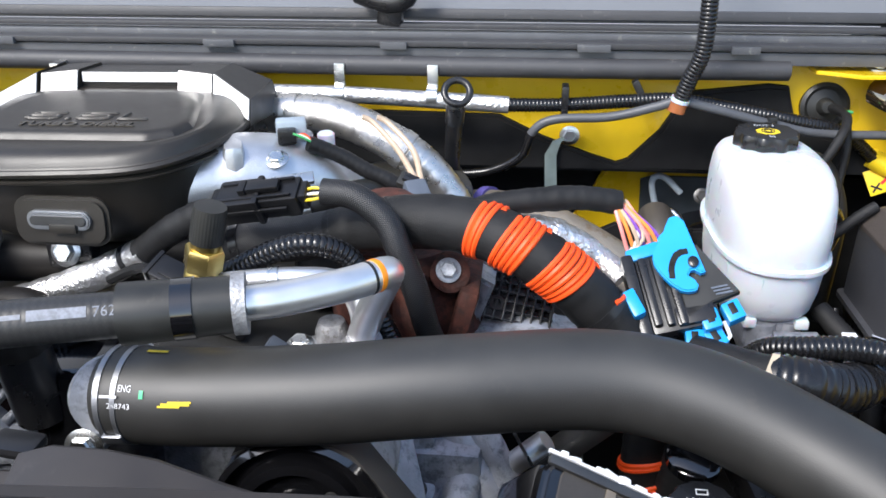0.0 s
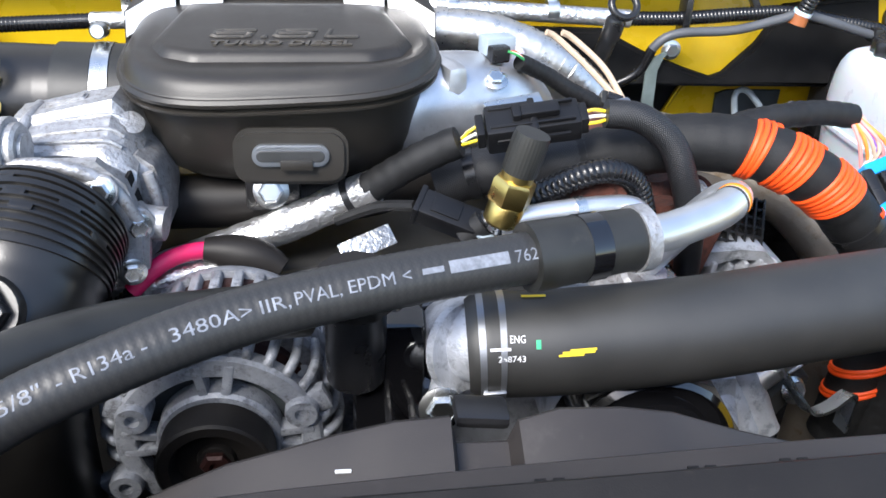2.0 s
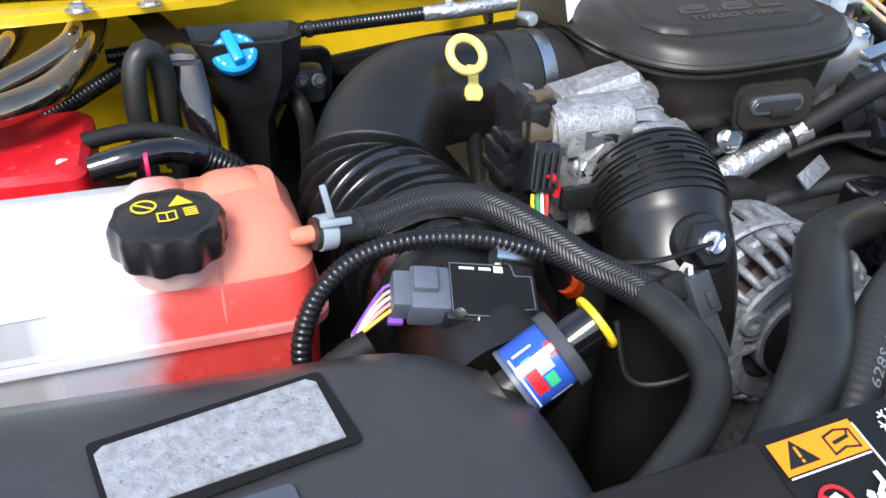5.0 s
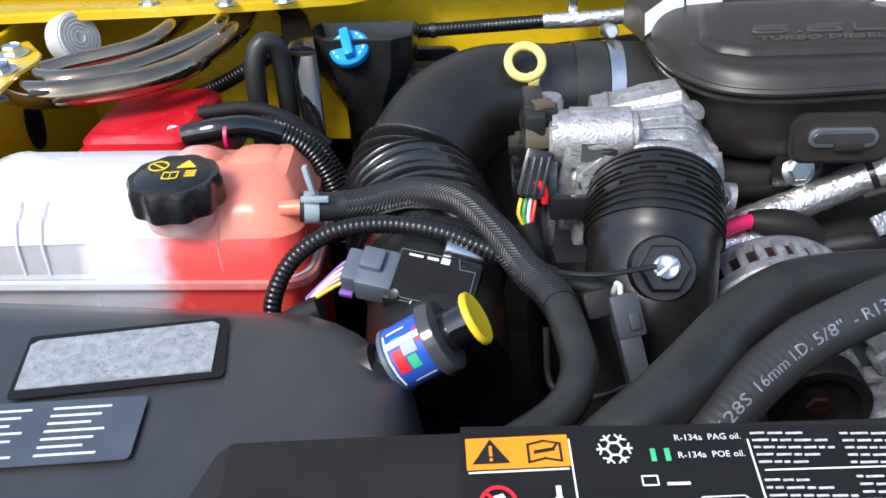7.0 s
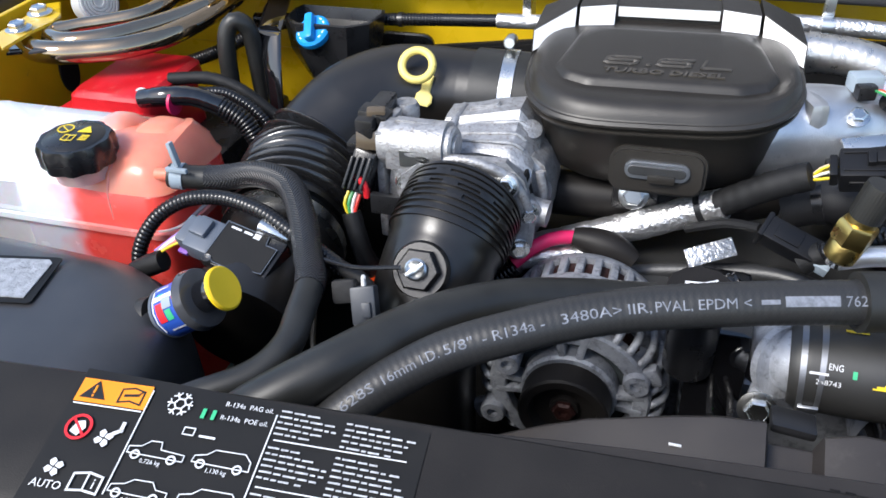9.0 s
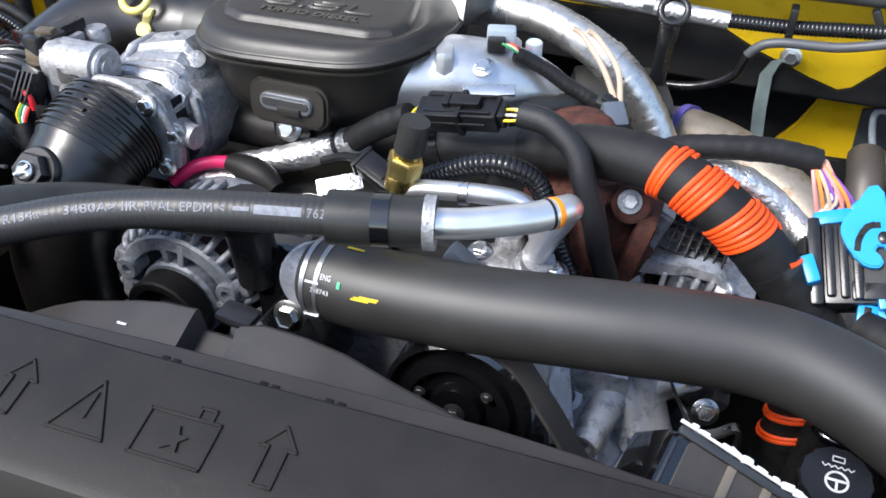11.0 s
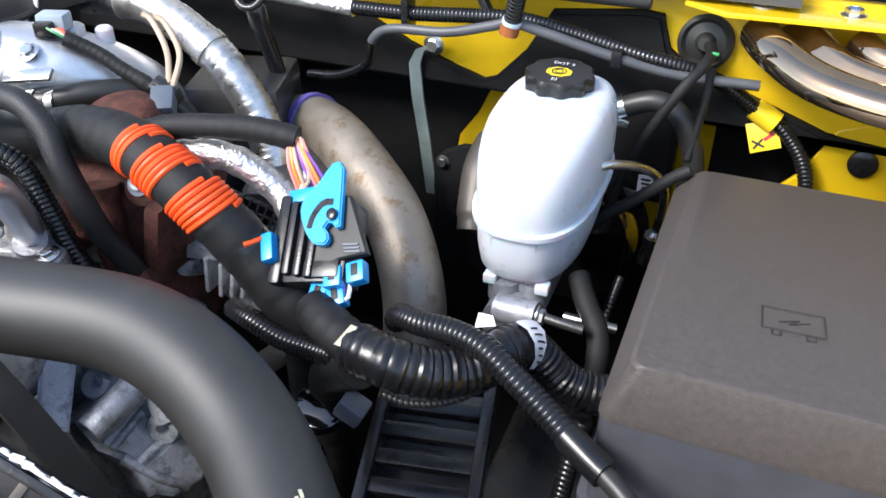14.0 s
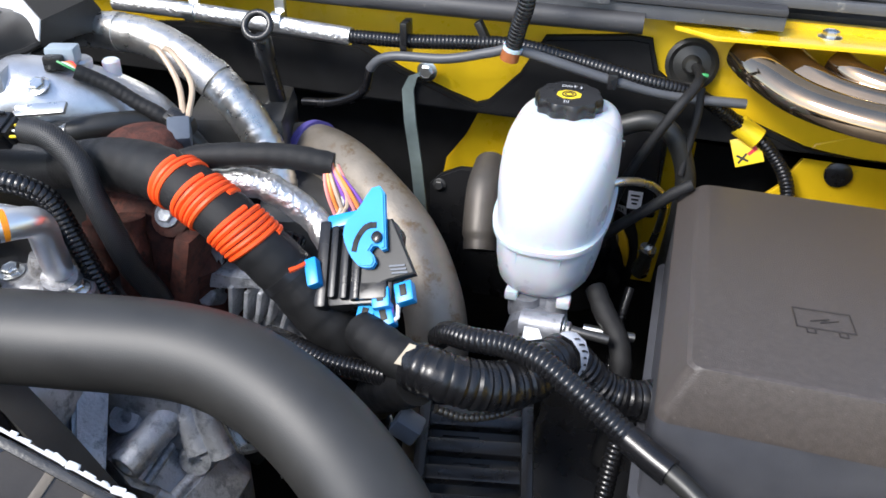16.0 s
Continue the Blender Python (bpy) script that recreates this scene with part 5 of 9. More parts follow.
# ---- main harness ----
harness = thing("taped_harness", (0.0, 0.61, 1.3), "thick taped wiring harness with orange cord wraps", "wiring harness")
HL = Line([(-0.2625, 0.6504, 1.3445), (-0.2302, 0.6468, 1.358), (-0.1858, 0.6388, 1.3665), (-0.1328, 0.6319, 1.381), (-0.0843, 0.6224, 1.3912), (-0.046, 0.6133, 1.3919), (-0.0137, 0.6037, 1.3834), (0.0194, 0.5985, 1.3647), (0.0504, 0.5994, 1.3349),
           (0.078, 0.5977, 1.3042), (0.0990, 0.598, 1.2736), (0.099, 0.60, 1.21), (0.097, 0.605, 1.12)], 0.003)
part("sleeve", tube(HL, 0.0185, 24, a=0.0, b=0.115), BRAID, harness)
part("taped_core", tube(HL, lambda s, l: (0.0175 + 0.0035 * min(1, max(0, (s - 0.10) / 0.06))) * (1 + 0.02 * noise.noise((s * 50, 1, 0)) + 0.035 * ((s / 0.016) % 1)), 28, a=0.105), TAPE, harness)
clip_band("tie", HL, 0.028, 0.008, 0.0198, BLACK, harness, 24)


def cord(s0, turns, r, skew=0.18):
    """Cord wound round the harness."""
    n = 26
    pts = []
    for k in range(int(turns * n) + 1):
        a = 2 * math.pi * k / n
        s = s0 + 0.0042 * k / n
        p, t = HL.at(s + skew * r * math.cos(a + 0.35))
        nn = Vector((0, 0, 1))
        nn = (nn - t * nn.dot(t)).normalized()
        pts.append(p + r * (math.cos(a) * nn + math.sin(a) * t.cross(nn)))
    return tube(Line(pts, 0.0032), 0.0023, 7)


for s, n in ((0.229, 3), (0.253, 5), (0.288, 6)):
    part("cord_wrap", cord(s, n, 0.0210), ORANGE, harness, "bright orange cord wrap")
part("cord_wrap", cord(0.335, 0.12, 0.0206, 0.6), ORANGE, harness, "bright orange cord wrap")
for s in (0.492, 0.516):
    part("cord_wrap", cord(s, 2, 0.0212, 0.5), ORANGE, harness, "bright orange cord wrap")
clip_band("tie", HL, 0.345, 0.007, 0.0218, BLACK, harness, 24)

branch = thing("taped_cable", (0.02, 0.65, 1.38), "black taped cable feeding the blue connector", "cable")
part("cable", tube([(-0.055, 0.632, 1.392), (-0.034, 0.640, 1.399), (0.0, 0.648, 1.402), (0.035, 0.656, 1.402), (0.066, 0.662, 1.397)], taped(0.0098, 5), 18, 0.003), TAPE, branch)
foilcab = thing("foil_cable", (0.02, 0.66, 1.35), "crumpled foil wrapped cable behind the harness", "cable")
part("cable", tube([(-0.030, 0.640, 1.376), (0.0, 0.648, 1.378), (0.025, 0.652, 1.370), (0.052, 0.652, 1.352), (0.07, 0.64, 1.34)], lambda s, l: 0.0115 * (1 + 0.14 * noise.noise((s * 110, 4, 0))), 16, 0.003), FOIL, foilcab)

# ---- blue lever connector ----
lever = thing("lever_connector", (0.11, 0.61, 1.34), "black harness connector with bright blue locking lever", "connector")
LC = frame_z((0.1025, 0.615, 1.354), (-0.12, -0.62, 0.78), (0.97, 0.10, 0.22)) @ Matrix.Diagonal((1.09, 1.24, 1.09, 1))
part("body", box((0.046, 0.052, 0.026), LC @ Matrix.Translation((0.003, -0.007, -0.014)), 0.003), BLACK, lever)
for k in range(3):
    part("ridge", box((0.0055, 0.046, 0.009), LC @ Matrix.Translation((-0.0155 + 0.0085 * k, -0.006 - 0.001 * k, -0.0005)), 0.002), BLACK, lever)
part("side_rail", box((0.009, 0.056, 0.020), LC @ Matrix.Translation((-0.0245, -0.006, -0.008)), 0.003), BLACK, lever)
part("plate", slab([(0.004, 0.018), (0.0245, 0.019), (0.0425, -0.0172), (0.0228, -0.0205), (0.004, -0.028)], 0.006, LC @ Matrix.Translation((0, 0, -0.004)), 0.001), RUBBER, lever)
part("foot", box((0.026, 0.012, 0.012), LC @ Matrix.Translation((0.010, -0.025, -0.004)), 0.002), BLACK, lever)
for k in range(3):
    part("mark", box((0.011, 0.0012, 0.001), LC @ Matrix.Translation((0.030 + 0.001 * k, -0.012 - 0.0022 * k, 0.0024)), 0), GREYCONN, lever)
LV = [(0.0163, 0.0391), (0.0201, 0.034), (0.0235, -0.0024), (0.0202, -0.003), (0.0170, 0.0000), (0.0140, 0.0002), (0.0118, -0.0027), (0.0150, -0.0060), (0.0164, -0.0099), (0.0145, -0.0128), (0.0124, -0.0133), (0.0080, -0.0130), (0.004, -0.0113), (-0.0010, -0.0062), (-0.0044, -0.0007), (-0.0068, 0.0040), (-0.0083, 0.0089),
      (-0.0080, 0.0132), (-0.0067, 0.0169), (-0.0036, 0.0206), (0.0003, 0.024), (0.0035, 0.0280), (0.0065, 0.0329), (0.0108, 0.0383)]
lev = part("lever", slab(LV, 0.005, LC @ Matrix.Translation((0, 0, 0.003)), 0.0010, 2), BLUE, lever, "bright blue locking lever")
part("slot", stroke([(0.0012, -0.0010), (0.0020, 0.0030), (0.0034, 0.0062), (0.0054, 0.0092), (0.008, 0.0118), (0.0112, 0.0130), (0.0142, 0.0130)], 0.0040, LC @ Matrix.Translation((0, 0, 0.0076)), 0.0008), LABELDARK, lev)
part("pivot", lathe([(0.0036, 0), (0.0036, 0.003), (0.0025, 0.0036)], LC @ Matrix.Translation((0.0172, 0.0046, 0.0076)), 16), BLACK, lev)
part("top_block", box((0.026, 0.009, 0.016), LC @ Matrix.Translation((-0.011, 0.0225, -0.008)) @ Matrix.Rotation(0.1, 4, "Z"), 0.002), BLUE, lever)
part("top_block", box((0.014, 0.008, 0.012), LC @ Matrix.Translation((0.006, 0.0290, -0.006)) @ Matrix.Rotation(0.6, 4, "Z"), 0.002), BLUE, lever)
part("clip", box((0.009, 0.018, 0.012), LC @ Matrix.Translation((-0.0285, -0.0135, 0.004)) @ Matrix.Rotation(0.25, 4, "Z"), 0.002), BLUE, lever)
part("latch", box((0.020, 0.008, 0.009), LC @ Matrix.Translation((-0.040, -0.0145, 0.003)) @ Matrix.Rotation(0.3, 4, "Z"), 0.002), BLACK, lever)
part("latch", box((0.010, 0.012, 0.006), LC @ Matrix.Translation((-0.047, -0.0155, 0.003)) @ Matrix.Rotation(0.3, 4, "Z"), 0.002), BLACK, lever)
for x, y, z, r in ((0.0185, -0.0300, -0.004, 0.1), (0.0345, -0.0275, -0.004, 0.2), (0.0060, -0.0385, -0.010, -0.2), (0.0195, -0.0400, -0.010, 0.3)):
    m = LC @ Matrix.Translation((x, y, z)) @ Matrix.Rotation(r, 4, "Z")
    plg = part("plug", box((0.0125, 0.0125, 0.010), m, 0.0015), BLUE, lever)
    part("notch", box((0.0045, 0.0070, 0.0012), m @ Matrix.Translation((0, 0.001, 0.005)), 0.0003), LABELDARK, plg)
TOPW = Vector((0.066, 0.660, 1.396))
for k, c in enumerate(("pink", "orange", "tan", "violet", "pink", "orange", "violet", "white", "tan", "pink")):
    e = LC @ Vector((-0.021 + 0.0042 * (k % 7), 0.0255, -0.010 + 0.003 * (k % 3)))
    mid = (TOPW + e) / 2 + Vector((-0.004 + 0.002 * k, -0.006, 0.006 - 0.001 * k))
    part("wire", tube([TOPW + Vector((-0.006 + 0.0012 * k, 0, 0.004 - 0.001 * (k % 4))), mid, e], 0.0016, 7), WIRES[c], lever)
BOT = Vector((0.122, 0.580, 1.314))
for k, c in enumerate(("orange", "pink", "violet", "tan", "red", "violet", "white")):
    e = LC @ Vector((0.004 + 0.0040 * k, -0.044 + 0.0022 * k, -0.008))
    part("wire", tube([e, (e + BOT) / 2 + Vector((0.003 * (k - 2), -0.005, 0.001)), BOT + Vector((-0.004 + 0.001 * k, 0, 0))], 0.0016, 7), WIRES[c], lever)

# ---- upper cable run ----
run = thing("cable_run", (-0.3, 0.62, 1.33), "taped cable with foil section and multi pin plug", "cable")
part("cable", tube([(-0.2540, 0.6120, 1.3960), (-0.268, 0.615, 1.3885), (-0.288, 0.618, 1.376), (-0.318, 0.628, 1.352)], taped(0.0115, 7), 18, 0.003), TAPE, run)
FO = Line([(-0.312, 0.627, 1.355), (-0.335, 0.632, 1.342), (-0.370, 0.630, 1.326), (-0.410, 0.624, 1.312), (-0.450, 0.612, 1.302), (-0.50, 0.605, 1.285)], 0.003)
part("foil", tube(FO, lambda s, l: 0.0130 * (1 + 0.07 * noise.noise((s * 120, 8, 0)) + 0.05 * ((s / 0.016) % 1)), 18), FOIL, run)
clip_band("tie", FO, 0.020, 0.006, 0.0142, BLACK, run)
PF = frame_z((-0.205, 0.606, 1.411), (-0.2, -0.45, 1), (1, -0.08, 0.2))
pl = part("plug", box((0.034, 0.024, 0.018), PF @ Matrix.Translation((0.016, 0, 0)), 0.002), NYLON, run)
part("socket", box((0.034, 0.028, 0.021), PF @ Matrix.Translation((-0.015, 0, 0)), 0.003), NYLON, pl)
part("collar", box((0.005, 0.030, 0.023), PF @ Matrix.Translation((0.001, 0, 0)), 0.0015), NYLON, pl)
part("latch", box((0.026, 0.010, 0.005), PF @ Matrix.Translation((0.006, 0.001, 0.0125)), 0.0012), NYLON, pl)
part("catch", box((0.006, 0.012, 0.006), PF @ Matrix.Translation((-0.010, 0.001, 0.0125)), 0.0012), NYLON, pl)
for y in (-0.0085, 0.0085):
    part("ridge", box((0.058, 0.0022, 0.0024), PF @ Matrix.Translation((0, y, 0.0105)), 0.0006), NYLON, pl)
for x, w in ((-0.0355, 0.020), (0.0355, 0.017)):
    part("end_seal", box((0.006, w, 0.014), PF @ Matrix.Translation((x, 0, 0)), 0.0015), NYLON, pl)
part("side_rib", box((0.050, 0.0022, 0.0030), PF @ Matrix.Translation((0, -0.0142, 0.002)), 0.0006), NYLON, pl)
for k, c in enumerate(("yellow", "white", "yellow", "yellow", "tan")):
    o = Vector((0, 0.003 * (k - 2), 0.0025 * ((k % 3) - 1)))
    part("wire", tube([Vector((-0.173, 0.604, 1.417)) + o, Vector((-0.163, 0.603, 1.420)) + o * 1.3, Vector((-0.152, 0.602, 1.420)) + o * 0.6], 0.0012, 6), WIRES[c], run)
    part("wire", tube([Vector((-0.237, 0.609, 1.405)) + o, Vector((-0.245, 0.609, 1.404)) + o * 1.3, Vector((-0.252, 0.611, 1.397)) + o * 0.6], 0.0012, 6), WIRES[c], run)
sock = thing("woven_cable", (-0.1, 0.6, 1.3), "black woven cable curving down past the manifold", "cable")
part("cable", tube([(-0.1557, 0.5997, 1.4216), (-0.1317, 0.5975, 1.4193), (-0.1093, 0.5929, 1.404), (-0.0984, 0.5878, 1.3821), (-0.0869, 0.5874, 1.3502), (-0.0795, 0.5925, 1.3167), (-0.0706, 0.6081, 1.2721), (-0.07, 0.615, 1.2)], 0.0100, 20), BRAID, sock)
part("tag", box((0.006, 0.003, 0.008), Matrix.Translation((-0.089, 0.582, 1.350)), 0.0005), LABELWHITE, sock)
arcl = thing("ribbed_conduit", (-0.15, 0.57, 1.34), "arched black ribbed conduit behind the valve", "conduit")
part("end_cuff", tube([(-0.253, 0.567, 1.344), (-0.247, 0.5665, 1.350), (-0.240, 0.566, 1.356)], 0.0098, 16, 0.003), TAPE, arcl)
part("conduit", loom([(-0.245, 0.566, 1.352), (-0.215, 0.565, 1.372), (-0.18, 0.565, 1.390), (-0.155, 0.570, 1.392), (-0.133, 0.580, 1.377), (-0.120, 0.582, 1.345), (-0.105, 0.58, 1.31), (-0.09, 0.58, 1.28)], 0.0088), LOOM, arcl)

# ---- service valve, second pipe, fittings ----
valve = thing("service_valve", (-0.23, 0.541, 1.37), "brass pressure valve with ribbed black cap", "valve")
VM = frame_z((-0.233, 0.543, 1.372), (0.25, -0.02, 1))
part("stem", lathe([(0.007, -0.01), (0.007, 0.012)], VM, 16), STEEL, valve)
part("base", lathe([(0.0105, -0.004), (0.0122, -0.002), (0.0122, 0.010), (0.0110, 0.012)], VM, 24), BRASS, valve)
part("hex", lathe([(0.0130, 0.011), (0.0142, 0.013), (0.0142, 0.026), (0.0128, 0.028)], VM, 6), BRASS, valve)
part("collar", lathe([(0.0105, 0.028), (0.0105, 0.035)], VM, 20), BRASS, valve)
part("cap", knurled(0.0116, 0.033, 0.060, VM, 32, 0.012, 128), RUBBER, valve)
dcon = thing("loose_connector", (-0.263, 0.573, 1.35), "black loose connector with a pale end", "connector")
DM = frame_z((-0.266, 0.575, 1.358), (0.1, -0.5, 0.9), (0.9, -0.3, -0.25))
part("body", box((0.044, 0.021, 0.015), DM @ Matrix.Translation((0.002, 0, 0)), 0.002), NYLON, dcon)
part("rim", box((0.004, 0.023, 0.017), DM @ Matrix.Translation((-0.019, 0, 0)), 0.001), NYLON, dcon)
part("panel", box((0.020, 0.013, 0.002), DM @ Matrix.Translation((0.000, 0, 0.0078)), 0.0006), NYLON, dcon)
for y in (-0.0075, 0.0075):
    part("prong", box((0.013, 0.0060, 0.010), DM @ Matrix.Translation((0.0300, y, 0)), 0.001), PALEBLUE, dcon, "pale grey prong")
part("latch", box((0.010, 0.0070, 0.006), DM @ Matrix.Translation((0.0280, 0, 0.002)), 0.001), NYLON, dcon)
part("wire", tube([(-0.286, 0.581, 1.362), (-0.31, 0.60, 1.352), (-0.34, 0.612, 1.335)], 0.004, 8), TAPE, dcon)
part("tag", box((0.042, 0.016, 0.0025), frame_z((-0.318, 0.600, 1.322), (0.2, -0.7, 0.7), (0.85, 0.2, 0.35)), 0.001), FOIL, dcon, "silver foil tag")
pipe2 = thing("coolant_pipe", (-0.18, 0.55, 1.36), "bare aluminium pipe with a clamp", "pipe")
part("pipe", tube([(-0.235, 0.540, 1.368), (-0.21, 0.545, 1.372), (-0.165, 0.552, 1.374), (-0.138, 0.560, 1.368), (-0.126, 0.566, 1.345), (-0.125, 0.57, 1.31)], 0.0078, 16), PIPEALU, pipe2)
part("clamp", tube([(-0.185, 0.548, 1.373), (-0.178, 0.549, 1.3735)], 0.0098, 16, 0.003), STEEL, pipe2)
fit = thing("pipe_fitting", (-0.14, 0.57, 1.26), "cast aluminium fitting block with bolts", "fitting")
part("block", box((0.058, 0.040, 0.046), Matrix.Translation((-0.140, 0.575, 1.286)) @ Matrix.Rotation(0.2, 4, "Z"), 0.009, 3), ALU, fit)
part("ear", lathe([(0.014, -0.03), (0.014, 0.0), (0.012, 0.002)], frame_z((-0.110, 0.562, 1.309), (0, -0.2, 1)), 20), ALU, fit)
part("ear", lathe([(0.013, -0.03), (0.013, 0.0), (0.011, 0.002)], frame_z((-0.170, 0.566, 1.309), (0, -0.2, 1)), 20), ALU, fit)
part("web", box((0.070, 0.014, 0.030), Matrix.Translation((-0.140, 0.560, 1.292)) @ Matrix.Rotation(0.15, 4, "Z"), 0.005), ALU, fit)
part("boss", lathe([(0.017, 0), (0.017, 0.008), (0.0135, 0.011), (0.0135, 0.020)], frame_z((-0.126, 0.566, 1.304), (0.25, -0.35, 0.9))), ALU, fit)
part("boss", lathe([(0.013, 0), (0.013, 0.010), (0.010, 0.018)], frame_z((-0.150, 0.578, 1.308), (0, 0, 1))), ALU, fit)
for x, y in ((-0.108, 0.560), (-0.172, 0.565)):
    bolt("bolt", (x, y, 1.312), (0, -0.2, 1), 0.0065, fit)
part("plug", box((0.024, 0.016, 0.014), Matrix.Translation((-0.180, 0.540, 1.318)) @ Matrix.Rotation(0.6, 4, "Y"), 0.003), GREYCONN, fit)
part("wire", tube([(-0.170, 0.537, 1.316), (-0.160, 0.537, 1.308), (-0.150, 0.545, 1.296)], 0.0022, 8), WIRES["red"], fit)

# ---- exhaust manifold and rocker cover ----
mani = thing("exhaust_manifold", (-0.1, 0.66, 1.2), "rust brown cast iron exhaust manifold", "manifold")
def lumpy(rows, seed):
    """A rough casting skinned over uneven rings."""
    rings = []
    for i, (x, y, z, w, d) in enumerate(rows):
        ring = []
        for k in range(28):
            a = 2 * math.pi * k / 28
            u = 1 + 0.10 * noise.noise((math.cos(a) * 2.2 + seed, math.sin(a) * 2.2, i * 0.9))
            ring.append(Vector((x + w * u * math.cos(a), y + d * u * math.sin(a), z)))
        rings.append(ring)
    return loft(rings)


part("casting", lumpy(((-0.107, 0.675, 1.20, 0.063, 0.055), (-0.105, 0.674, 1.225, 0.067, 0.060), (-0.107, 0.675, 1.255, 0.060, 0.052), (-0.105, 0.674, 1.285, 0.066, 0.058), (-0.110, 0.675, 1.315, 0.061, 0.054), (-0.112, 0.675, 1.338, 0.059, 0.050), (-0.112, 0.676, 1.352, 0.046, 0.040)), 1.5), RUST, mani)
part("flange", box((0.016, 0.10, 0.11), Matrix.Translation((-0.0610, 0.665, 1.282)) @ Matrix.Rotation(radians(14), 4, "Y"), 0.006), RUST, mani)
for x, z, r in ((-0.098, 1.300, 0.014), (-0.128, 1.290, 0.012)):
    part("rib", tube([(x, 0.618, z - 0.06), (x + 0.005, 0.612, z - 0.01), (x, 0.62, z + 0.045)], lambda s, l, r=r: r * (1 + 0.15 * noise.noise((s * 60, r * 500, 0))), 14), RUST, mani)
part("lug", lathe([(0.016, 0), (0.016, 0.012), (0.012, 0.014)], frame_z((-0.066, 0.640, 1.338), (0.1, -0.9, 0.6)), 20), RUST, mani)
part("lug", lathe([(0.017, -0.03), (0.017, 0.0), (0.013, 0.002)], frame_z((-0.1561, 0.6855, 1.307), (0.3, -0.6, 0.75)), 20), RUST, mani)
part("lug", lathe([(0.014, 0), (0.014, 0.012), (0.010, 0.014)], frame_z((-0.068, 0.612, 1.262), (0.1, -0.9, 0.4)), 20), RUST, mani)
bolt("bolt", (-0.068, 0.600, 1.268), (0.1, -0.9, 0.4), 0.0070, mani, RUST)
part("dome", lathe([(0.036, 0), (0.036, 0.012), (0.030, 0.024), (0.018, 0.030), (0.001, 0.031)], frame_z((-0.125, 0.690, 1.355), (0, -0.2, 1))), RUST, mani)
bolt("bolt", (-0.1561, 0.6835, 1.309), (0.3, -0.6, 0.75), 0.0085, mani, ALUDIRTY)
bolt("bolt", (-0.066, 0.628, 1.348), (0.1, -0.9, 0.6), 0.0065, mani, ALUDIRTY)
rock = thing("rocker_cover", (0.0, 0.68, 1.2), "grey finned aluminium rocker cover", "rocker cover")
part("edge", cast_rough(slab([(-0.046, 1.331), (-0.030, 1.322), (-0.041, 1.292), (-0.044, 1.270), (-0.048, 1.250), (-0.060, 1.250), (-0.064, 1.262), (-0.056, 1.282)], 0.030, Matrix.Translation((0, 0.685, 0)) @ XZ, 0.003, 2), 0.0006, 80, 1), ALUDIRTY, rock)
part("arm", cast_rough(loft([[Vector((x, y, z)) for y, z in ((0.648, a), (0.646, b), (0.690, b + 0.004), (0.690, a - 0.004))] for x, a, b in ((-0.052, 1.268, 1.284), (-0.030, 1.270, 1.284), (-0.008, 1.276, 1.286), (0.014, 1.274, 1.284), (0.026, 1.262, 1.272))]), 0.0007, 80, 2), ALUDIRTY, rock)
part("shell", box((0.078, 0.070, 0.05), Matrix.Translation((0.010, 0.695, 1.238)) @ Matrix.Rotation(radians(8), 4, "Y"), 0.010), ALUDIRTY, rock)
for k, (x, z) in enumerate(((-0.030, 1.256), (-0.016, 1.254), (-0.004, 1.256), (0.008, 1.258), (0.021, 1.254))):
    part("fin", cast_rough(box((0.0042, 0.022, 0.036), Matrix.Translation((x, 0.655, z)) @ Matrix.Rotation(radians(6 + 3 * k), 4, "Y"), 0.0012), 0.0004, 90, 1), ALUDIRTY, rock)
for x, z in ((-0.055, 1.258), (0.022, 1.268)):
    part("lug", cast_rough(lathe([(0.0095, -0.02), (0.0088, 0.0), (0.0070, 0.002)], frame_z((x, 0.648, z), (0, -0.8, 0.6)), 18), 0.0004, 90, 1), ALUDIRTY, rock)
GR = frame_z((-0.0080, 0.672, 1.3020), (0.12, -0.78, 0.62), (1, 0.05, -0.28))
part("grille", slab(rounded(0.060, 0.044, 0.004, 3), 0.006, GR @ Matrix.Translation((0, 0, -0.012)), 0.001), BLACK, rock)
for k in range(8):
    part("bar", box((0.0020, 0.044, 0.008), GR @ Matrix.Translation((-0.028 + 0.008 * k, 0, -0.002)), 0.0005), BLACK, rock)
for k in range(6):
    part("bar", box((0.060, 0.0020, 0.006), GR @ Matrix.Translation((0, -0.020 + 0.008 * k, -0.002)), 0.0005), BLACK, rock)
part("ring", lathe([(0.0065, -0.004), (0.0065, 0.003), (0.0035, 0.003), (0.0035, -0.004)], GR @ Matrix.Translation((-0.020, -0.008, 0)), 20, False), BLACK, rock)

# ---- front accessories ----
alt = thing("alternator", (-0.4125, 0.53, 1.17), "grimy aluminium alternator with slotted housing", "alternator")
AM = frame_z((-0.4125, 0.585, 1.251), (0, -1, 0.0), (1, 0, 0))


def shared(name, bm, material, parent, places):
    """Alike parts on one mesh."""
    me = bpy.data.meshes.new(name)
    for f in bm.faces:
        f.smooth = True
    bm.to_mesh(me)
    bm.free()
    me.materials.append(material)
    for m in places:
        ob = new(name, me)
        ob.parent, ob.matrix_parent_inverse, ob.matrix_basis = parent, world_of(parent).inverted(), m


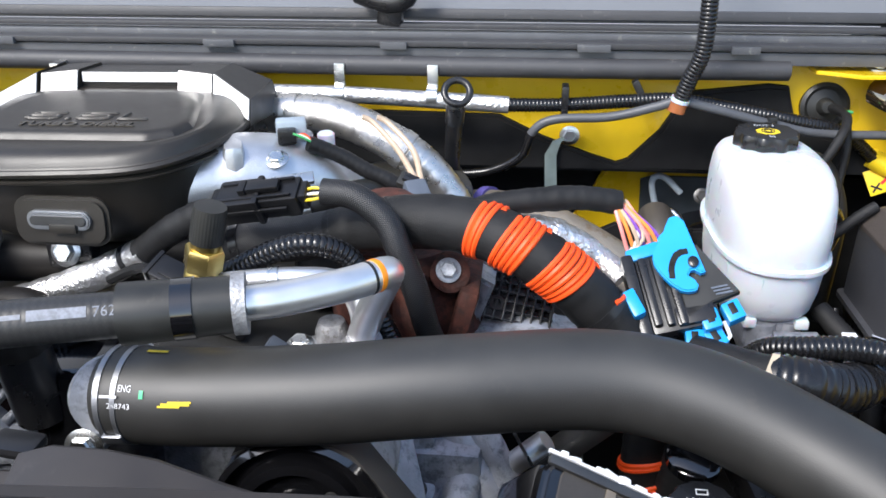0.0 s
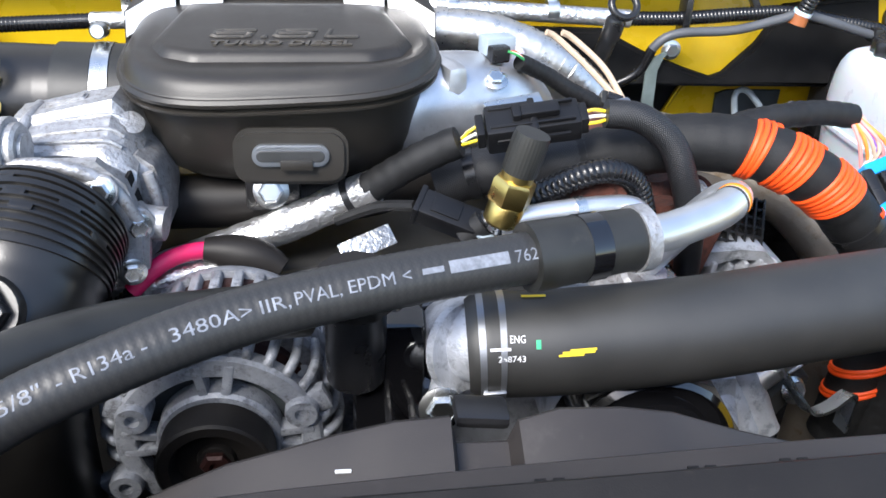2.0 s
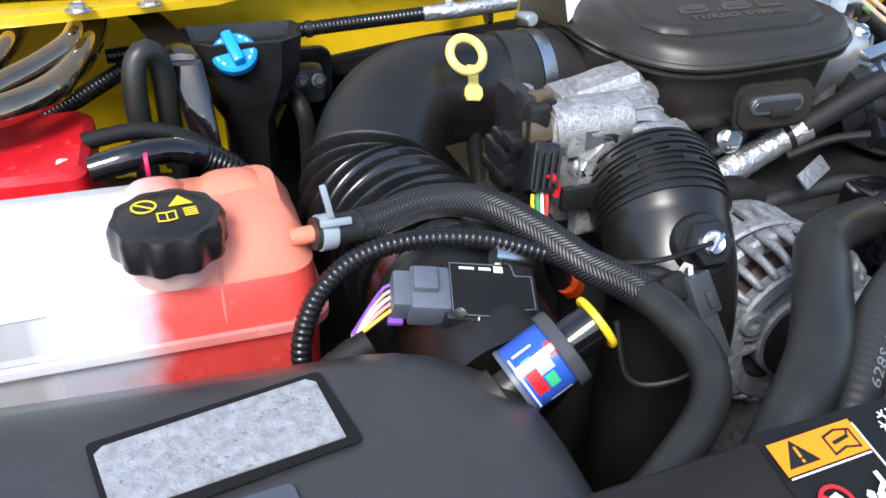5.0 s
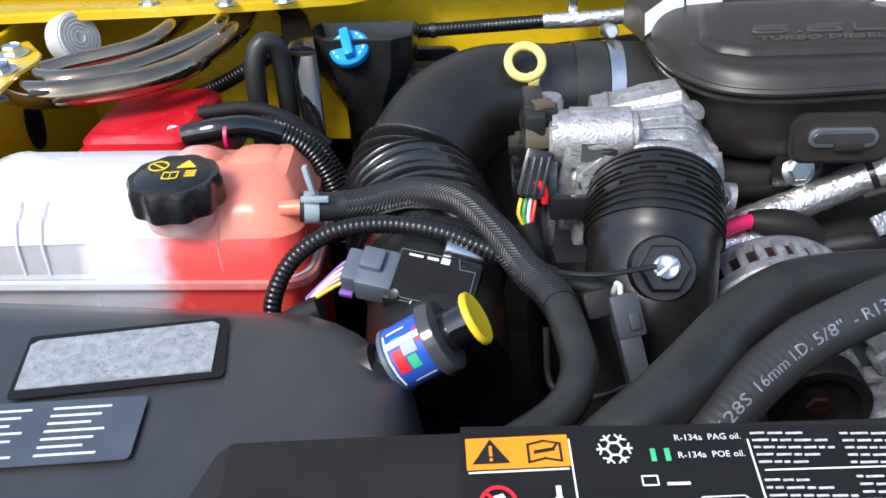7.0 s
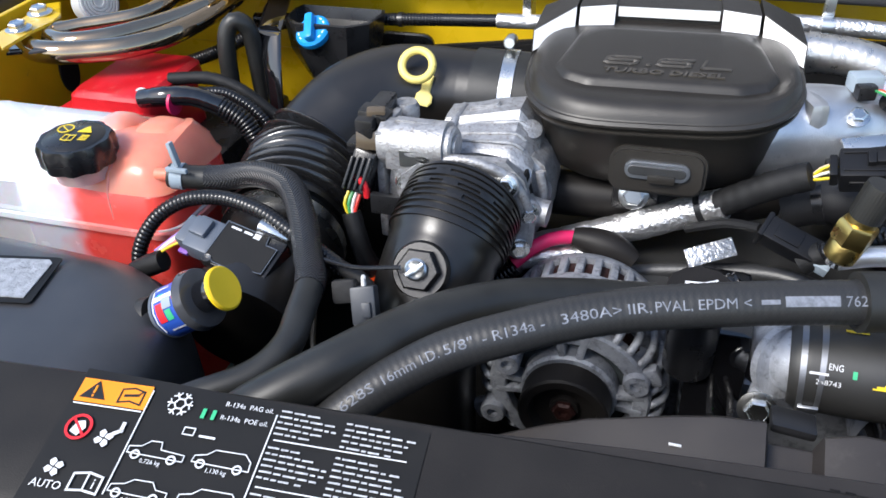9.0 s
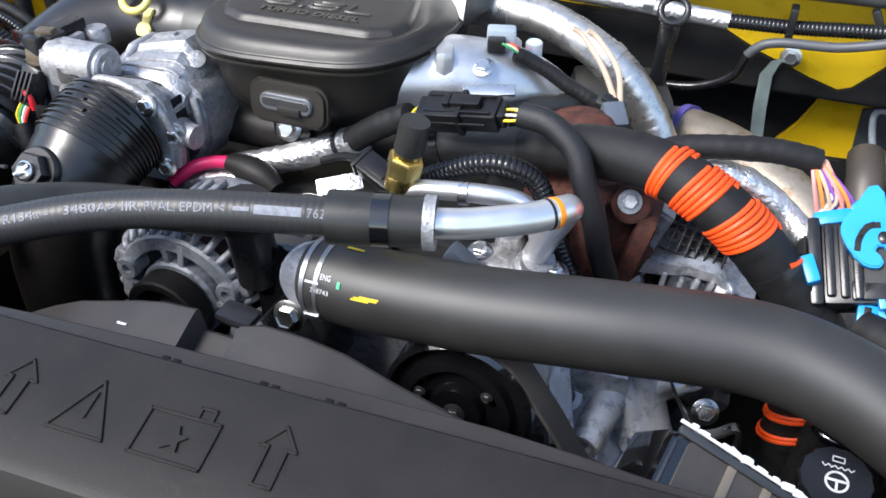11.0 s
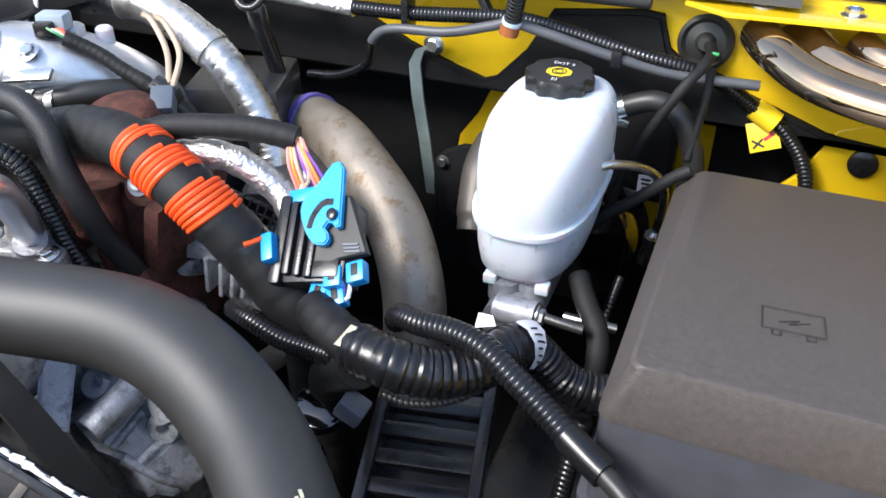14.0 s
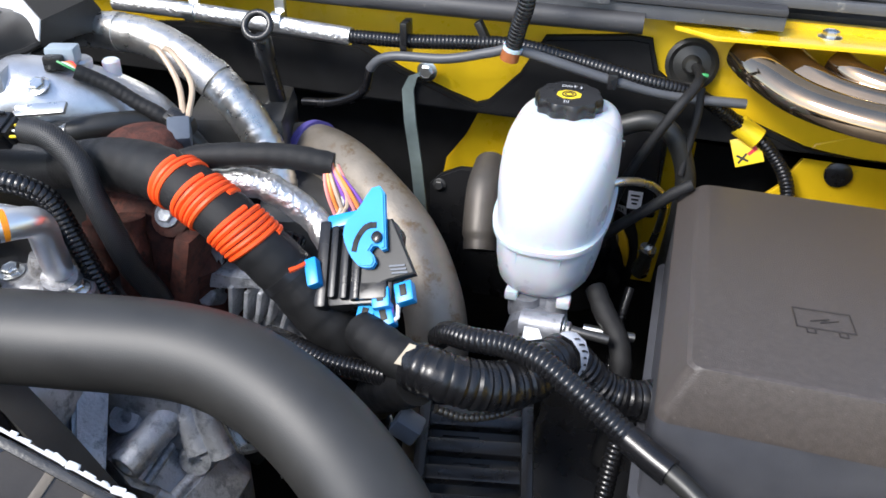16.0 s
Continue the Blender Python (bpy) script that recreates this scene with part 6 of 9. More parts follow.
part("rear_case", lathe([(0.040, -0.004), (0.060, 0.0), (0.0675, 0.006), (0.0690, 0.012), (0.0690, 0.016), (0.062, 0.017)], AM, 56), ALTMETAL, alt)
part("winding", lathe([(0.0640, 0.014), (0.0645, 0.046)], AM, 48), COPPERISH, alt)
part("band", lathe([(0.064, 0.040), (0.0705, 0.040), (0.0715, 0.044), (0.0715, 0.052), (0.0695, 0.054), (0.064, 0.054)], AM, 56), ALTMETAL, alt)
part("stator", lathe([(0.0690, 0.053), (0.0690, 0.058), (0.064, 0.059)], AM, 48), DARKSTEEL, alt)
part("band", lathe([(0.064, 0.058), (0.0705, 0.058), (0.0720, 0.061), (0.0720, 0.068), (0.0690, 0.071), (0.062, 0.071)], AM, 56), ALTMETAL, alt)
turn = [AM @ Matrix.Rotation(2 * math.pi * k / 30, 4, "Z") for k in range(30)]
shared("bar", box((0.0075, 0.0068, 0.030), Matrix.Translation((0.0660, 0, 0.029)), 0.0014, 2), ALTMETAL, alt, turn)
shared("bar", tube([(0.0715, 0, 0.062), (0.0735, 0, 0.076), (0.0730, 0, 0.088), (0.0700, 0, 0.097), (0.0630, 0, 0.1035)], 0.0034, 8, 0.005), ALTMETAL, alt, turn)
part("coil", lathe([(0.058, 0.066), (0.060, 0.080), (0.054, 0.090), (0.030, 0.092)], AM, 44), COPPERISH, alt)
part("fan", lathe([(0.052, 0.086), (0.050, 0.0935), (0.020, 0.0935)], AM, 40), surf("dark fan steel", (0.055, 0.065, 0.068), 0.5, 0.4, bump=0.3), alt, "dark inner fan behind the openings")
for r0, r1, z0, z1 in ((0.0500, 0.0640, 0.096, 0.1075), (0.018, 0.0385, 0.090, 0.110)):
    part("ring", lathe([(r0, z0), (r1, z0), (r1, z1 - 0.003), (r1 - 0.002, z1 - 0.0005), (r0 + 0.001, z1), (r0, z1 - 0.001), (r0, z0)], AM, 56, False), ALTMETAL, alt)
for a in (80, 100, 172, 188, 352, 8, 262, 278):
    m = AM @ Matrix.Rotation(radians(a), 4, "Z")
    part("spoke", cast_rough(box((0.030, 0.0060, 0.013), m @ Matrix.Translation((0.044, 0, 0.1015)), 0.0016, 2), 0.0004, 120, 1), ALTMETAL, alt)
for a, r in ((156, 0.054), (24, 0.056), (208, 0.068), (332, 0.068)):
    part("lug", lathe([(0.0105, 0.075), (0.0105, 0.110), (0.0095, 0.112), (0.0045, 0.112), (0.0040, 0.103)], AM @ Matrix.Rotation(radians(a), 4, "Z") @ Matrix.Translation((r, 0, 0)), 18), ALTMETAL, alt)
    part("web", cast_rough(box((0.020, 0.017, 0.010), AM @ Matrix.Rotation(radians(a), 4, "Z") @ Matrix.Translation((r + 0.008, 0, 0.1005)), 0.003, 2), 0.0006, 90, 2), ALTMETAL, alt)
pul = part("pulley", lathe([(0.028, 0.108), (0.030, 0.111), (0.0350, 0.112), (0.0352, 0.132), (0.0335, 0.1335), (0.0270, 0.1330), (0.0245, 0.122), (0.0120, 0.122), (0.0110, 0.126), (0.0050, 0.126)], AM, 48), DUSTY, alt)
part("nut", lathe([(0.0095, 0.124), (0.0095, 0.129), (0.0075, 0.1305), (0.004, 0.1305), (0.0035, 0.127)], AM, 6), COPPERISH, pul)
part("bracket", box((0.044, 0.085, 0.16), Matrix.Translation((-0.308, 0.515, 1.258)), 0.008), GLOSS, alt, "black mounting block")

comp = thing("compressor_pulley", (-0.147, 0.45, 1.2), "glossy black compressor pulley with drive belt", "pulley")
CM = frame_z((-0.147, 0.448, 1.250), (0.05, -1, 0.12))
part("pulley", lathe([(0.058, -0.03), (0.058, 0.0), (0.054, 0.003), (0.052, -0.004), (0.044, -0.004), (0.042, 0.004), (0.036, 0.005), (0.034, -0.002), (0.022, -0.002), (0.020, 0.006), (0.006, 0.006)], CM, 48), GLOSS, comp)
bolt("bolt", CM @ Vector((0, 0, 0.006)), CM.to_3x3() @ Vector((0, 0, 1)), 0.0055, comp, DARKSTEEL)
for k in range(3):
    bolt("bolt", CM @ Vector((0.030 * math.cos(0.7 + 2.1 * k), 0.030 * math.sin(0.7 + 2.1 * k), 0.003)), CM.to_3x3() @ Vector((0, 0, 1)), 0.0030, comp, DARKSTEEL)
part("belt", loft([[Vector(p) + o for o in (Vector((0, 0, 0)), Vector((0.002, 0.0, 0.003)), Vector((0.002, 0.026, 0.003)), Vector((0, 0.026, 0)))] for p in
                   ((-0.190, 0.455, 1.292), (-0.165, 0.455, 1.305), (-0.135, 0.455, 1.306), (-0.112, 0.455, 1.296), (-0.075, 0.457, 1.24), (-0.03, 0.46, 1.16), (0.02, 0.46, 1.07))]), surf("grey belt", (0.055, 0.053, 0.05), 0.7), comp)
part("body", lathe([(0.052, 0), (0.055, 0.01), (0.055, 0.10)], frame_z((-0.147, 0.475, 1.245), (0, 1, 0)), 32), ALUDIRTY, comp)

cast = thing("mounting_bracket", (-0.05, 0.54, 1.05), "oxidised aluminium accessory bracket with bolt bosses", "bracket")
CF = Matrix((Vector((-0.19, -0.97, -0.21)).normalized(), Vector((0.58, 0.06, -0.81)).normalized(), Vector((0.79, -0.29, 0.54)).normalized())).transposed().to_4x4()
CF.translation = Vector((-0.049, 0.547, 1.188))
bm = slab([(-0.030, -0.016), (0.040, -0.016), (0.044, 0.012), (0.037, 0.030), (0.034, 0.048), (0.040, 0.066), (0.030, 0.082), (0.006, 0.092), (-0.030, 0.088)], 0.050, CF @ Matrix.Translation((0, 0, -0.052)), 0.006, 3)
part("web", cast_rough(bm, 0.0016, 60, 2), ALUDIRTY, cast)
part("shelf", slab([(-0.026, 0.050), (0.036, 0.044), (0.041, 0.066), (0.030, 0.082), (0.004, 0.091), (-0.026, 0.086)], 0.012, CF @ Matrix.Translation((0, 0, -0.004)), 0.003, 2), ALUDIRTY, cast)
part("rib", tube([CF @ Vector((0.036, 0.030, 0.0)), CF @ Vector((0.028, 0.060, 0.006)), CF @ Vector((0.016, 0.086, 0.004))], 0.0050, 12), ALUDIRTY, cast)
for p, q, r in (((-0.020, 0.046, 0.002), (0.034, 0.042, 0.002), 0.0050), ((0.034, 0.044, 0.002), (0.040, 0.068, 0.004), 0.0045), ((-0.020, 0.012, -0.003), (0.036, 0.018, -0.003), 0.0040), ((-0.026, -0.012, 0.0), (-0.026, 0.084, 0.0), 0.0050)):
    part("rib", tube([CF @ Vector(p), CF @ ((Vector(p) + Vector(q)) / 2), CF @ Vector(q)], r, 12), ALUDIRTY, cast)


def cast_boss(p, d, r, deep, bore=0.42):
    """A turned boss with a drilled hole."""
    part("boss", lathe([(r * 1.12, -deep), (r, -deep * 0.5), (r, -0.002), (r * 0.90, 0.0), (r * bore * 1.15, 0.0), (r * bore, -0.0015), (r * bore, -0.012)], frame_z(p, d), 26), ALUDIRTY, cast)


cast_boss((-0.081, 0.545, 1.199), (0.15, -0.55, 0.82), 0.0135, 0.034)
cast_boss((-0.057, 0.506, 1.187), (-0.19, -0.97, -0.21), 0.0135, 0.062, 0.5)
cast_boss((-0.020, 0.545, 1.168), (0.25, -0.90, 0.35), 0.0145, 0.030, 0.36)
part("arm", cast_rough(box((0.020, 0.022, 0.030), Matrix.Translation((-0.036, 0.560, 1.178)) @ Matrix.Rotation(0.5, 4, "Y"), 0.005, 3), 0.0010, 70, 1), ALUDIRTY, cast)
part("neck", tube([(-0.081, 0.548, 1.188), (-0.072, 0.552, 1.175), (-0.060, 0.555, 1.165)], 0.015, 16), ALUDIRTY, cast)
part("arm", slab([(-0.045, -0.012), (0.042, -0.014), (0.046, 0.010), (-0.040, 0.016)], 0.010, frame_z((-0.090, 0.520, 1.226), (0.62, -0.35, 0.70), (0.60, -0.72, -0.20)), 0.003, 2), ALUDIRTY, cast)
part("arm", lumpy(((-0.125, 0.58, 1.10, 0.030, 0.035), (-0.122, 0.575, 1.15, 0.026, 0.030), (-0.118, 0.565, 1.19, 0.024, 0.024), (-0.114, 0.555, 1.222, 0.016, 0.016)), 3.0), ALUDIRTY, cast)
for x, y, z, a in ((0.022, 0.600, 1.165, 0.5), (0.040, 0.610, 1.205, 0.8)):
    part("arm", box((0.018, 0.026, 0.080), Matrix.Translation((x, y, z)) @ Matrix.Rotation(a, 4, "Y"), 0.005), DARKSTEEL, cast)
bolt("bolt", (0.030, 0.580, 1.190), (0.2, -0.9, 0.5), 0.0075, cast)
sbr = thing("steel_bracket", (0.04, 0.56, 1.15), "shiny bent steel pipe bracket", "bracket")
SPTS = Line([(-0.010, 0.562, 1.246), (-0.003, 0.560, 1.233), (0.0073, 0.555, 1.2172), (0.0165, 0.550, 1.2055), (0.0258, 0.546, 1.1960), (0.0394, 0.545, 1.2016), (0.0526, 0.547, 1.2120), (0.0575, 0.549, 1.2040), (0.0587, 0.550, 1.1750)], 0.002)
strip = []
for p, t in zip(SPTS.p, SPTS.t):
    n = t.cross(Vector((0.15, -0.9, 0.35))).normalized()
    w = t.cross(n).normalized()
    strip.append([p + w * 0.0070 + n * 0.0012, p + w * 0.0070 - n * 0.0012, p - w * 0.0070 - n * 0.0012, p - w * 0.0070 + n * 0.0012])
part("strip", loft(strip), STEEL, sbr, crease=30)

oil = thing("oil_filler_cap", (-0.325, 0.47, 1.35), "black oil filler cap with white oil can symbol", "cap")
OM = frame_z((-0.328, 0.470, 1.360), (0, -0.15, 1))
part("cap", knurled(0.0235, 0, 0.016, OM, 12, 0.03), DUSTY, oil)
part("neck", lathe([(0.018, -0.06), (0.018, 0.0)], OM, 20), BLACK, oil)
bm = stroke([(-0.010, 0.001), (-0.004, -0.004), (0.006, -0.004), (0.010, 0.005)], 0.0018, OM @ Matrix.Translation((0, 0.003, 0.0163)), 0.0004)
add(bm, stroke([(-0.010, 0.001), (0.002, 0.002), (0.010, 0.006)], 0.0016, OM @ Matrix.Translation((0, 0.004, 0.0163)), 0.0004))
for k in range(4):
    add(bm, stroke([(-0.008 + 0.005 * k, -0.006), (-0.0065 + 0.005 * k, -0.009)], 0.0012, OM @ Matrix.Translation((0, 0.002, 0.0163)), 0.0004))
part("oil_can_sign", bm, WHITEPRINT, oil)

dip2 = thing("transmission_dipstick", (-0.08, 0.84, 1.3), "black ring handled dipstick in its tube", "dipstick")


def ring_handle(at, normal, up, r, thick, flat):
    m = frame_z(at, normal, up)
    pts = [m @ Vector((r * math.cos(2 * math.pi * k / 32), r * math.sin(2 * math.pi * k / 32), 0)) for k in range(33)]
    return tube(Line(pts, 0.0035), thick, 10)


part("ring", ring_handle((-0.077, 0.828, 1.442), (0.1, -0.8, 0.6), (1, 0, 0), 0.0125, 0.0035, 0), BLACK, dip2)
part("collar", lathe([(0.0095, 0), (0.0095, 0.018), (0.007, 0.022)], frame_z((-0.081, 0.845, 1.408), (0.1, -0.4, 1))), BLACK, dip2)
part("tube", tube([(-0.081, 0.845, 1.41), (-0.085, 0.865, 1.37), (-0.090, 0.89, 1.31), (-0.095, 0.91, 1.24)], 0.0085, 14), BLACK, dip2)


# ---- throttle valve and filter elbow ----
thr = thing("throttle_valve", (-0.53, 0.6, 1.33), "cast aluminium throttle valve with motor housing", "throttle valve")
part("barrel", cast_rough(tube([(-0.5150, 0.5620, 1.3520), (-0.5150, 0.590, 1.3500), (-0.5140, 0.625, 1.3500), (-0.5130, 0.660, 1.3520)], 0.0400, 36, 0.008), 0.0007, 70, 1), ALU, thr)
HOUSE = ((-0.556, 1.3850, 1.3965, 1.4035), (-0.535, 1.3880, 1.4000, 1.4075), (-0.508, 1.3895, 1.4055, 1.4140), (-0.489, 1.3880, 1.4070, 1.4175), (-0.480, 1.3830, 1.4010, 1.4080), (-0.470, 1.3740, 1.3860, 1.3900))
part("housing", cast_rough(loft([[Vector((x, y, z)) for y, z in ((0.568, 1.362), (0.566, a - 0.004), (0.570, a), (0.594, a + 0.001), (0.598, a + 0.006), (0.622, b), (0.629, b + 0.002), (0.634, c), (0.662, c + 0.001), (0.668, c - 0.006), (0.670, 1.362))] for x, a, b, c in HOUSE]), 0.0009, 75, 3, 7), ALU, thr, crease=30)
for y, f, r in ((0.6060, 0.42, 0.0020), (0.6160, 0.74, 0.0017), (0.6300, 1.08, 0.0022)):
    part("ridge", tube([(x, y + 0.0015 * math.sin(90 * x), a + 0.006 + (b - a - 0.006) * f) for x, a, b, c in HOUSE[:5]], r, 8, 0.004), ALU, thr)
part("ridge", cast_rough(slab(rounded(0.030, 0.012, 0.004, 3), 0.004, frame_z((-0.5230, 0.6500, 1.4095), (-0.22, 0, 1), (1, 0, 0.22)), 0.0015, 2), 0.0003, 90, 1, 5), ALU, thr)
for x, z in ((-0.5500, 1.4010),):
    part("rib", tube([(x, 0.606, z - 0.011), (x + 0.002, 0.622, z - 0.003), (x + 0.004, 0.634, z + 0.003), (x + 0.006, 0.658, z + 0.0045)], 0.0036, 12), ALU, thr)
part("lug", cast_rough(lathe([(0.0100, -0.020), (0.0090, -0.004), (0.0085, 0.0), (0.004, 0.0005)], frame_z((-0.4765, 0.6300, 1.4030), (0.45, -0.55, 0.75)), 20), 0.0004, 90, 1), ALU, thr)
part("seam", tube([(-0.530, 0.5800, 1.3965), (-0.515, 0.5850, 1.3965), (-0.500, 0.5900, 1.3930), (-0.490, 0.5930, 1.3895)], 0.0012, 8), DARKSTEEL, thr, "dark parting groove")
part("arch", tube([(-0.556, 0.5640, 1.388), (-0.537, 0.5625, 1.3995), (-0.514, 0.5625, 1.4010), (-0.492, 0.5640, 1.3945), (-0.476, 0.5665, 1.3810), (-0.466, 0.5680, 1.3580)], 0.0046, 12), ALU, thr)
part("flange", cast_rough(slab([(-0.062, -0.040), (0.030, -0.046), (0.052, -0.040), (0.054, -0.016), (0.044, 0.020), (0.028, 0.036), (-0.044, 0.036), (-0.062, 0.022)], 0.014, frame_z((-0.5150, 0.5730, 1.3640), (0.10, -1, 0.06), (1, 0.10, 0)), 0.004, 2), 0.0006, 70, 2, 2), ALU, thr)
motor = part("motor", cast_rough(tube([(-0.592, 0.5800, 1.4020), (-0.575, 0.5790, 1.4030), (-0.555, 0.5780, 1.4040), (-0.536, 0.5770, 1.4050)], 0.0205, 32, 0.006), 0.0004, 80, 1, 4), ALU, thr, "pale cast motor housing")
part("flat", box((0.040, 0.006, 0.022), frame_z((-0.566, 0.5615, 1.3975), (0, 0, 1), (1, -0.03, 0)), 0.002), ALU, motor)
part("label", box((0.026, 0.0008, 0.014), frame_z((-0.5600, 0.5582, 1.3990), (0, 0, 1), (1, -0.03, 0)), 0), STEEL, motor, "faint grey printed label")
for k in range(3):
    part("print_bar", box((0.005 + 0.002 * k, 0.0006, 0.0014), frame_z((-0.5560 + 0.001 * k, 0.5576, 1.3960 + 0.0030 * k), (0, 0, 1), (1, -0.03, 0)), 0), DARKSTEEL, motor)
part("raised_bar", box((0.034, 0.007, 0.0035), frame_z((-0.5640, 0.5790, 1.4232), (0, -0.1, 1), (1, -0.03, 0.02)), 0.001), ALU, motor)
part("disc", lathe([(0.0170, -0.002), (0.0170, 0.005), (0.0150, 0.007), (0.0105, 0.0072), (0.0100, 0.0090), (0.003, 0.0092)], frame_z((-0.5370, 0.5770, 1.4050), (1, -0.05, 0.02)), 30), ALU, motor)
part("end_plate", cast_rough(box((0.0070, 0.052, 0.100), Matrix.Translation((-0.5925, 0.590, 1.3670)), 0.002), 0.0004, 80, 2, 6), ALU, thr)
part("gusset", cast_rough(box((0.024, 0.016, 0.055), Matrix.Translation((-0.578, 0.578, 1.3560)) @ Matrix.Rotation(radians(8), 4, "Y"), 0.004), 0.0006, 80, 2, 8), ALU, thr)
for p, d, r in (((-0.4840, 0.5600, 1.3840), (0.05, -1, 0.25), 0.0110), ((-0.4670, 0.5680, 1.3550), (0.5, -1, 0.1), 0.0125), ((-0.4713, 0.5575, 1.3274), (0.3, -1, 0.1), 0.0085), ((-0.5690, 0.5600, 1.3770), (0, -1, 0.2), 0.0105)):
    part("boss", cast_rough(lathe([(r * 1.08, -0.024), (r, -0.010), (r, -0.001), (r * 0.92, 0.0)], frame_z(p, d), 22), 0.0003, 90, 1), ALU, thr)
    bolt("bolt", p, d, 0.0060, thr)
part("ear", tube([(-0.474, 0.586, 1.352), (-0.462, 0.584, 1.350), (-0.452, 0.583, 1.349)], 0.0115, 18, 0.004), ALU, thr)
part("gasket", box((0.0030, 0.020, 0.034), Matrix.Translation((-0.4705, 0.586, 1.3660)) @ Matrix.Rotation(radians(-12), 4, "Y"), 0.001), LINER, thr, "thin dark gasket")
part("side_casting", cast_rough(slab([(-0.486, 1.302), (-0.476, 1.303), (-0.4650, 1.3150), (-0.4560, 1.3330), (-0.4545, 1.3600), (-0.4620, 1.3800), (-0.4720, 1.3880), (-0.490, 1.388)], 0.052, Matrix.Translation((0, 0.655, 0)) @ XZ, 0.006, 3), 0.0013, 70, 2, 9), ALU, thr)
part("rib", tube([(-0.4640, 0.6020, 1.3780), (-0.4600, 0.6000, 1.3560), (-0.4640, 0.6000, 1.3300)], 0.0040, 10), ALU, thr)
ctl = thing("throttle_controller", (-0.61, 0.6, 1.35), "black throttle control plug with coloured wires", "connector")
part("housing", box((0.016, 0.065, 0.075), Matrix.Translation((-0.606, 0.598, 1.388)), 0.003), BLACK, ctl)
part("top", box((0.026, 0.020, 0.020), Matrix.Translation((-0.603, 0.585, 1.418)) @ Matrix.Rotation(0.2, 4, "Y"), 0.003), BLACK, ctl)
part("lug", lathe([(0.012, 0), (0.012, 0.010), (0.010, 0.014)], frame_z((-0.592, 0.634, 1.401), (0, 0, 1))), ALU, ctl)
part("plug", box((0.020, 0.018, 0.036), Matrix.Translation((-0.6065, 0.558, 1.383)) @ Matrix.Rotation(radians(-25), 4, "X") @ Matrix.Rotation(radians(14), 4, "Y"), 0.003), BLACK, ctl)
part("lock", tube([(-0.606, 0.546, 1.383), (-0.601, 0.545, 1.379), (-0.599, 0.545, 1.372), (-0.599, 0.546, 1.366)], 0.0030, 10), LABELRED, ctl, "red lock tab")
for k, c in enumerate(("yellow", "green", "white", "red")):
    part("wire", tube([(-0.616 + 0.0035 * k, 0.548, 1.368), (-0.618 + 0.0035 * k, 0.541, 1.358), (-0.610, 0.538, 1.344)], 0.0015, 6), WIRES[c], ctl)
part("cable", tube([(-0.612, 0.540, 1.352), (-0.605, 0.534, 1.332), (-0.598, 0.533, 1.310), (-0.585, 0.540, 1.285), (-0.57, 0.55, 1.24)], taped(0.0085, 9), 12, 0.004), TAPE, ctl)
part("wrap", tube([(-0.590, 0.532, 1.300), (-0.583, 0.535, 1.292)], 0.0095, 12, 0.003), ORANGE, ctl, "orange tape band")
AMBER = surf("smoky amber clip", (0.10, 0.075, 0.05), 0.25, bump=0.05)
part("clip", box((0.026, 0.014, 0.016), Matrix.Translation((-0.601, 0.572, 1.406)) @ Matrix.Rotation(0.15, 4, "Z") @ Matrix.Rotation(-0.25, 4, "X"), 0.002), AMBER, ctl)
part("clip", box((0.016, 0.012, 0.012), Matrix.Translation((-0.600, 0.582, 1.424)) @ Matrix.Rotation(0.3, 4, "Z"), 0.002), AMBER, ctl)
part("clip", box((0.014, 0.018, 0.010), Matrix.Translation((-0.618, 0.580, 1.396)), 0.002), BLACK, ctl)
for k in range(4):
    part("fin", box((0.0022, 0.014, 0.028), Matrix.Translation((-0.6145 + 0.0052 * k, 0.551, 1.3845)) @ Matrix.Rotation(radians(-25), 4, "X") @ Matrix.Rotation(radians(14), 4, "Y"), 0.0006), BLACK, ctl)
for k, (w, d) in enumerate(((0.010, 0.030), (0.015, 0.048), (0.011, 0.044), (0.014, 0.040), (0.010, 0.028))):
    part("fin", box((w, d, 0.0085), Matrix.Translation((-0.6145, 0.610 - 0.10 * (0.044 - d), 1.350 + 0.0092 * k)), 0.0024), BLACK, ctl)
part("bridge", box((0.030, 0.006, 0.018), Matrix.Translation((-0.580, 0.545, 1.362)), 0.001), BLACK, ctl)

flt = thing("intake_elbow_pipe", (-0.53, 0.5, 1.15), "satin black plastic pipe elbow with ribbed collar", "pipe")
EL = Line([(-0.517, 0.568, 1.366), (-0.520, 0.545, 1.358), (-0.524, 0.518, 1.344), (-0.529, 0.494, 1.318), (-0.533, 0.482, 1.282), (-0.535, 0.480, 1.23), (-0.535, 0.482, 1.10)], 0.004)
part("elbow", tube(EL, lambda s, l: 0.0455 if s > 0.052 else 0.0475, 44, a=0.011), ELBOW, flt)
for s in (0.0120, 0.0160, 0.0200, 0.0242, 0.0284, 0.0328, 0.0372, 0.0416, 0.0460, 0.0505):
    clip_band("rib", EL, s, 0.0016, 0.0500 - 0.020 * max(0, s - 0.02), ELBOW, flt, 48)
for s, turns in ((0.0180, (-62, 8, 58)), (0.0263, (-40, -4, 24, 66)), (0.0350, (-68, -12, 40))):
    for a in turns:
        p, t = EL.at(s)
        nn = (Vector((0, 0, 1)) - t * t.z).normalized()
        d = (math.cos(radians(a)) * nn + math.sin(radians(a)) * t.cross(nn))
        part("catch", box((0.013, 0.0050, 0.0022), frame_z(p + d * 0.0486, d, t.cross(d)), 0.0008), ELBOW, flt)
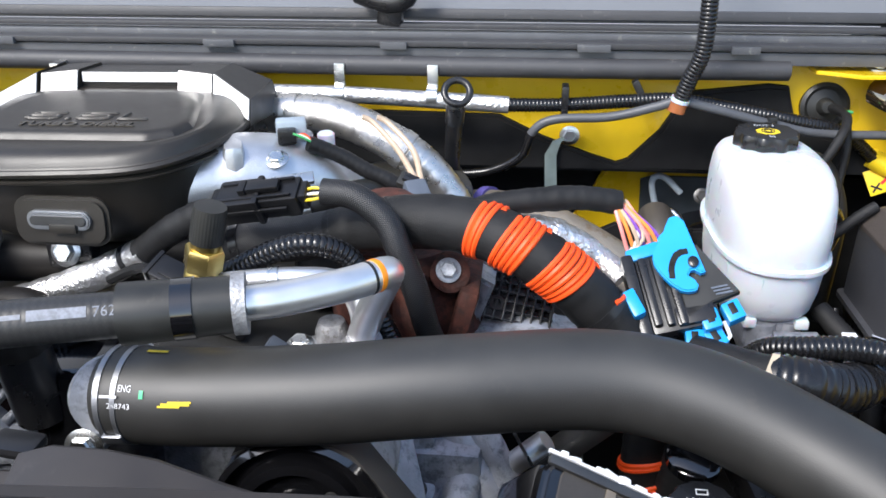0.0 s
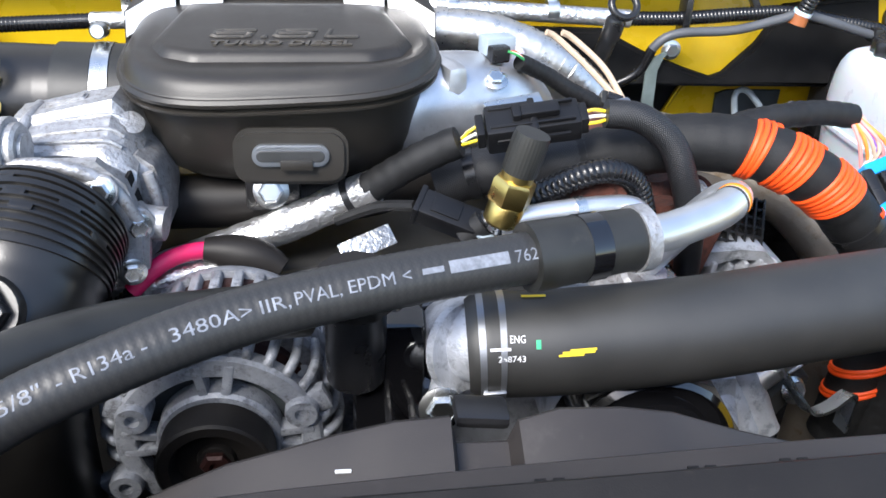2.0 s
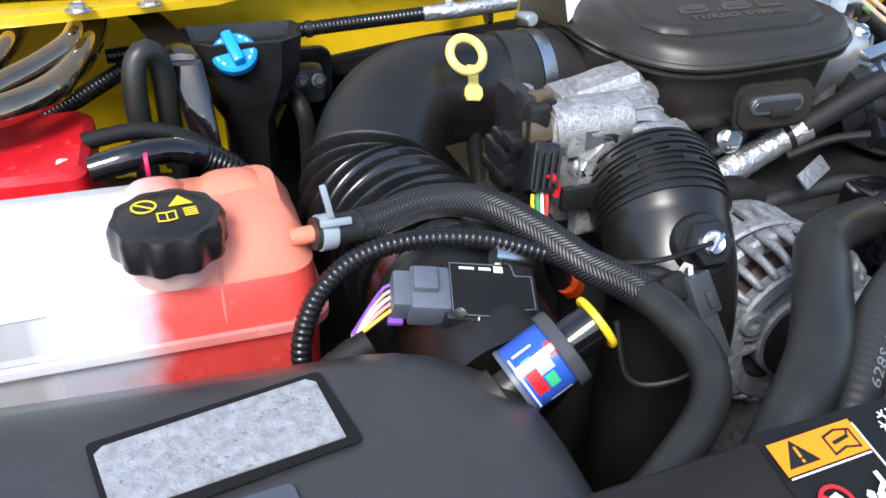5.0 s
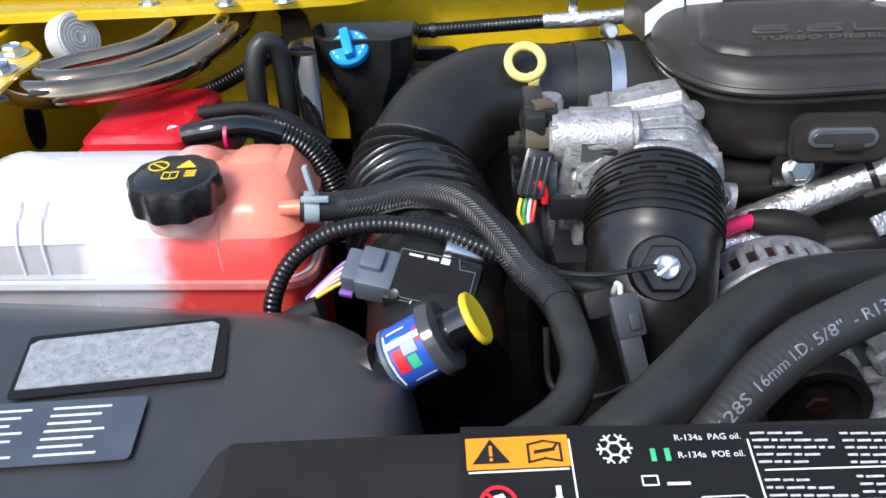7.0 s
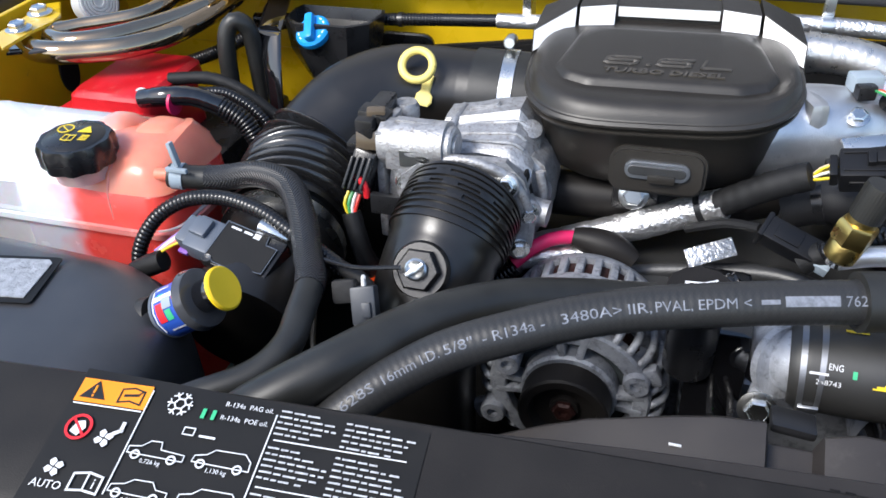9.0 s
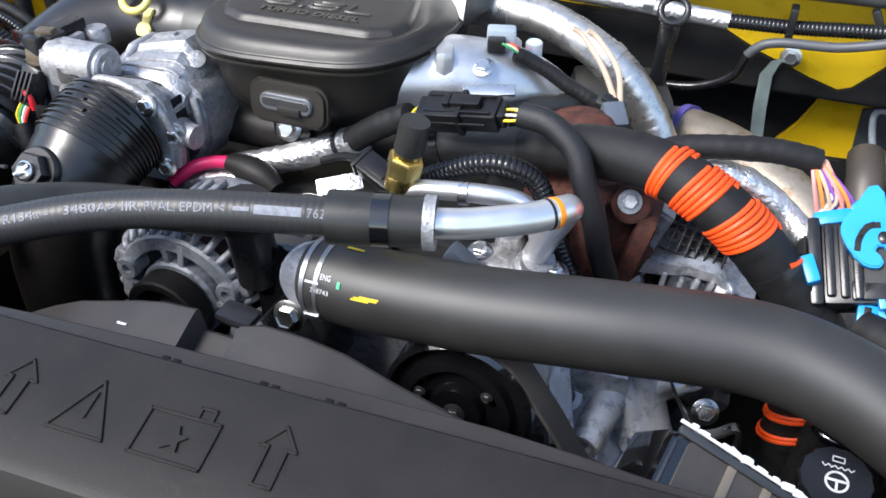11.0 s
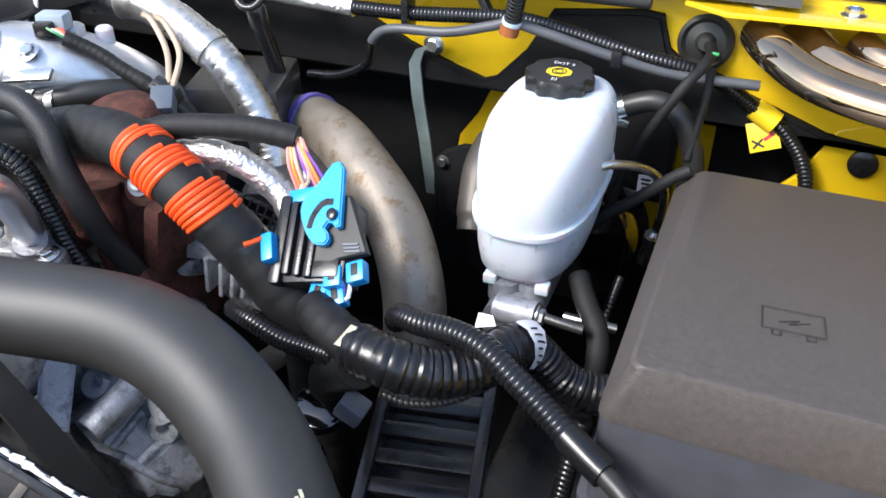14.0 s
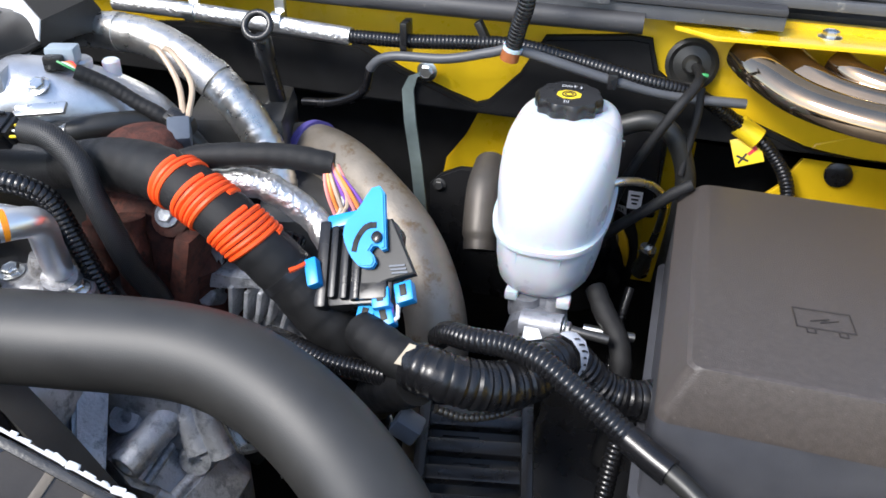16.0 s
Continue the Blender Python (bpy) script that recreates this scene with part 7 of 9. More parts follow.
BM = frame_z((-0.5275, 0.4655, 1.358), (0.0, -0.82, 0.57))
part("boss", lathe([(0.0225, -0.012), (0.0225, -0.003), (0.0205, 0.0)], BM, 30), ELBOW, flt)
part("hex", lathe([(0.0172, -0.002), (0.0172, 0.006), (0.0154, 0.008)], BM, 6), BLACK, flt)
part("screw", lathe([(0.0085, 0.006), (0.0085, 0.011), (0.007, 0.012), (0.004, 0.010)], BM, 16), STEEL, flt)
part("slot", box((0.016, 0.003, 0.004), BM @ Matrix.Translation((0, 0, 0.013)) @ Matrix.Rotation(0.7, 4, "Z"), 0.001), STEEL, flt)
part("tie", tube([(-0.600, 0.455, 1.362), (-0.57, 0.446, 1.366), (-0.536, 0.449, 1.370)], 0.0018, 8), BLACK, flt, "thin black plastic tie")

pk = thing("battery_lead", (-0.43, 0.59, 1.3), "magenta sleeved lead with grey rubber boot", "cable")
part("lead", tube([(-0.478, 0.570, 1.304), (-0.462, 0.580, 1.317), (-0.445, 0.590, 1.322), (-0.425, 0.598, 1.321)], 0.0062, 14), PINK, pk)
part("boot", tube([(-0.432, 0.597, 1.321), (-0.415, 0.597, 1.319), (-0.392, 0.594, 1.315), (-0.378, 0.590, 1.308)], lambda s, l: 0.0085 + 0.005 * math.sin(math.pi * s / l), 16), DUSTY, pk)
part("foil", tube([(-0.475, 0.585, 1.296), (-0.45, 0.590, 1.304), (-0.42, 0.595, 1.306)], lambda s, l: 0.008 * (1 + 0.1 * noise.noise((s * 150, 2, 1))), 12, 0.003), FOIL, pk)
part("conduit", loom([(-0.53, 0.56, 1.26), (-0.50, 0.565, 1.28), (-0.475, 0.57, 1.302)], 0.0085), LOOM, pk)

dip = thing("oil_dipstick", (-0.6, 0.717, 1.33), "cream yellow ring handled oil dipstick", "dipstick")
part("ring", ring_handle((-0.607, 0.713, 1.4175), (0.1, -0.75, 0.66), (1, 0, 0), 0.0150, 0.0040, 0), CREAM, dip)
part("tab", slab([(-0.0050, 0.020), (0.0050, 0.020), (0.0045, 0.004), (0.0080, 0.000), (0.0085, -0.006), (0.0055, -0.0105), (-0.0055, -0.0105), (-0.0085, -0.006), (-0.0080, 0.000), (-0.0045, 0.004)], 0.004, frame_z((-0.6005, 0.7130, 1.3870), (0.1, -0.85, 0.5), (1, 0.1, -0.2)), 0.001, 2), CREAM, dip)
part("collar", lathe([(0.0075, 0), (0.0075, 0.012), (0.006, 0.014)], frame_z((-0.596, 0.7205, 1.362), (0, -0.1, 1))), DARKSTEEL, dip)
part("tube", tube([(-0.595, 0.721, 1.366), (-0.59, 0.73, 1.33), (-0.58, 0.74, 1.28), (-0.57, 0.74, 1.2)], 0.007, 12), DARKSTEEL, dip)

# ---- air intake duct ----
BELLOWS = surf("glossy bellows rubber", (0.012, 0.012, 0.0125), 0.24, bump=0.05, fine=900, vary=0.25, coat=0.6)
duct = thing("air_intake_duct", (-0.66, 0.68, 1.2), "satin black air intake duct with ribbed bellows", "air duct")
DL = Line([(-0.475, 0.768, 1.367), (-0.5054, 0.7648, 1.3674), (-0.5393, 0.7626, 1.3688), (-0.5981, 0.7589, 1.3703), (-0.6422, 0.7463, 1.3705), (-0.6751, 0.7195, 1.3608), (-0.6964, 0.6822, 1.3404), (-0.7050, 0.6471, 1.3227), (-0.6960, 0.6081, 1.3190), (-0.6860, 0.5641, 1.3120), (-0.6790, 0.5132, 1.3040), (-0.674, 0.44, 1.290)], 0.0009)
b0 = min(DL.s, key=lambda s: abs(DL.at(s)[0].y - 0.680))
b1 = min(DL.s, key=lambda s: abs(DL.at(s)[0].y - 0.566))
part("elbow", tube(DL, lambda s, l: 0.047 if s < 0.10 else 0.047 + 0.0055 * min(1, (s - 0.10) / 0.13), 48, a=0.06, b=b0 + 0.004), DUCT, duct)
part("bellows", tube(DL, lambda s, l: 0.0510 + 0.0075 * (s - b0) / (b1 - b0) + 0.0066 * (1 - 2 * abs(math.cos(math.pi * (s - b0) / ((b1 - b0) / 9))) ** 2.2), 72, a=b0, b=b1), BELLOWS, duct, "ribbed flexible bellows")
part("meter_tube", tube(DL, lambda s, l: 0.0560 - 0.0060 * min(1, max(0, (s - b1) / 0.03)), 44, a=b1 - 0.002), DUCT, duct)
for s, w, r in ((0.030, 0.030, 0.0495), (0.073, 0.028, 0.0495), (0.003, 0.012, 0.052)):
    clip_band("cuff", DL, s, w, r, RUBBER, duct, 44)
clip_band("hose_clamp", DL, 0.052, 0.013, 0.0505, STEEL, duct, 44)
part("clamp_screw", lathe([(0.0065, -0.012), (0.0065, 0.010), (0.005, 0.012)], frame_z((-0.528, 0.770, 1.4275), (0.1, -1, 0.2)), 14), STEEL, duct)
clip_band("seam", DL, b1 + 0.008, 0.006, 0.0585, DUCT, duct, 44)
clip_band("hose_clamp", DL, b1 + 0.024, 0.011, 0.0570, STEEL, duct, 44)
part("clamp_screw", lathe([(0.0065, -0.014), (0.0065, 0.012), (0.005, 0.014)], frame_z((-0.656, 0.488, 1.3565), (0.93, -0.05, -0.30)), 14), STEEL, duct)

maf = thing("air_flow_sensor", (-0.68, 0.47, 1.34), "flat black air flow sensor with grey plug", "sensor")
MM = frame_z((-0.677, 0.470, 1.3465), (0.05, -0.42, 0.90), (1, -0.22, -0.06)) @ Matrix.Diagonal((0.97, 0.92, 1, 1))
part("body", box((0.062, 0.046, 0.022), MM @ Matrix.Translation((0, 0, -0.010)), 0.003), BLACK, maf)
pl = [(-0.027, -0.018), (-0.020, -0.018), (-0.018, -0.021), (0.012, -0.021), (0.014, -0.016), (0.027, -0.014), (0.027, 0.012), (0.016, 0.012), (0.014, 0.020), (-0.027, 0.020)]
part("lid", slab(pl, 0.0022, MM @ Matrix.Translation((0, 0, 0.001)), 0.001), LABELDARK, maf)
part("outline", stroke(pl, 0.0008, MM @ Matrix.Translation((0, 0, 0.0028)), 0.0006, True), GREYCONN, maf)
part("screw", lathe([(0.004, 0), (0.004, 0.003), (0.002, 0.002)], MM @ Matrix.Translation((-0.023, -0.020, 0.001)), 12), DARKSTEEL, maf)
for k, (x, y, w, h) in enumerate(((-0.016, 0.016, 0.010, 0.0018), (-0.004, 0.016, 0.008, 0.0022), (0.005, 0.016, 0.006, 0.005), (-0.008, -0.0222, 0.006, 0.003), (0.004, -0.0222, 0.010, 0.0012))):
    part("print", box((w, h, 0.0004), MM @ Matrix.Translation((x, y, 0.0036 if k < 3 else 0.0012)), 0), WHITEPRINT, maf)
plg = part("plug", box((0.026, 0.034, 0.022), MM @ Matrix.Translation((-0.040, 0.000, -0.008)), 0.003), GREYCONN, maf, "grey plug with violet lock")
part("latch", box((0.016, 0.018, 0.006), MM @ Matrix.Translation((-0.044, 0.004, 0.005)), 0.002), GREYCONN, plg)
part("nose", box((0.014, 0.028, 0.018), MM @ Matrix.Translation((-0.057, 0, -0.008)), 0.003), GREYCONN, plg)
part("lock", box((0.010, 0.030, 0.004), MM @ Matrix.Translation((-0.060, -0.002, -0.018)), 0.001), WIRES["violet"], plg)
for k, c in enumerate(("yellow", "pink", "white", "tan", "violet")):
    e = MM @ Vector((-0.062, -0.010 + 0.005 * k, -0.010))
    part("wire", tube([e, e + Vector((-0.009, -0.002, -0.004)), Vector((-0.765, 0.474, 1.326 + 0.001 * k))], 0.0013, 6), WIRES[c], maf)

# ---- overflow hose and sensor loom ----
ovf = thing("overflow_hose", (-0.65, 0.45, 1.30), "black hose in woven sleeve from the coolant tank", "hose")
OL = Line([(-0.795, 0.5270, 1.374), (-0.77, 0.531, 1.371), (-0.733, 0.5400, 1.3690), (-0.6970, 0.5430, 1.3760), (-0.6620, 0.5300, 1.3770), (-0.6360, 0.4980, 1.3690), (-0.6155, 0.4614, 1.3600), (-0.6000, 0.431, 1.3595), (-0.5926, 0.3962, 1.3566), (-0.5908, 0.3682, 1.3499), (-0.6045, 0.343, 1.3423), (-0.640, 0.318, 1.335), (-0.68, 0.30, 1.32)], 0.004)
part("hose", tube(OL, 0.0106, 20, a=0.016), RUBBER, ovf)
part("sleeve", tube(OL, lambda s, l: 0.0114 + 0.0005 * noise.noise((s * 80, 0, 3)), 24, a=0.050, b=0.268), SLEEVE, ovf, "woven plastic sleeve")
clip_band("clamp", OL, 0.028, 0.010, 0.0118, PALEBLUE, ovf)
part("clamp_ear", box((0.004, 0.006, 0.022), Matrix.Translation((-0.766, 0.528, 1.394)) @ Matrix.Rotation(-0.2, 4, "Y"), 0.001), PALEBLUE, ovf)
part("clamp_ear", box((0.020, 0.004, 0.004), Matrix.Translation((-0.762, 0.522, 1.382)), 0.001), PALEBLUE, ovf)
tube_patch("paint_mark", 0.024, 0.032, -0.002, 0.002, OL, 0.0122, (0, -0.6, 0.8), LABELGREEN, ovf)
sl = thing("sensor_loom", (-0.7, 0.5, 1.3), "thin ribbed loom arching over the intake duct", "wiring loom")
part("loom", loom([(-0.792, 0.480, 1.285), (-0.794, 0.490, 1.315), (-0.780, 0.503, 1.342), (-0.752, 0.512, 1.360), (-0.715, 0.512, 1.367), (-0.675, 0.500, 1.368), (-0.645, 0.488, 1.362), (-0.61, 0.473, 1.354), (-0.585, 0.462, 1.348)], 0.0068), LOOM, sl)
part("cable", tube([(-0.590, 0.464, 1.350), (-0.572, 0.455, 1.350), (-0.560, 0.446, 1.347)], 0.0060, 10), TAPE, sl)
part("knot", tube([(-0.796, 0.470, 1.270), (-0.796, 0.470, 1.29), (-0.788, 0.466, 1.306), (-0.770, 0.468, 1.318), (-0.755, 0.470, 1.325)], taped(0.0095, 12), 12, 0.004), TAPE, sl)
PLUGGREY = surf("dark grey plug", (0.042, 0.048, 0.058), 0.4, bump=0.1)
gp = thing("inline_plug", (-0.556, 0.427, 1.33), "blue grey inline plug with white wire", "connector")
GM = frame_z((-0.555, 0.424, 1.342), (0.1, -0.8, 0.5), (0.95, 0.1, 0.2)) @ Matrix.Diagonal((0.82, 0.9, 0.85, 1))
part("upper", box((0.022, 0.030, 0.018), GM @ Matrix.Translation((0, 0.008, 0)), 0.002), PLUGGREY, gp)
part("lower", box((0.017, 0.034, 0.015), GM @ Matrix.Translation((-0.002, -0.022, 0)), 0.002), PLUGGREY, gp)
part("latch", box((0.008, 0.012, 0.004), GM @ Matrix.Translation((0.003, 0.004, 0.010)), 0.001), PLUGGREY, gp)
part("wire", tube([GM @ Vector((0.0, 0.022, 0)), GM @ Vector((0.001, 0.032, 0.002)), (-0.563, 0.443, 1.352)], 0.0018, 8), WIRES["white"], gp)
part("boot", box((0.022, 0.020, 0.016), GM @ Matrix.Translation((-0.018, 0.020, -0.004)), 0.004), TAPE, gp)
part("wire", tube([GM @ Vector((-0.002, -0.038, 0)), (-0.575, 0.41, 1.298), (-0.600, 0.422, 1.296), (-0.604, 0.44, 1.33)], 0.0022, 8), WIRES["black"], gp)

# ---- air filter box ----
airbox = thing("air_filter_box", (-0.88, 0.33, 1.1), "black moulded air filter box with stickers", "air filter box")




def ab_ring(z, inset, n=7):
    pts = rounded(0.53 - 2 * inset, 0.31 - 2 * inset, 0.085 - min(inset, 0.02) * 0.5, n)
    return [Vector((-0.942 + x, 0.298 + y + 0.012 * (x / 0.25) * (-1 if y > 0 else 0), z + 0.05 * (y - 0.02) - 0.006 * max(0, x / 0.25))) for x, y in pts]


part("lid", loft([ab_ring(1.20, -0.004), ab_ring(1.30, 0.0), ab_ring(1.330, 0.004), ab_ring(1.346, 0.014), ab_ring(1.3535, 0.030), ab_ring(1.356, 0.05), ab_ring(1.356, 0.09)]), HAZED, airbox)
part("body", loft([ab_ring(1.0, 0.01), ab_ring(1.21, 0.0)]), BLACK, airbox)
part("bulge", tube([(-0.730, 0.383, 1.324), (-0.715, 0.385, 1.333), (-0.703, 0.386, 1.340)], lambda s, l: 0.022 - 0.20 * s, 24), COVER, airbox)
ST = frame_z((-0.847, 0.370, 1.3582), (0.024, -0.05, 1), (1, 0.20, 0.01))
part("sticker", slab(rounded(0.114, 0.054, 0.003, 2), 0.0008, ST @ Matrix.Translation((0.000, 0.002, 0)), 0), LABELDARK, airbox)
part("sticker", slab([(-0.054, -0.020), (0.05, -0.022), (0.052, 0.019), (0.048, 0.023), (-0.05, 0.0215), (-0.0545, 0.018)], 0.0008, ST @ Matrix.Translation((0, 0.002, 0.0009)), 0), GREYFOIL, airbox, "worn silver sticker")
SB = frame_z((-0.872, 0.312, 1.3558), (0.024, -0.05, 1), (1, 0.12, 0.0))
# black sticker; its bluish base holds some of the sky's glare
part("sticker", slab(rounded(0.105, 0.045, 0.003, 2), 0.0008, SB, 0), surf("caution label with blue glare", (0.075, 0.088, 0.115), 0.22, bump=0), airbox, "black caution sticker with white text")
for k in range(7):
    for j, w in enumerate((0.040, 0.030)):
        part("print_line", box((w - 0.004 * (k % 3), 0.0014, 0.0003), SB @ Matrix.Translation((-0.026 + 0.046 * j - 0.002 * (k % 3), 0.016 - 0.0055 * k, 0.0011)), 0), WHITEPRINT, airbox)

ind = thing("filter_gauge", (-0.68, 0.387, 1.34), "clear air restriction gauge with yellow reset button", "gauge")
IM = frame_z((-0.698, 0.390, 1.340), (0.82, 0.04, 0.50), (0.3, -0.9, 0.2)) @ Matrix.Diagonal((0.86, 0.86, 1.05, 1))
part("neck", lathe([(0.013, -0.030), (0.012, -0.004), (0.012, 0.004), (0.014, 0.006)], IM, 20), RUBBER, ind)
part("label", lathe([(0.0215, 0.005), (0.0225, 0.006), (0.0225, 0.029), (0.0215, 0.030)], IM, 40), LABELBLUE, ind, "blue wrap label with colour fields")
part("ring", lathe([(0.0225, 0.029), (0.0270, 0.030), (0.0262, 0.032), (0.0262, 0.035), (0.0255, 0.037), (0.020, 0.038)], IM, 40), surf("smoky clear plastic", (0.06, 0.062, 0.068), 0.06, bump=0), ind)
part("ring", lathe([(0.0232, 0.003), (0.0232, 0.0055), (0.0222, 0.006)], IM, 40), GREYCONN, ind)
part("button", lathe([(0.014, 0.037), (0.0145, 0.039), (0.0145, 0.054), (0.012, 0.055)], IM, 30), GLOSS, ind)
part("button_cap", lathe([(0.0180, 0.0540), (0.0190, 0.0547), (0.0190, 0.0570), (0.0175, 0.0580), (0.004, 0.0575)], IM, 36), YELLOWCAP, ind)
IL = Line([IM @ Vector((0, 0, 0.004)), IM @ Vector((0, 0, 0.02)), IM @ Vector((0, 0, 0.036))])
FACE = (-0.15, -0.75, 0.62)
for mt, x0, x1, y0, y1 in ((LABELWHITE, 0.004, 0.028, 0.004, 0.008), (LABELRED, 0.006, 0.013, -0.012, 0.002), (LABELGREEN, 0.014, 0.020, -0.012, -0.004), (PALEBLUE, 0.013, 0.022, -0.003, 0.005), (WHITEPRINT, 0.003, 0.0042, -0.02, 0.014), (LABELRED, 0.023, 0.027, 0.002, 0.010), (LABELGREEN, 0.008, 0.014, 0.004, 0.009), (WHITEPRINT, 0.010, 0.024, -0.021, -0.0195), (WHITEPRINT, 0.006, 0.018, 0.013, 0.0145)):
    tube_patch("print", x0, x1, y0, y1, IL, 0.0194 + (0.0002 if mt in (PALEBLUE, WHITEPRINT) else 0), FACE, mt, ind)

# ---- coolant tank ----
tank = thing("coolant_tank", (-0.93, 0.54, 1.15), "translucent coolant tank partly filled with red coolant", "coolant tank")


def tank_ring(x0, x1, y0, y1, z, r=0.022, wob=0.0):
    out = []
    for px, py in rounded(x1 - x0, y1 - y0, r, 6):
        x = (x0 + x1) / 2 + px
        z_here = z - 0.10 * max(0, -0.93 - x) * min(1, max(0, (z - 1.325) / 0.05))
        out.append(Vector((x, (y0 + y1) / 2 + py, z_here + wob * math.cos((x + 0.785) / 0.062 * math.pi) * (1 if py > 0 else 0.35))))
    return out


part("shell", loft([tank_ring(-1.062, -0.784, 0.522, 0.628, 1.12), tank_ring(-1.062, -0.780, 0.517, 0.630, 1.314), tank_ring(-1.065, -0.776, 0.5135, 0.632, 1.3175), tank_ring(-1.065, -0.776, 0.5135, 0.632, 1.3215),
                    tank_ring(-1.062, -0.780, 0.517, 0.630, 1.3235), tank_ring(-1.062, -0.782, 0.518, 0.630, 1.352, 0.026), tank_ring(-1.056, -0.786, 0.523, 0.627, 1.370, 0.028), tank_ring(-1.044, -0.796, 0.534, 0.620, 1.381, 0.03, 0.008),
                    tank_ring(-1.024, -0.812, 0.548, 0.610, 1.386, 0.03, 0.009), tank_ring(-0.99, -0.84, 0.565, 0.598, 1.387, 0.015, 0.006)]), CLEARTANK, tank)
part("coolant", loft([tank_ring(-0.955, -0.7828, 0.5208, 0.6275, 1.13), tank_ring(-0.955, -0.7788, 0.5158, 0.6295, 1.312), tank_ring(-0.955, -0.7785, 0.5125, 0.6295, 1.3195), tank_ring(-0.955, -0.7785, 0.5154, 0.6295, 1.326), tank_ring(-0.955, -0.7805, 0.5164, 0.629, 1.352, 0.024), tank_ring(-0.953, -0.786, 0.521, 0.625, 1.358, 0.024)]), COOLANT, tank, "red coolant seen through the wall")
# wall above the liquid, tinted for light glowing through
part("glow_wall", loft([tank_ring(-1.061, -0.7802, 0.5168, 0.6306, 1.3535), tank_ring(-1.061, -0.7822, 0.5184, 0.6302, 1.3575, 0.026), tank_ring(-1.0555, -0.7852, 0.5222, 0.6276, 1.3705, 0.028), tank_ring(-1.0435, -0.7952, 0.5332, 0.6206, 1.3817, 0.03, 0.008),
                           tank_ring(-1.0235, -0.811, 0.547, 0.611, 1.3867, 0.03, 0.009), tank_ring(-0.9895, -0.84, 0.565, 0.598, 1.3878, 0.015, 0.006)]), GLOWTINT, tank, "upper wall with coolant glow in its colour")
part("inner_wall", box((0.003, 0.10, 0.20), Matrix.Translation((-0.975, 0.575, 1.25)), 0), CLEARTANK, tank)
for x in (-0.840, -0.971, -0.990):
    part("rib", tube([(x, 0.5165, 1.323), (x, 0.5170, 1.350), (x + 0.002, 0.523, 1.369), (x + 0.004, 0.532, 1.377)], 0.0013, 8), SEAMPINK, tank)
part("spout", tube([(-0.795, 0.532, 1.370), (-0.760, 0.532, 1.3715)], 0.0058, 16, 0.004), GLOWTINT, tank)
TM = frame_z((-0.8655, 0.5255, 1.3765), (0, -0.05, 1), (1, 0.1, 0))
part("neck", lathe([(0.0245, -0.012), (0.0250, -0.008), (0.0260, -0.003), (0.0255, 0.004), (0.0255, 0.012)], TM, 36), surf("frosted neck plastic", (0.55, 0.37, 0.35), 0.35, sub=0.4, bump=0.03, vary=0.05), tank, "frosted pale filler neck")
TM = TM @ Matrix.Diagonal((0.84, 0.84, 0.88, 1))
tc = part("cap", knurled(0.0385, 0.002, 0.028, TM, 10, 0.045, 80), BLACK, tank, "large black lobed cap with yellow warnings")
part("dome", lathe([(0.033, 0.027), (0.030, 0.0295), (0.010, 0.031), (0.002, 0.031)], TM, 36), BLACK, tc)
TT = TM @ Matrix.Translation((0, 0, 0.0315))
part("no_open_sign", add(lathe([(0.0088, 0), (0.0088, 0.0006), (0.0074, 0.0006), (0.0074, 0)], TT @ Matrix.Translation((-0.013, 0.009, 0)), 24, False), stroke([(-0.019, 0.014), (-0.007, 0.004)], 0.0014, TT, 0.0006)), YELLOWPRINT, tc)
part("warning_sign", slab([(0.003, 0.004), (0.019, 0.004), (0.011, 0.017)], 0.0006, TT, 0), YELLOWPRINT, tc)
bm = stroke([(-0.006, -0.014), (-0.006, -0.003), (0.000, -0.004), (0.006, -0.003), (0.006, -0.014), (0, -0.015)], 0.0012, TT, 0.0006, True)
add(bm, stroke([(0, -0.004), (0, -0.015)], 0.001, TT, 0.0006))
part("book_sign", bm, YELLOWPRINT, tc)
for k in range(4):
    part("print_line", box((0.009, 0.0012, 0.0005), TT @ Matrix.Translation((0.016, -0.002 - 0.003 * k, 0)), 0), YELLOWPRINT, tc)


def pillow(x, y, z, w, d, h, tilt=0.0, n=18):
    """A soft moulded cushion standing on the tank's top."""
    rows = []
    for j in range(n + 1):
        v = -1 + 2 * j / n
        row = []
        for i in range(n + 1):
            u = -1 + 2 * i / n
            k = (1 - abs(u) ** 3.0) * (1 - abs(v) ** 3.0)
            row.append(Vector((x + w / 2 * u, y + d / 2 * v, z + h * k + tilt * v * d / 2)))
        rows.append(row)
    bm = bmesh.new()
    vs = [[bm.verts.new(p) for p in row] for row in rows]
    for j in range(n):
        for i in range(n):
            bm.faces.new((vs[j][i], vs[j][i + 1], vs[j + 1][i + 1], vs[j + 1][i]))
    return bm


for x, y, z, w, d, h, tilt in ((-0.8230, 0.5930, 1.3730, 0.054, 0.050, 0.0190, -0.10), (-0.8720, 0.5950, 1.3760, 0.040, 0.046, 0.0150, -0.10), (-0.8230, 0.5560, 1.3700, 0.052, 0.038, 0.0150, 0.20)):
    part("lobe", pillow(x, y, z, w * 1.12, d * 1.12, h, tilt), GLOWTINT, tank, "soft moulded lobe of the tank's top", crease=170)
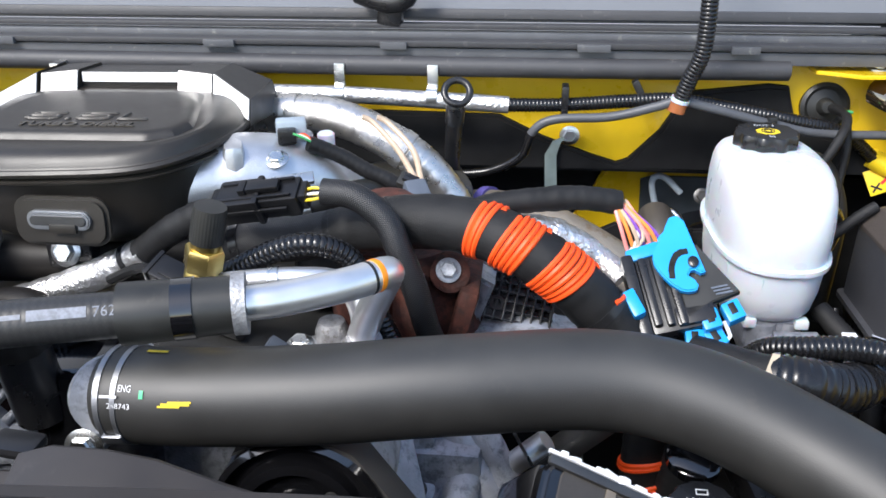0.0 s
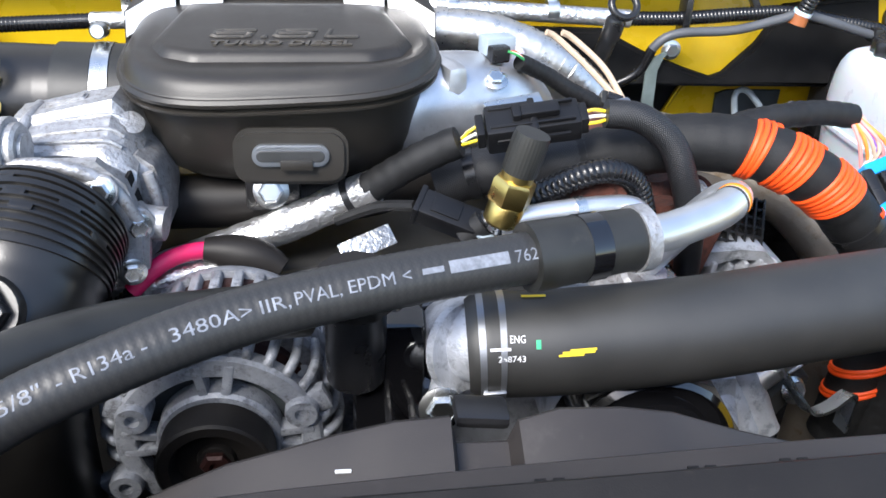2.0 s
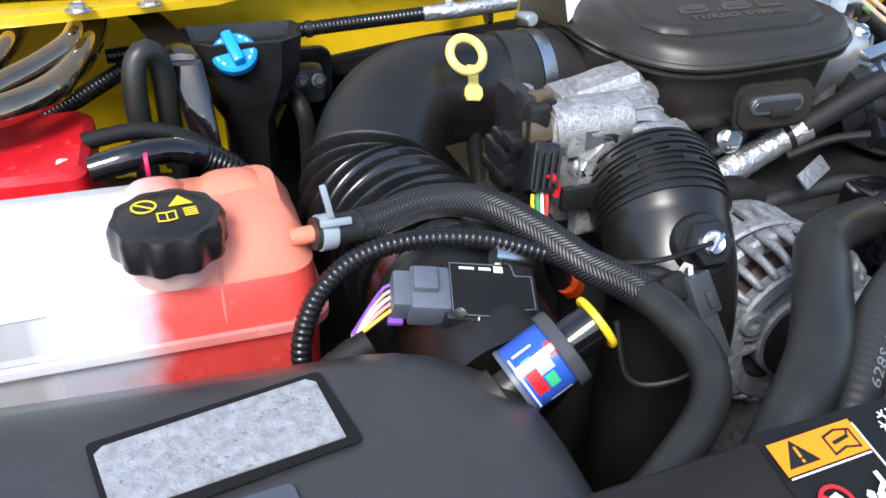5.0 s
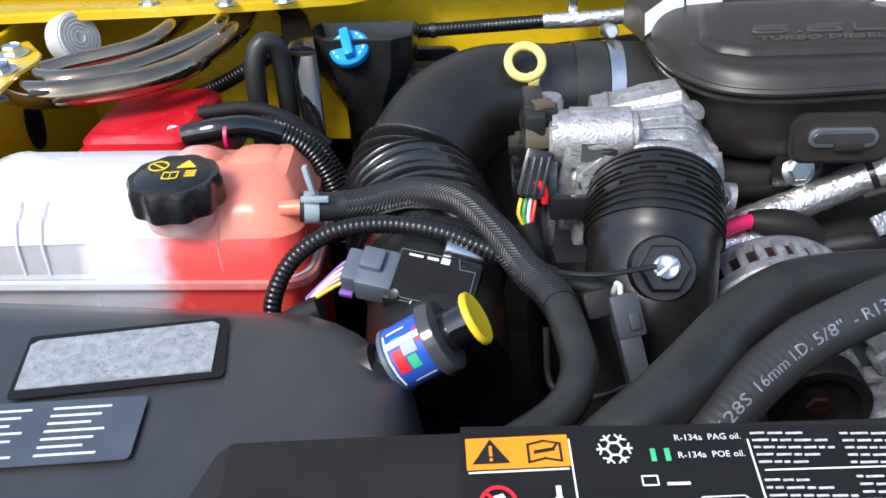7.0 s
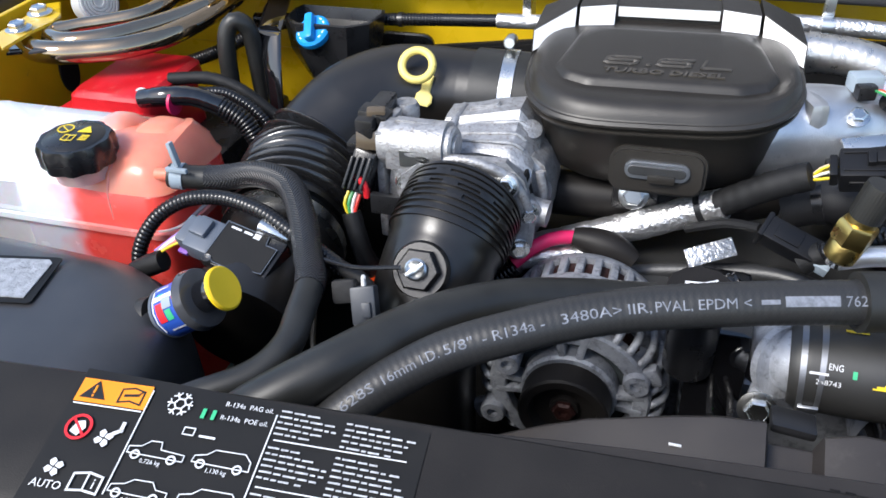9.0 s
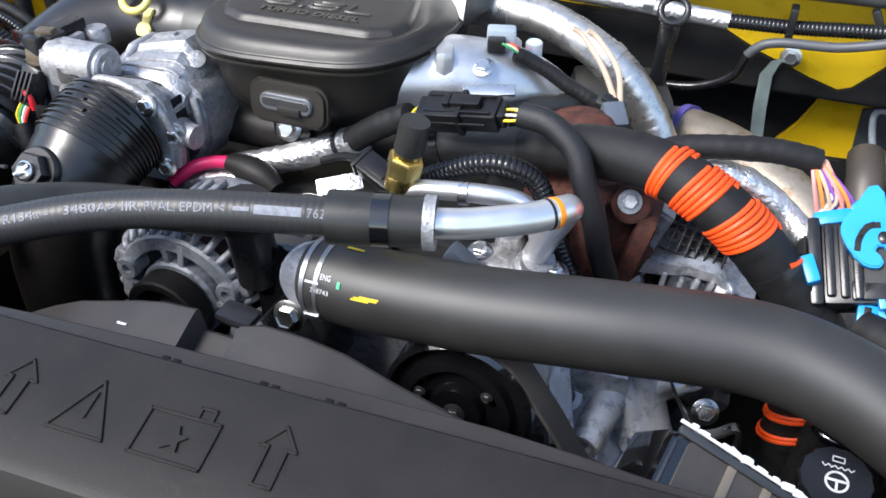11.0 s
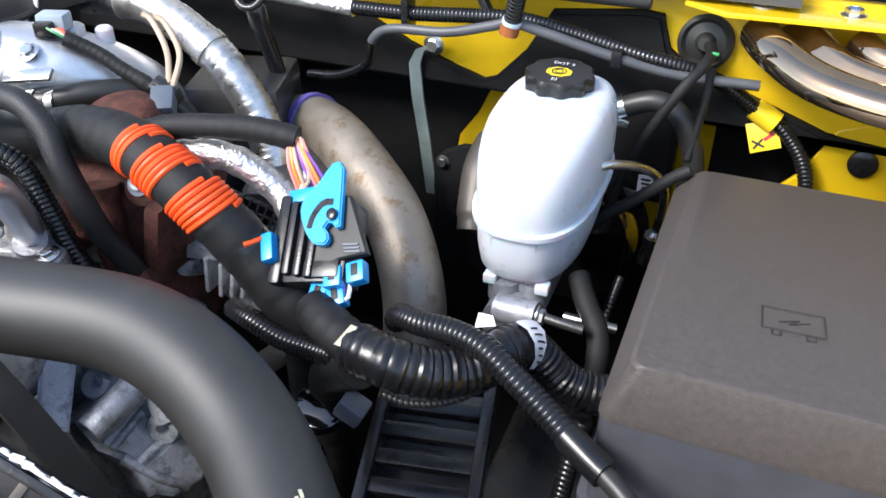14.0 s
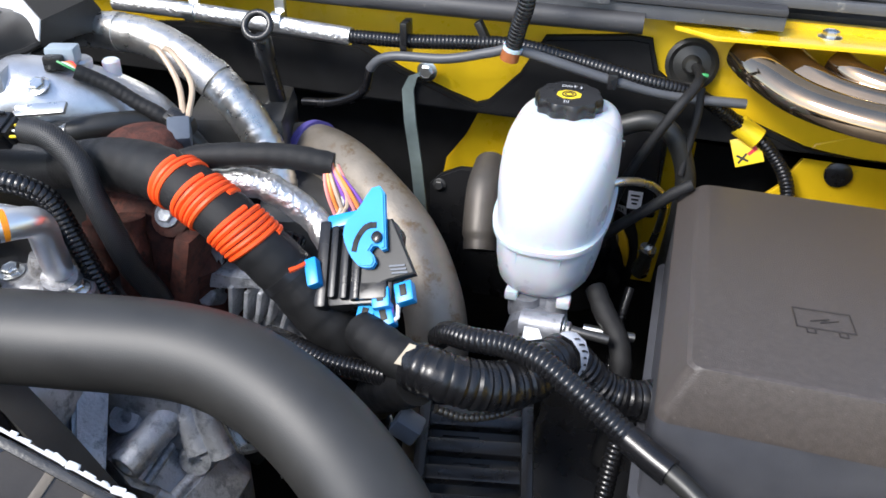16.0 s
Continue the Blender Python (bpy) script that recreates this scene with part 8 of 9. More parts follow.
part("seam", loft([tank_ring(-1.065, -0.7755, 0.5130, 0.6325, 1.3130), tank_ring(-1.068, -0.7730, 0.5100, 0.634, 1.3140), tank_ring(-1.068, -0.7730, 0.5100, 0.634, 1.3195), tank_ring(-1.065, -0.7755, 0.5130, 0.6325, 1.3205)], False), SEAMPINK, tank, "pale welded seam")
tank.location += Vector((0.005, 0, 0))

# ---- battery corner ----
bat = thing("battery_cover", (-0.95, 0.73, 1.3), "red plastic battery terminal cover, scuffed", "battery cover")
part("cover", cast_rough(loft([[Vector((-0.972 + sx * x, 0.735 + sy * y, z)) for x, y in rounded(1, 1, 0.08, 4)] for z, sx, sy in ((1.27, 0.122, 0.150), (1.334, 0.116, 0.146), (1.340, 0.104, 0.134))]), 0.0006, 40, 1), REDCOVER, bat)
part("hood", cast_rough(loft([[Vector((-0.964 + sx * x + 0.04 * sy * y, 0.758 + sy * y, z + 0.06 * sy * y)) for x, y in rounded(1, 1, 0.12, 4)] for z, sx, sy in ((1.336, 0.104, 0.124), (1.355, 0.100, 0.120), (1.3605, 0.088, 0.108))]), 0.0006, 40, 1), REDCOVER, bat)
part("scuff", slab(rounded(0.016, 0.012, 0.004, 3), 0.0008, frame_z((-0.9300, 0.7180, 1.3560), (0.2, -0.3, 1)), 0), WHITEPRINT, bat, "pale scuffed spot")
battery = thing("battery", (-0.95, 0.78, 1.1), "black battery with yellow label", "battery")
part("case", box((0.22, 0.27, 0.19), Matrix.Translation((-0.955, 0.76, 1.195)), 0.006), BLACK, battery)
part("label", box((0.05, 0.05, 0.001), Matrix.Translation((-0.88, 0.85, 1.2915)), 0), LABELYELLOW, battery)
bc = thing("battery_cable", (-0.85, 0.70, 1.3), "black taped battery cables with ribbed looms", "cable")
part("cable", tube([(-0.911, 0.690, 1.362), (-0.880, 0.690, 1.368), (-0.854, 0.700, 1.366), (-0.827, 0.710, 1.353)], taped(0.0105, 2), 18, 0.004), GLOSS, bc)
part("loom", loom([(-0.830, 0.709, 1.355), (-0.804, 0.712, 1.335), (-0.785, 0.708, 1.300), (-0.775, 0.70, 1.25)], 0.0110), LOOM, bc)
part("loom", loom([(-0.875, 0.745, 1.350), (-0.84, 0.748, 1.350), (-0.80, 0.745, 1.325), (-0.775, 0.735, 1.28)], 0.0068), LOOM, bc)
part("cable", tube([(-0.920, 0.756, 1.358), (-0.875, 0.768, 1.358), (-0.84, 0.772, 1.346), (-0.80, 0.775, 1.315)], taped(0.0072, 4), 12, 0.004), TAPE, bc)
part("ring", tube([(-0.873, 0.690, 1.362), (-0.870, 0.690, 1.362)], 0.0135, 14, 0.002), PINK, bc)

lb = thing("fender_brace", (-1.0, 0.84, 1.36), "glossy black stamped fender brace", "brace")


def channel(pts, w, h=0.022):
    """A pressed channel along a line: a strip with turned edges and a raised middle."""
    line = Line(pts, 0.01)
    rings = []
    for p, t in zip(line.p, line.t):
        side = t.cross(Vector((0, 0, 1))).normalized()
        prof = [(math.cos(a) * 1.0, math.sin(a) ** 0.7 * (1 - 0.75 * math.exp(-(math.cos(a) / 0.24) ** 2))) for a in [math.pi * k / 24 for k in range(25)]]
        prof += [(-0.93, -0.25), (-0.5, -0.15), (0.5, -0.15), (0.93, -0.25)]
        rings.append([p + side * (w * a) + Vector((0, 0, h * b)) for a, b in prof])
    return loft(rings)


part("tube", tube([(-1.090, 0.742, 1.388), (-1.066, 0.727, 1.390), (-1.038, 0.723, 1.391), (-1.003, 0.735, 1.391), (-0.964, 0.752, 1.393), (-0.934, 0.786, 1.396), (-0.9165, 0.838, 1.401), (-0.9045, 0.890, 1.409), (-0.902, 0.930, 1.418)], lambda s, l: 0.0135 - 0.002 * s / l, 26), BRACE, lb)
part("tube", tube([(-1.068, 0.756, 1.394), (-1.034, 0.744, 1.396), (-0.997, 0.759, 1.398), (-0.9695, 0.790, 1.400), (-0.944, 0.822, 1.404), (-0.923, 0.855, 1.410), (-0.915, 0.900, 1.418)], 0.0115, 24), BRACE, lb)
part("tube", tube([(-1.072, 0.772, 1.396), (-1.049, 0.788, 1.399), (-1.018, 0.803, 1.402), (-0.988, 0.822, 1.406), (-0.974, 0.853, 1.411), (-0.966, 0.900, 1.418)], 0.0100, 22), BRACE, lb)
part("loop", tube([(-1.030, 0.742, 1.398), (-1.066, 0.752, 1.399), (-1.076, 0.766, 1.400), (-1.066, 0.780, 1.401), (-1.040, 0.790, 1.402)], 0.0060, 14), BRACE, lb)
part("gusset", slab([(-0.030, -0.020), (0.024, -0.014), (0.030, 0.010), (-0.012, 0.022), (-0.032, 0.008)], 0.006, Matrix.Translation((-1.074, 0.742, 1.386)) @ Matrix.Rotation(0.3, 4, "Z"), 0.003, 2), GLOSS, lb)
wb = thing("rubber_bumper", (-1.05, 0.84, 1.39), "pale ribbed round rubber bumper", "bumper")
BF = frame_z((-1.0640, 0.8480, 1.4090), (0.865, -0.40, 0.30))
pale = surf("pale rubber", (0.55, 0.55, 0.53), 0.6, bump=0.3)
part("disc", lathe([(0.024, -0.022), (0.0265, -0.020), (0.0270, -0.002), (0.0255, 0.0), (0.004, 0.0003)], BF, 36), pale, wb)
for r in (0.0065, 0.0105, 0.0145, 0.0185, 0.0225):
    part("coil", lathe([(r - 0.0017, 0.0), (r - 0.0012, 0.0018), (r + 0.0012, 0.0018), (r + 0.0017, 0.0)], BF, 36, False), pale, wb)
st = thing("support_strut", (-0.82, 0.88, 1.3), "glossy black flat steel strut", "strut")
part("strut", loft([[Vector((x + 0.0145 * w * math.cos(a), y + 0.006 * math.sin(a) - 0.004 * math.cos(a), z + 0.004 * math.sin(a))) for a in [2 * math.pi * k / 16 for k in range(16)]] for x, y, z, w in
                     ((-0.872, 0.945, 1.421, 1.0), (-0.853, 0.921, 1.407, 1.1), (-0.842, 0.880, 1.402, 1.2), (-0.832, 0.842, 1.392, 1.15), (-0.826, 0.826, 1.362, 1.0), (-0.821, 0.815, 1.325, 0.85), (-0.815, 0.805, 1.27, 0.7))]), GLOSS, st)
hh = thing("bent_hose", (-0.86, 0.84, 1.33), "grey black bent rubber hose", "hose")
part("hose", tube([(-0.876, 0.812, 1.29), (-0.8755, 0.812, 1.340), (-0.875, 0.814, 1.380), (-0.871, 0.818, 1.400), (-0.862, 0.822, 1.4085), (-0.853, 0.828, 1.400), (-0.850, 0.832, 1.380), (-0.850, 0.836, 1.34), (-0.850, 0.84, 1.28)], 0.0105, 18), RUBBER, hh)
part("loom", loom([(-1.06, 0.895, 1.30), (-1.00, 0.90, 1.315), (-0.945, 0.905, 1.335), (-0.91, 0.91, 1.352), (-0.87, 0.918, 1.370), (-0.82, 0.928, 1.380), (-0.77, 0.935, 1.382)], 0.0088), LOOM, hh)

wf = thing("washer_filler", (-0.78, 0.875, 1.3), "black washer filler funnel with bright blue cap", "washer filler")
part("funnel", loft([[Vector((-0.772 + a * x, 0.890 + b * y, z)) for x, y in ((-0.6, -1), (0.6, -1), (1.0, -0.5), (1.08, 0.6), (1, 1), (-1, 1), (-1.08, 0.6), (-1.0, -0.5))] for z, a, b in ((1.15, 0.020, 0.016), (1.312, 0.024, 0.018), (1.335, 0.036, 0.028), (1.362, 0.050, 0.034), (1.398, 0.054, 0.036), (1.399, 0.051, 0.033), (1.385, 0.047, 0.029))]), BLACK, wf)
WM = frame_z((-0.783, 0.862, 1.384), (-0.15, -0.6, 0.8))
part("neck", lathe([(0.017, -0.02), (0.017, 0.004)], WM, 24), BLACK, wf)
wc = part("cap", lathe([(0.0205, 0), (0.0215, 0.002), (0.0215, 0.008), (0.019, 0.0105), (0.004, 0.011)], WM, 30), BLUE, wf, "bright blue twist cap")
CL = WM @ Matrix.Translation((0, 0, 0.0108))
for k in range(14):
    if k % 7 not in (0, 6):
        a = radians(-150 + 24 * k)
        part("print_line", box((0.0035, 0.0016, 0.0005), CL @ Matrix.Rotation(a, 4, "Z") @ Matrix.Translation((0, 0.0165, 0)), 0), LABELWHITE, wc)
part("grip", box((0.011, 0.036, 0.012), WM @ Matrix.Translation((0, 0, 0.015)) @ Matrix.Rotation(0.25, 4, "Z"), 0.004), BLUE, wc)
bk = thing("hood_bumper", (-0.68, 0.86, 1.3), "dirty grey alternator side bracket fitting", "fitting")
part("fitting", box((0.05, 0.03, 0.04), Matrix.Translation((-0.714, 0.925, 1.331)), 0.010), DARKSTEEL, bk)
part("gasket", slab(rounded(0.075, 0.062, 0.014, 4), 0.006, Matrix.Translation((-0.708, 0.9725, 1.325)) @ XZ, 0.002), BLACK, bk)
for x in (-0.731, -0.714, -0.697):
    bolt("bolt", (x, 0.908, 1.338), (0, -1, 0.4), 0.005, bk, DARKSTEEL)
part("pipe", tube([(-0.724, 0.905, 1.328), (-0.720, 0.888, 1.318), (-0.716, 0.885, 1.295), (-0.716, 0.89, 1.24)], 0.0088, 14), DUSTY, bk)


# ---- driver side: looms, cables, brace ----
trunk = thing("engine_loom", (0.2, 0.57, 1.25), "thick taped loom in shiny ribbed conduit with label", "wiring loom")
TL = Line([(0.1190, 0.5790, 1.3110), (0.1330, 0.5680, 1.3125), (0.1540, 0.5560, 1.3130), (0.1756, 0.5470, 1.3140), (0.1940, 0.5460, 1.3120), (0.2180, 0.5560, 1.3030), (0.2400, 0.5760, 1.2970), (0.2550, 0.6020, 1.2970), (0.2660, 0.6250, 1.2850), (0.2930, 0.6320, 1.2550), (0.3230, 0.6400, 1.2450), (0.3530, 0.6600, 1.2450)], 0.002)
c0 = min(TL.s, key=lambda s: abs(TL.at(s)[0].x - 0.166))
c1 = min(TL.s, key=lambda s: abs(TL.at(s)[0].y - 0.622))
part("taped_end", tube(TL, lambda s, l: 0.0150 * (1 + 0.05 * noise.noise((s * 90, 6, 0)) + 0.035 * ((s / 0.014) % 1)), 22, 0.002, b=c0 + 0.006), TAPE, trunk)
part("conduit", tube(TL, lambda s, l: 0.0178 * (1 - 0.075 * (0.5 - 0.5 * math.cos(2 * math.pi * s / 0.0054 + 1.6 * noise.noise((s * 60, 1, 0)))) ** 2 + 0.02 * noise.noise((s * 120, 3, 0))), 24, a=c0, b=c1), LOOM, trunk, "glossy ribbed conduit")
part("conduit", tube(TL, lambda s, l: 0.0160 * (1 - 0.10 * (0.5 - 0.5 * math.cos(2 * math.pi * s / 0.0055)) ** 2), 20, a=c1 - 0.005), LOOM, trunk)
tube_patch("label", c1 - 0.015, c1 + 0.001, -0.018, 0.024, TL, 0.0190, (0.75, -0.45, 0.5), LABELWHITE, trunk, label="white printed paper label")
for k in range(6):
    tube_patch("print_line", c1 - 0.012, c1 - 0.002 - 0.002 * (k % 3), -0.012 + 0.005 * k, -0.0105 + 0.005 * k, TL, 0.0193, (0.75, -0.45, 0.5), WIRES["black"], trunk, nx=2, ny=2)
part("label_flap", slab([(0, 0), (0.010, 0.002), (0.015, -0.004), (0.002, -0.011)], 0.0006, frame_z((0.232, 0.610, 1.318), (0.1, -0.6, 0.8), (0.9, 0.2, -0.5)), 0), LABELWHITE, trunk)

part("tape_end", slab([(-0.004, -0.008), (0.004, -0.006), (0.003, 0.010), (-0.002, 0.009)], 0.001, frame_z((0.1640, 0.5420, 1.3270), (0.0, -0.6, 0.8), (1, -0.4, 0)), 0.0003), surf("frayed tape", (0.45, 0.38, 0.28), 0.6), trunk, "frayed pale tape end")
part("down_loom", tube([(0.170, 0.548, 1.300), (0.150, 0.560, 1.280), (0.130, 0.575, 1.255), (0.120, 0.585, 1.20), (0.118, 0.59, 1.1)], taped(0.0165, 11), 18, 0.004), TAPE, trunk)
part("side_loom", loom([(0.150, 0.553, 1.296), (0.125, 0.562, 1.288), (0.095, 0.568, 1.284), (0.060, 0.58, 1.283), (0.03, 0.60, 1.27)], 0.0085), LOOM, trunk)
part("coil", loom([(0.185, 0.545, 1.283), (0.205, 0.553, 1.273), (0.230, 0.572, 1.269), (0.255, 0.60, 1.274)], 0.0035, 0.004, 10, 0.25), DARKSTEEL, trunk)
part("clip", box((0.020, 0.018, 0.016), Matrix.Translation((0.166, 0.540, 1.266)) @ Matrix.Rotation(0.5, 4, "Y"), 0.003), GREYCONN, trunk)

cab = thing("looped_cable", (0.27, 0.56, 1.28), "black cable in ribbed loom looping to the front", "cable")
part("loom", loom([(0.168, 0.610, 1.292), (0.178, 0.598, 1.308), (0.198, 0.584, 1.318), (0.226, 0.578, 1.323), (0.252, 0.568, 1.324), (0.276, 0.556, 1.317), (0.300, 0.546, 1.307), (0.322, 0.534, 1.299)], 0.0092), LOOM, cab)
part("sheath", tube([(0.316, 0.537, 1.301), (0.332, 0.528, 1.297), (0.344, 0.521, 1.295)], 0.0098, 14), LOOM, cab)
part("cable", tube([(0.340, 0.523, 1.296), (0.360, 0.510, 1.291), (0.385, 0.490, 1.280), (0.41, 0.465, 1.25), (0.43, 0.43, 1.20)], 0.0068, 14), RUBBER, cab)

tray = thing("slotted_tray", (0.21, 0.58, 1.1), "black slotted plastic tray beside the exhaust", "tray")
TR = frame_z((0.208, 0.565, 1.214), (0.05, -0.25, 0.95), (1, 0.20, 0.02)) @ Matrix.Diagonal((1.22, 1, 1, 1))
part("side_rail", box((0.008, 0.16, 0.03), TR @ Matrix.Translation((-0.032, -0.01, -0.01)), 0.003), BLACK, tray)
part("side_rail", box((0.008, 0.16, 0.03), TR @ Matrix.Translation((0.034, -0.01, -0.01)), 0.003), BLACK, tray)
for k in range(7):
    part("slat", box((0.066, 0.012, 0.010), TR @ Matrix.Translation((0, 0.062 - 0.023 * k, -0.004)), 0.002), BLACK, tray)
part("backing", box((0.066, 0.16, 0.004), TR @ Matrix.Translation((0, -0.01, -0.024)), 0.001), DARKSTEEL, tray)
for k in (1, 2, 4):
    part("clip", box((0.024, 0.004, 0.006), TR @ Matrix.Translation((0.008 * (k - 2), 0.051 - 0.023 * k, -0.012)), 0.001), BLACK, tray)

ps = thing("steering_fluid_cap", (0.126, 0.517, 1.18), "black power steering cap with white wheel symbol", "cap")
PM = frame_z((0.126, 0.517, 1.210), (0, -0.3, 0.95), (1, 0, 0))
part("cap", knurled(0.026, 0, 0.014, PM, 14, 0.03), BLACK, ps)
part("neck", lathe([(0.024, -0.06), (0.024, 0.0)], PM, 24), BLACK, ps)
part("dome", lathe([(0.021, 0), (0.021, 0.008), (0.018, 0.0105), (0.004, 0.011)], frame_z((0.126, 0.563, 1.228), (0, -0.3, 0.95)), 30), GLOSS, ps)
bm = lathe([(0.0085, 0), (0.0085, 0.0005), (0.0068, 0.0005), (0.0068, 0)], PM @ Matrix.Translation((0, -0.003, 0.0146)), 24, False)
add(bm, stroke([(-0.007, -0.002), (0.007, -0.002)], 0.0022, PM @ Matrix.Translation((0, 0, 0.0146)), 0.0005))
add(bm, stroke([(0, -0.003), (0, -0.010)], 0.002, PM @ Matrix.Translation((0, 0, 0.0146)), 0.0005))
for k in range(5):
    add(bm, stroke([(-0.011 + 0.0045 * k, 0.0085), (-0.009 + 0.0045 * k, 0.0065), (-0.0068 + 0.0045 * k, 0.0085)], 0.0009, PM @ Matrix.Translation((0, 0.001, 0.0146)), 0.0005))
add(bm, stroke([(-0.004, 0.013), (0.004, 0.013), (0.004, 0.017), (-0.004, 0.017)], 0.0010, PM @ Matrix.Translation((0, 0, 0.0146)), 0.0005, True))
part("wheel_sign", bm, WHITEPRINT, ps)

mod = thing("control_module", (0.05, 0.36, 1.25), "black control module with grey ribbed top and white edge", "control module")
A, B2 = Vector((0.0165, 0.357, 1.3835)), Vector((0.100, 0.369, 1.3275))
MX = (B2 - A).normalized()
MO = frame_z((A + B2) / 2, (0.40, -0.50, 0.72), MX)
LN = (B2 - A).length + 0.02
part("top", slab(rounded(LN, 0.044, 0.009, 6), 0.010, MO @ Matrix.Translation((0.004, -0.021, -0.010)), 0.003, 3), GLOSS, mod)
part("panel", slab(rounded(LN - 0.012, 0.030, 0.004, 4), 0.0012, MO @ Matrix.Translation((0.006, -0.018, -0.0004)), 0.0005), surf("dark satin plastic", (0.055, 0.048, 0.040), 0.22, bump=0.1), mod, "dark satin top panel")
part("case", box((LN - 0.002, 0.046, 0.05), MO @ Matrix.Translation((0.004, -0.022, -0.036)), 0.004), GLOSS, mod)
for k in range(3):
    part("rib", box((0.0052, 0.030, 0.0014), MO @ Matrix.Translation((-0.022 + 0.022 * k, -0.018, 0.0012)), 0.0004), surf("tan ridge", (0.17, 0.145, 0.115), 0.5) if k == 0 else bpy.data.materials["tan ridge"], mod)
part("edge_strip", box((LN, 0.005, 0.004), MO @ Matrix.Translation((0.004, -0.0015, 0.0012)), 0.0015), DARKSTEEL, mod)
random.seed(3)
for k in range(13):
    part("tooth", cast_rough(box((random.uniform(0.003, 0.009), random.uniform(0.002, 0.0045), 0.0022), MO @ Matrix.Translation((-0.048 + 0.0082 * k + random.uniform(-0.003, 0.003), 0.0044, -0.0008)) @ Matrix.Rotation(random.uniform(-0.25, 0.25), 4, "Z"), 0.0008), 0.0006, 250, 1), LABELWHITE, mod)
part("edge_strip", cast_rough(box((LN, 0.0018, 0.0020), MO @ Matrix.Translation((0.004, 0.0036, -0.001)), 0.0005), 0.0005, 200, 8), LABELWHITE, mod, "white toothed edge")
part("label", box((0.030, 0.001, 0.018), MO @ Matrix.Translation((-0.030, -0.0475, -0.020)), 0), surf("lilac label", (0.50, 0.52, 0.75), 0.4, bump=0), mod)

rb = thing("fender_brace", (0.47, 0.9, 1.36), "glossy black stamped fender brace", "brace")
part("brace", channel([(0.388, 0.990, 1.412), (0.405, 0.964, 1.404), (0.438, 0.934, 1.394), (0.482, 0.914, 1.390), (0.535, 0.902, 1.390), (0.60, 0.896, 1.391), (0.67, 0.894, 1.392)], 0.040, 0.024), BRACE, rb)
part("arm", tube([(0.455, 0.984, 1.416), (0.474, 0.964, 1.409), (0.506, 0.950, 1.405), (0.555, 0.944, 1.404), (0.63, 0.940, 1.405)], 0.014, 20), BRACE, rb)
part("stub", tube([(0.498, 0.982, 1.416), (0.516, 0.978, 1.414)], 0.010, 12), BRACE, rb)
copy_thing(wb, Matrix.Translation((0.595, 0.965, 1.405)))
gr = thing("grommet", (0.325, 0.97, 1.39), "black rubber wire grommet in the firewall", "grommet")
GRM = frame_z((0.3228, 1.0025, 1.3925), (0, -1, 0.15))
part("grommet", lathe([(0.027, 0), (0.027, 0.006), (0.023, 0.008), (0.019, 0.004), (0.010, 0.006), (0.008, 0.014), (0.006, 0.016)], GRM, 32), RUBBER, gr)
part("cable", tube([(0.3240, 1.000, 1.3935), (0.332, 0.965, 1.3945), (0.328, 0.938, 1.3900), (0.3147, 0.918, 1.374), (0.288, 0.912, 1.322), (0.270, 0.912, 1.273), (0.262, 0.90, 1.22)], taped(0.0052, 14), 12, 0.004), TAPE, gr)
part("lead", tube([(0.335, 0.955, 1.385), (0.336, 0.945, 1.36), (0.333, 0.94, 1.33), (0.330, 0.93, 1.30)], 0.0042, 10), TAPE, gr)
part("wire", tube([(0.331, 0.958, 1.396), (0.335, 0.957, 1.398), (0.339, 0.958, 1.397)], 0.0018, 8), WIRES["green"], gr)
rbx = thing("relay_box", (0.28, 0.99, 1.2), "black relay box with a small white label", "relay box")
part("body", box((0.070, 0.040, 0.120), Matrix.Translation((0.278, 1.008, 1.272)), 0.005, 2), BLACK, rbx)
part("lid", box((0.060, 0.006, 0.100), Matrix.Translation((0.278, 0.986, 1.270)), 0.002), NYLON, rbx)
part("label", box((0.016, 0.0008, 0.022), Matrix.Translation((0.288, 0.9825, 1.236)), 0), LABELWHITE, rbx, "small white printed label")
for k in range(3):
    part("print_bar", box((0.010 - 0.002 * k, 0.0006, 0.0022), Matrix.Translation((0.288, 0.9818, 1.242 - 0.005 * k)), 0), WIRES["black"], rbx)
tag = thing("warning_tag", (0.4, 0.985, 1.3), "yellow warning tag with red and black pictograms", "tag")
TG = frame_z((0.3935, 0.985, 1.3120), (-0.05, -0.9, 0.35), (1, -0.1, 0.45)) @ Matrix.Diagonal((0.86, 0.86, 1, 1))
part("sleeve", tube([(0.380, 0.990, 1.3375), (0.402, 0.988, 1.3255)], 0.0115, 14, 0.004), LABELYELLOW, tag)
part("flag", box((0.034, 0.034, 0.0012), TG, 0.0003), LABELYELLOW, tag)
part("print", add(stroke([(-0.012, -0.004), (-0.002, -0.012)], 0.0026, TG @ Matrix.Translation((0, 0, 0.0006)), 0.0004), stroke([(-0.002, -0.004), (-0.012, -0.012)], 0.0026, TG @ Matrix.Translation((0, 0, 0.0006)), 0.0004)), WIRES["black"], tag)
part("print", stroke([(0.002, -0.004), (0.010, 0.000), (0.006, 0.008), (0.012, 0.010)], 0.004, TG @ Matrix.Translation((0, 0, 0.0006)), 0.0004), LABELRED, tag)
part("print", stroke([(-0.008, 0.024), (0.006, 0.032)], 0.003, TG @ Matrix.Translation((0.004, 0.002, 0.008)), 0.0004), WIRES["black"], tag)

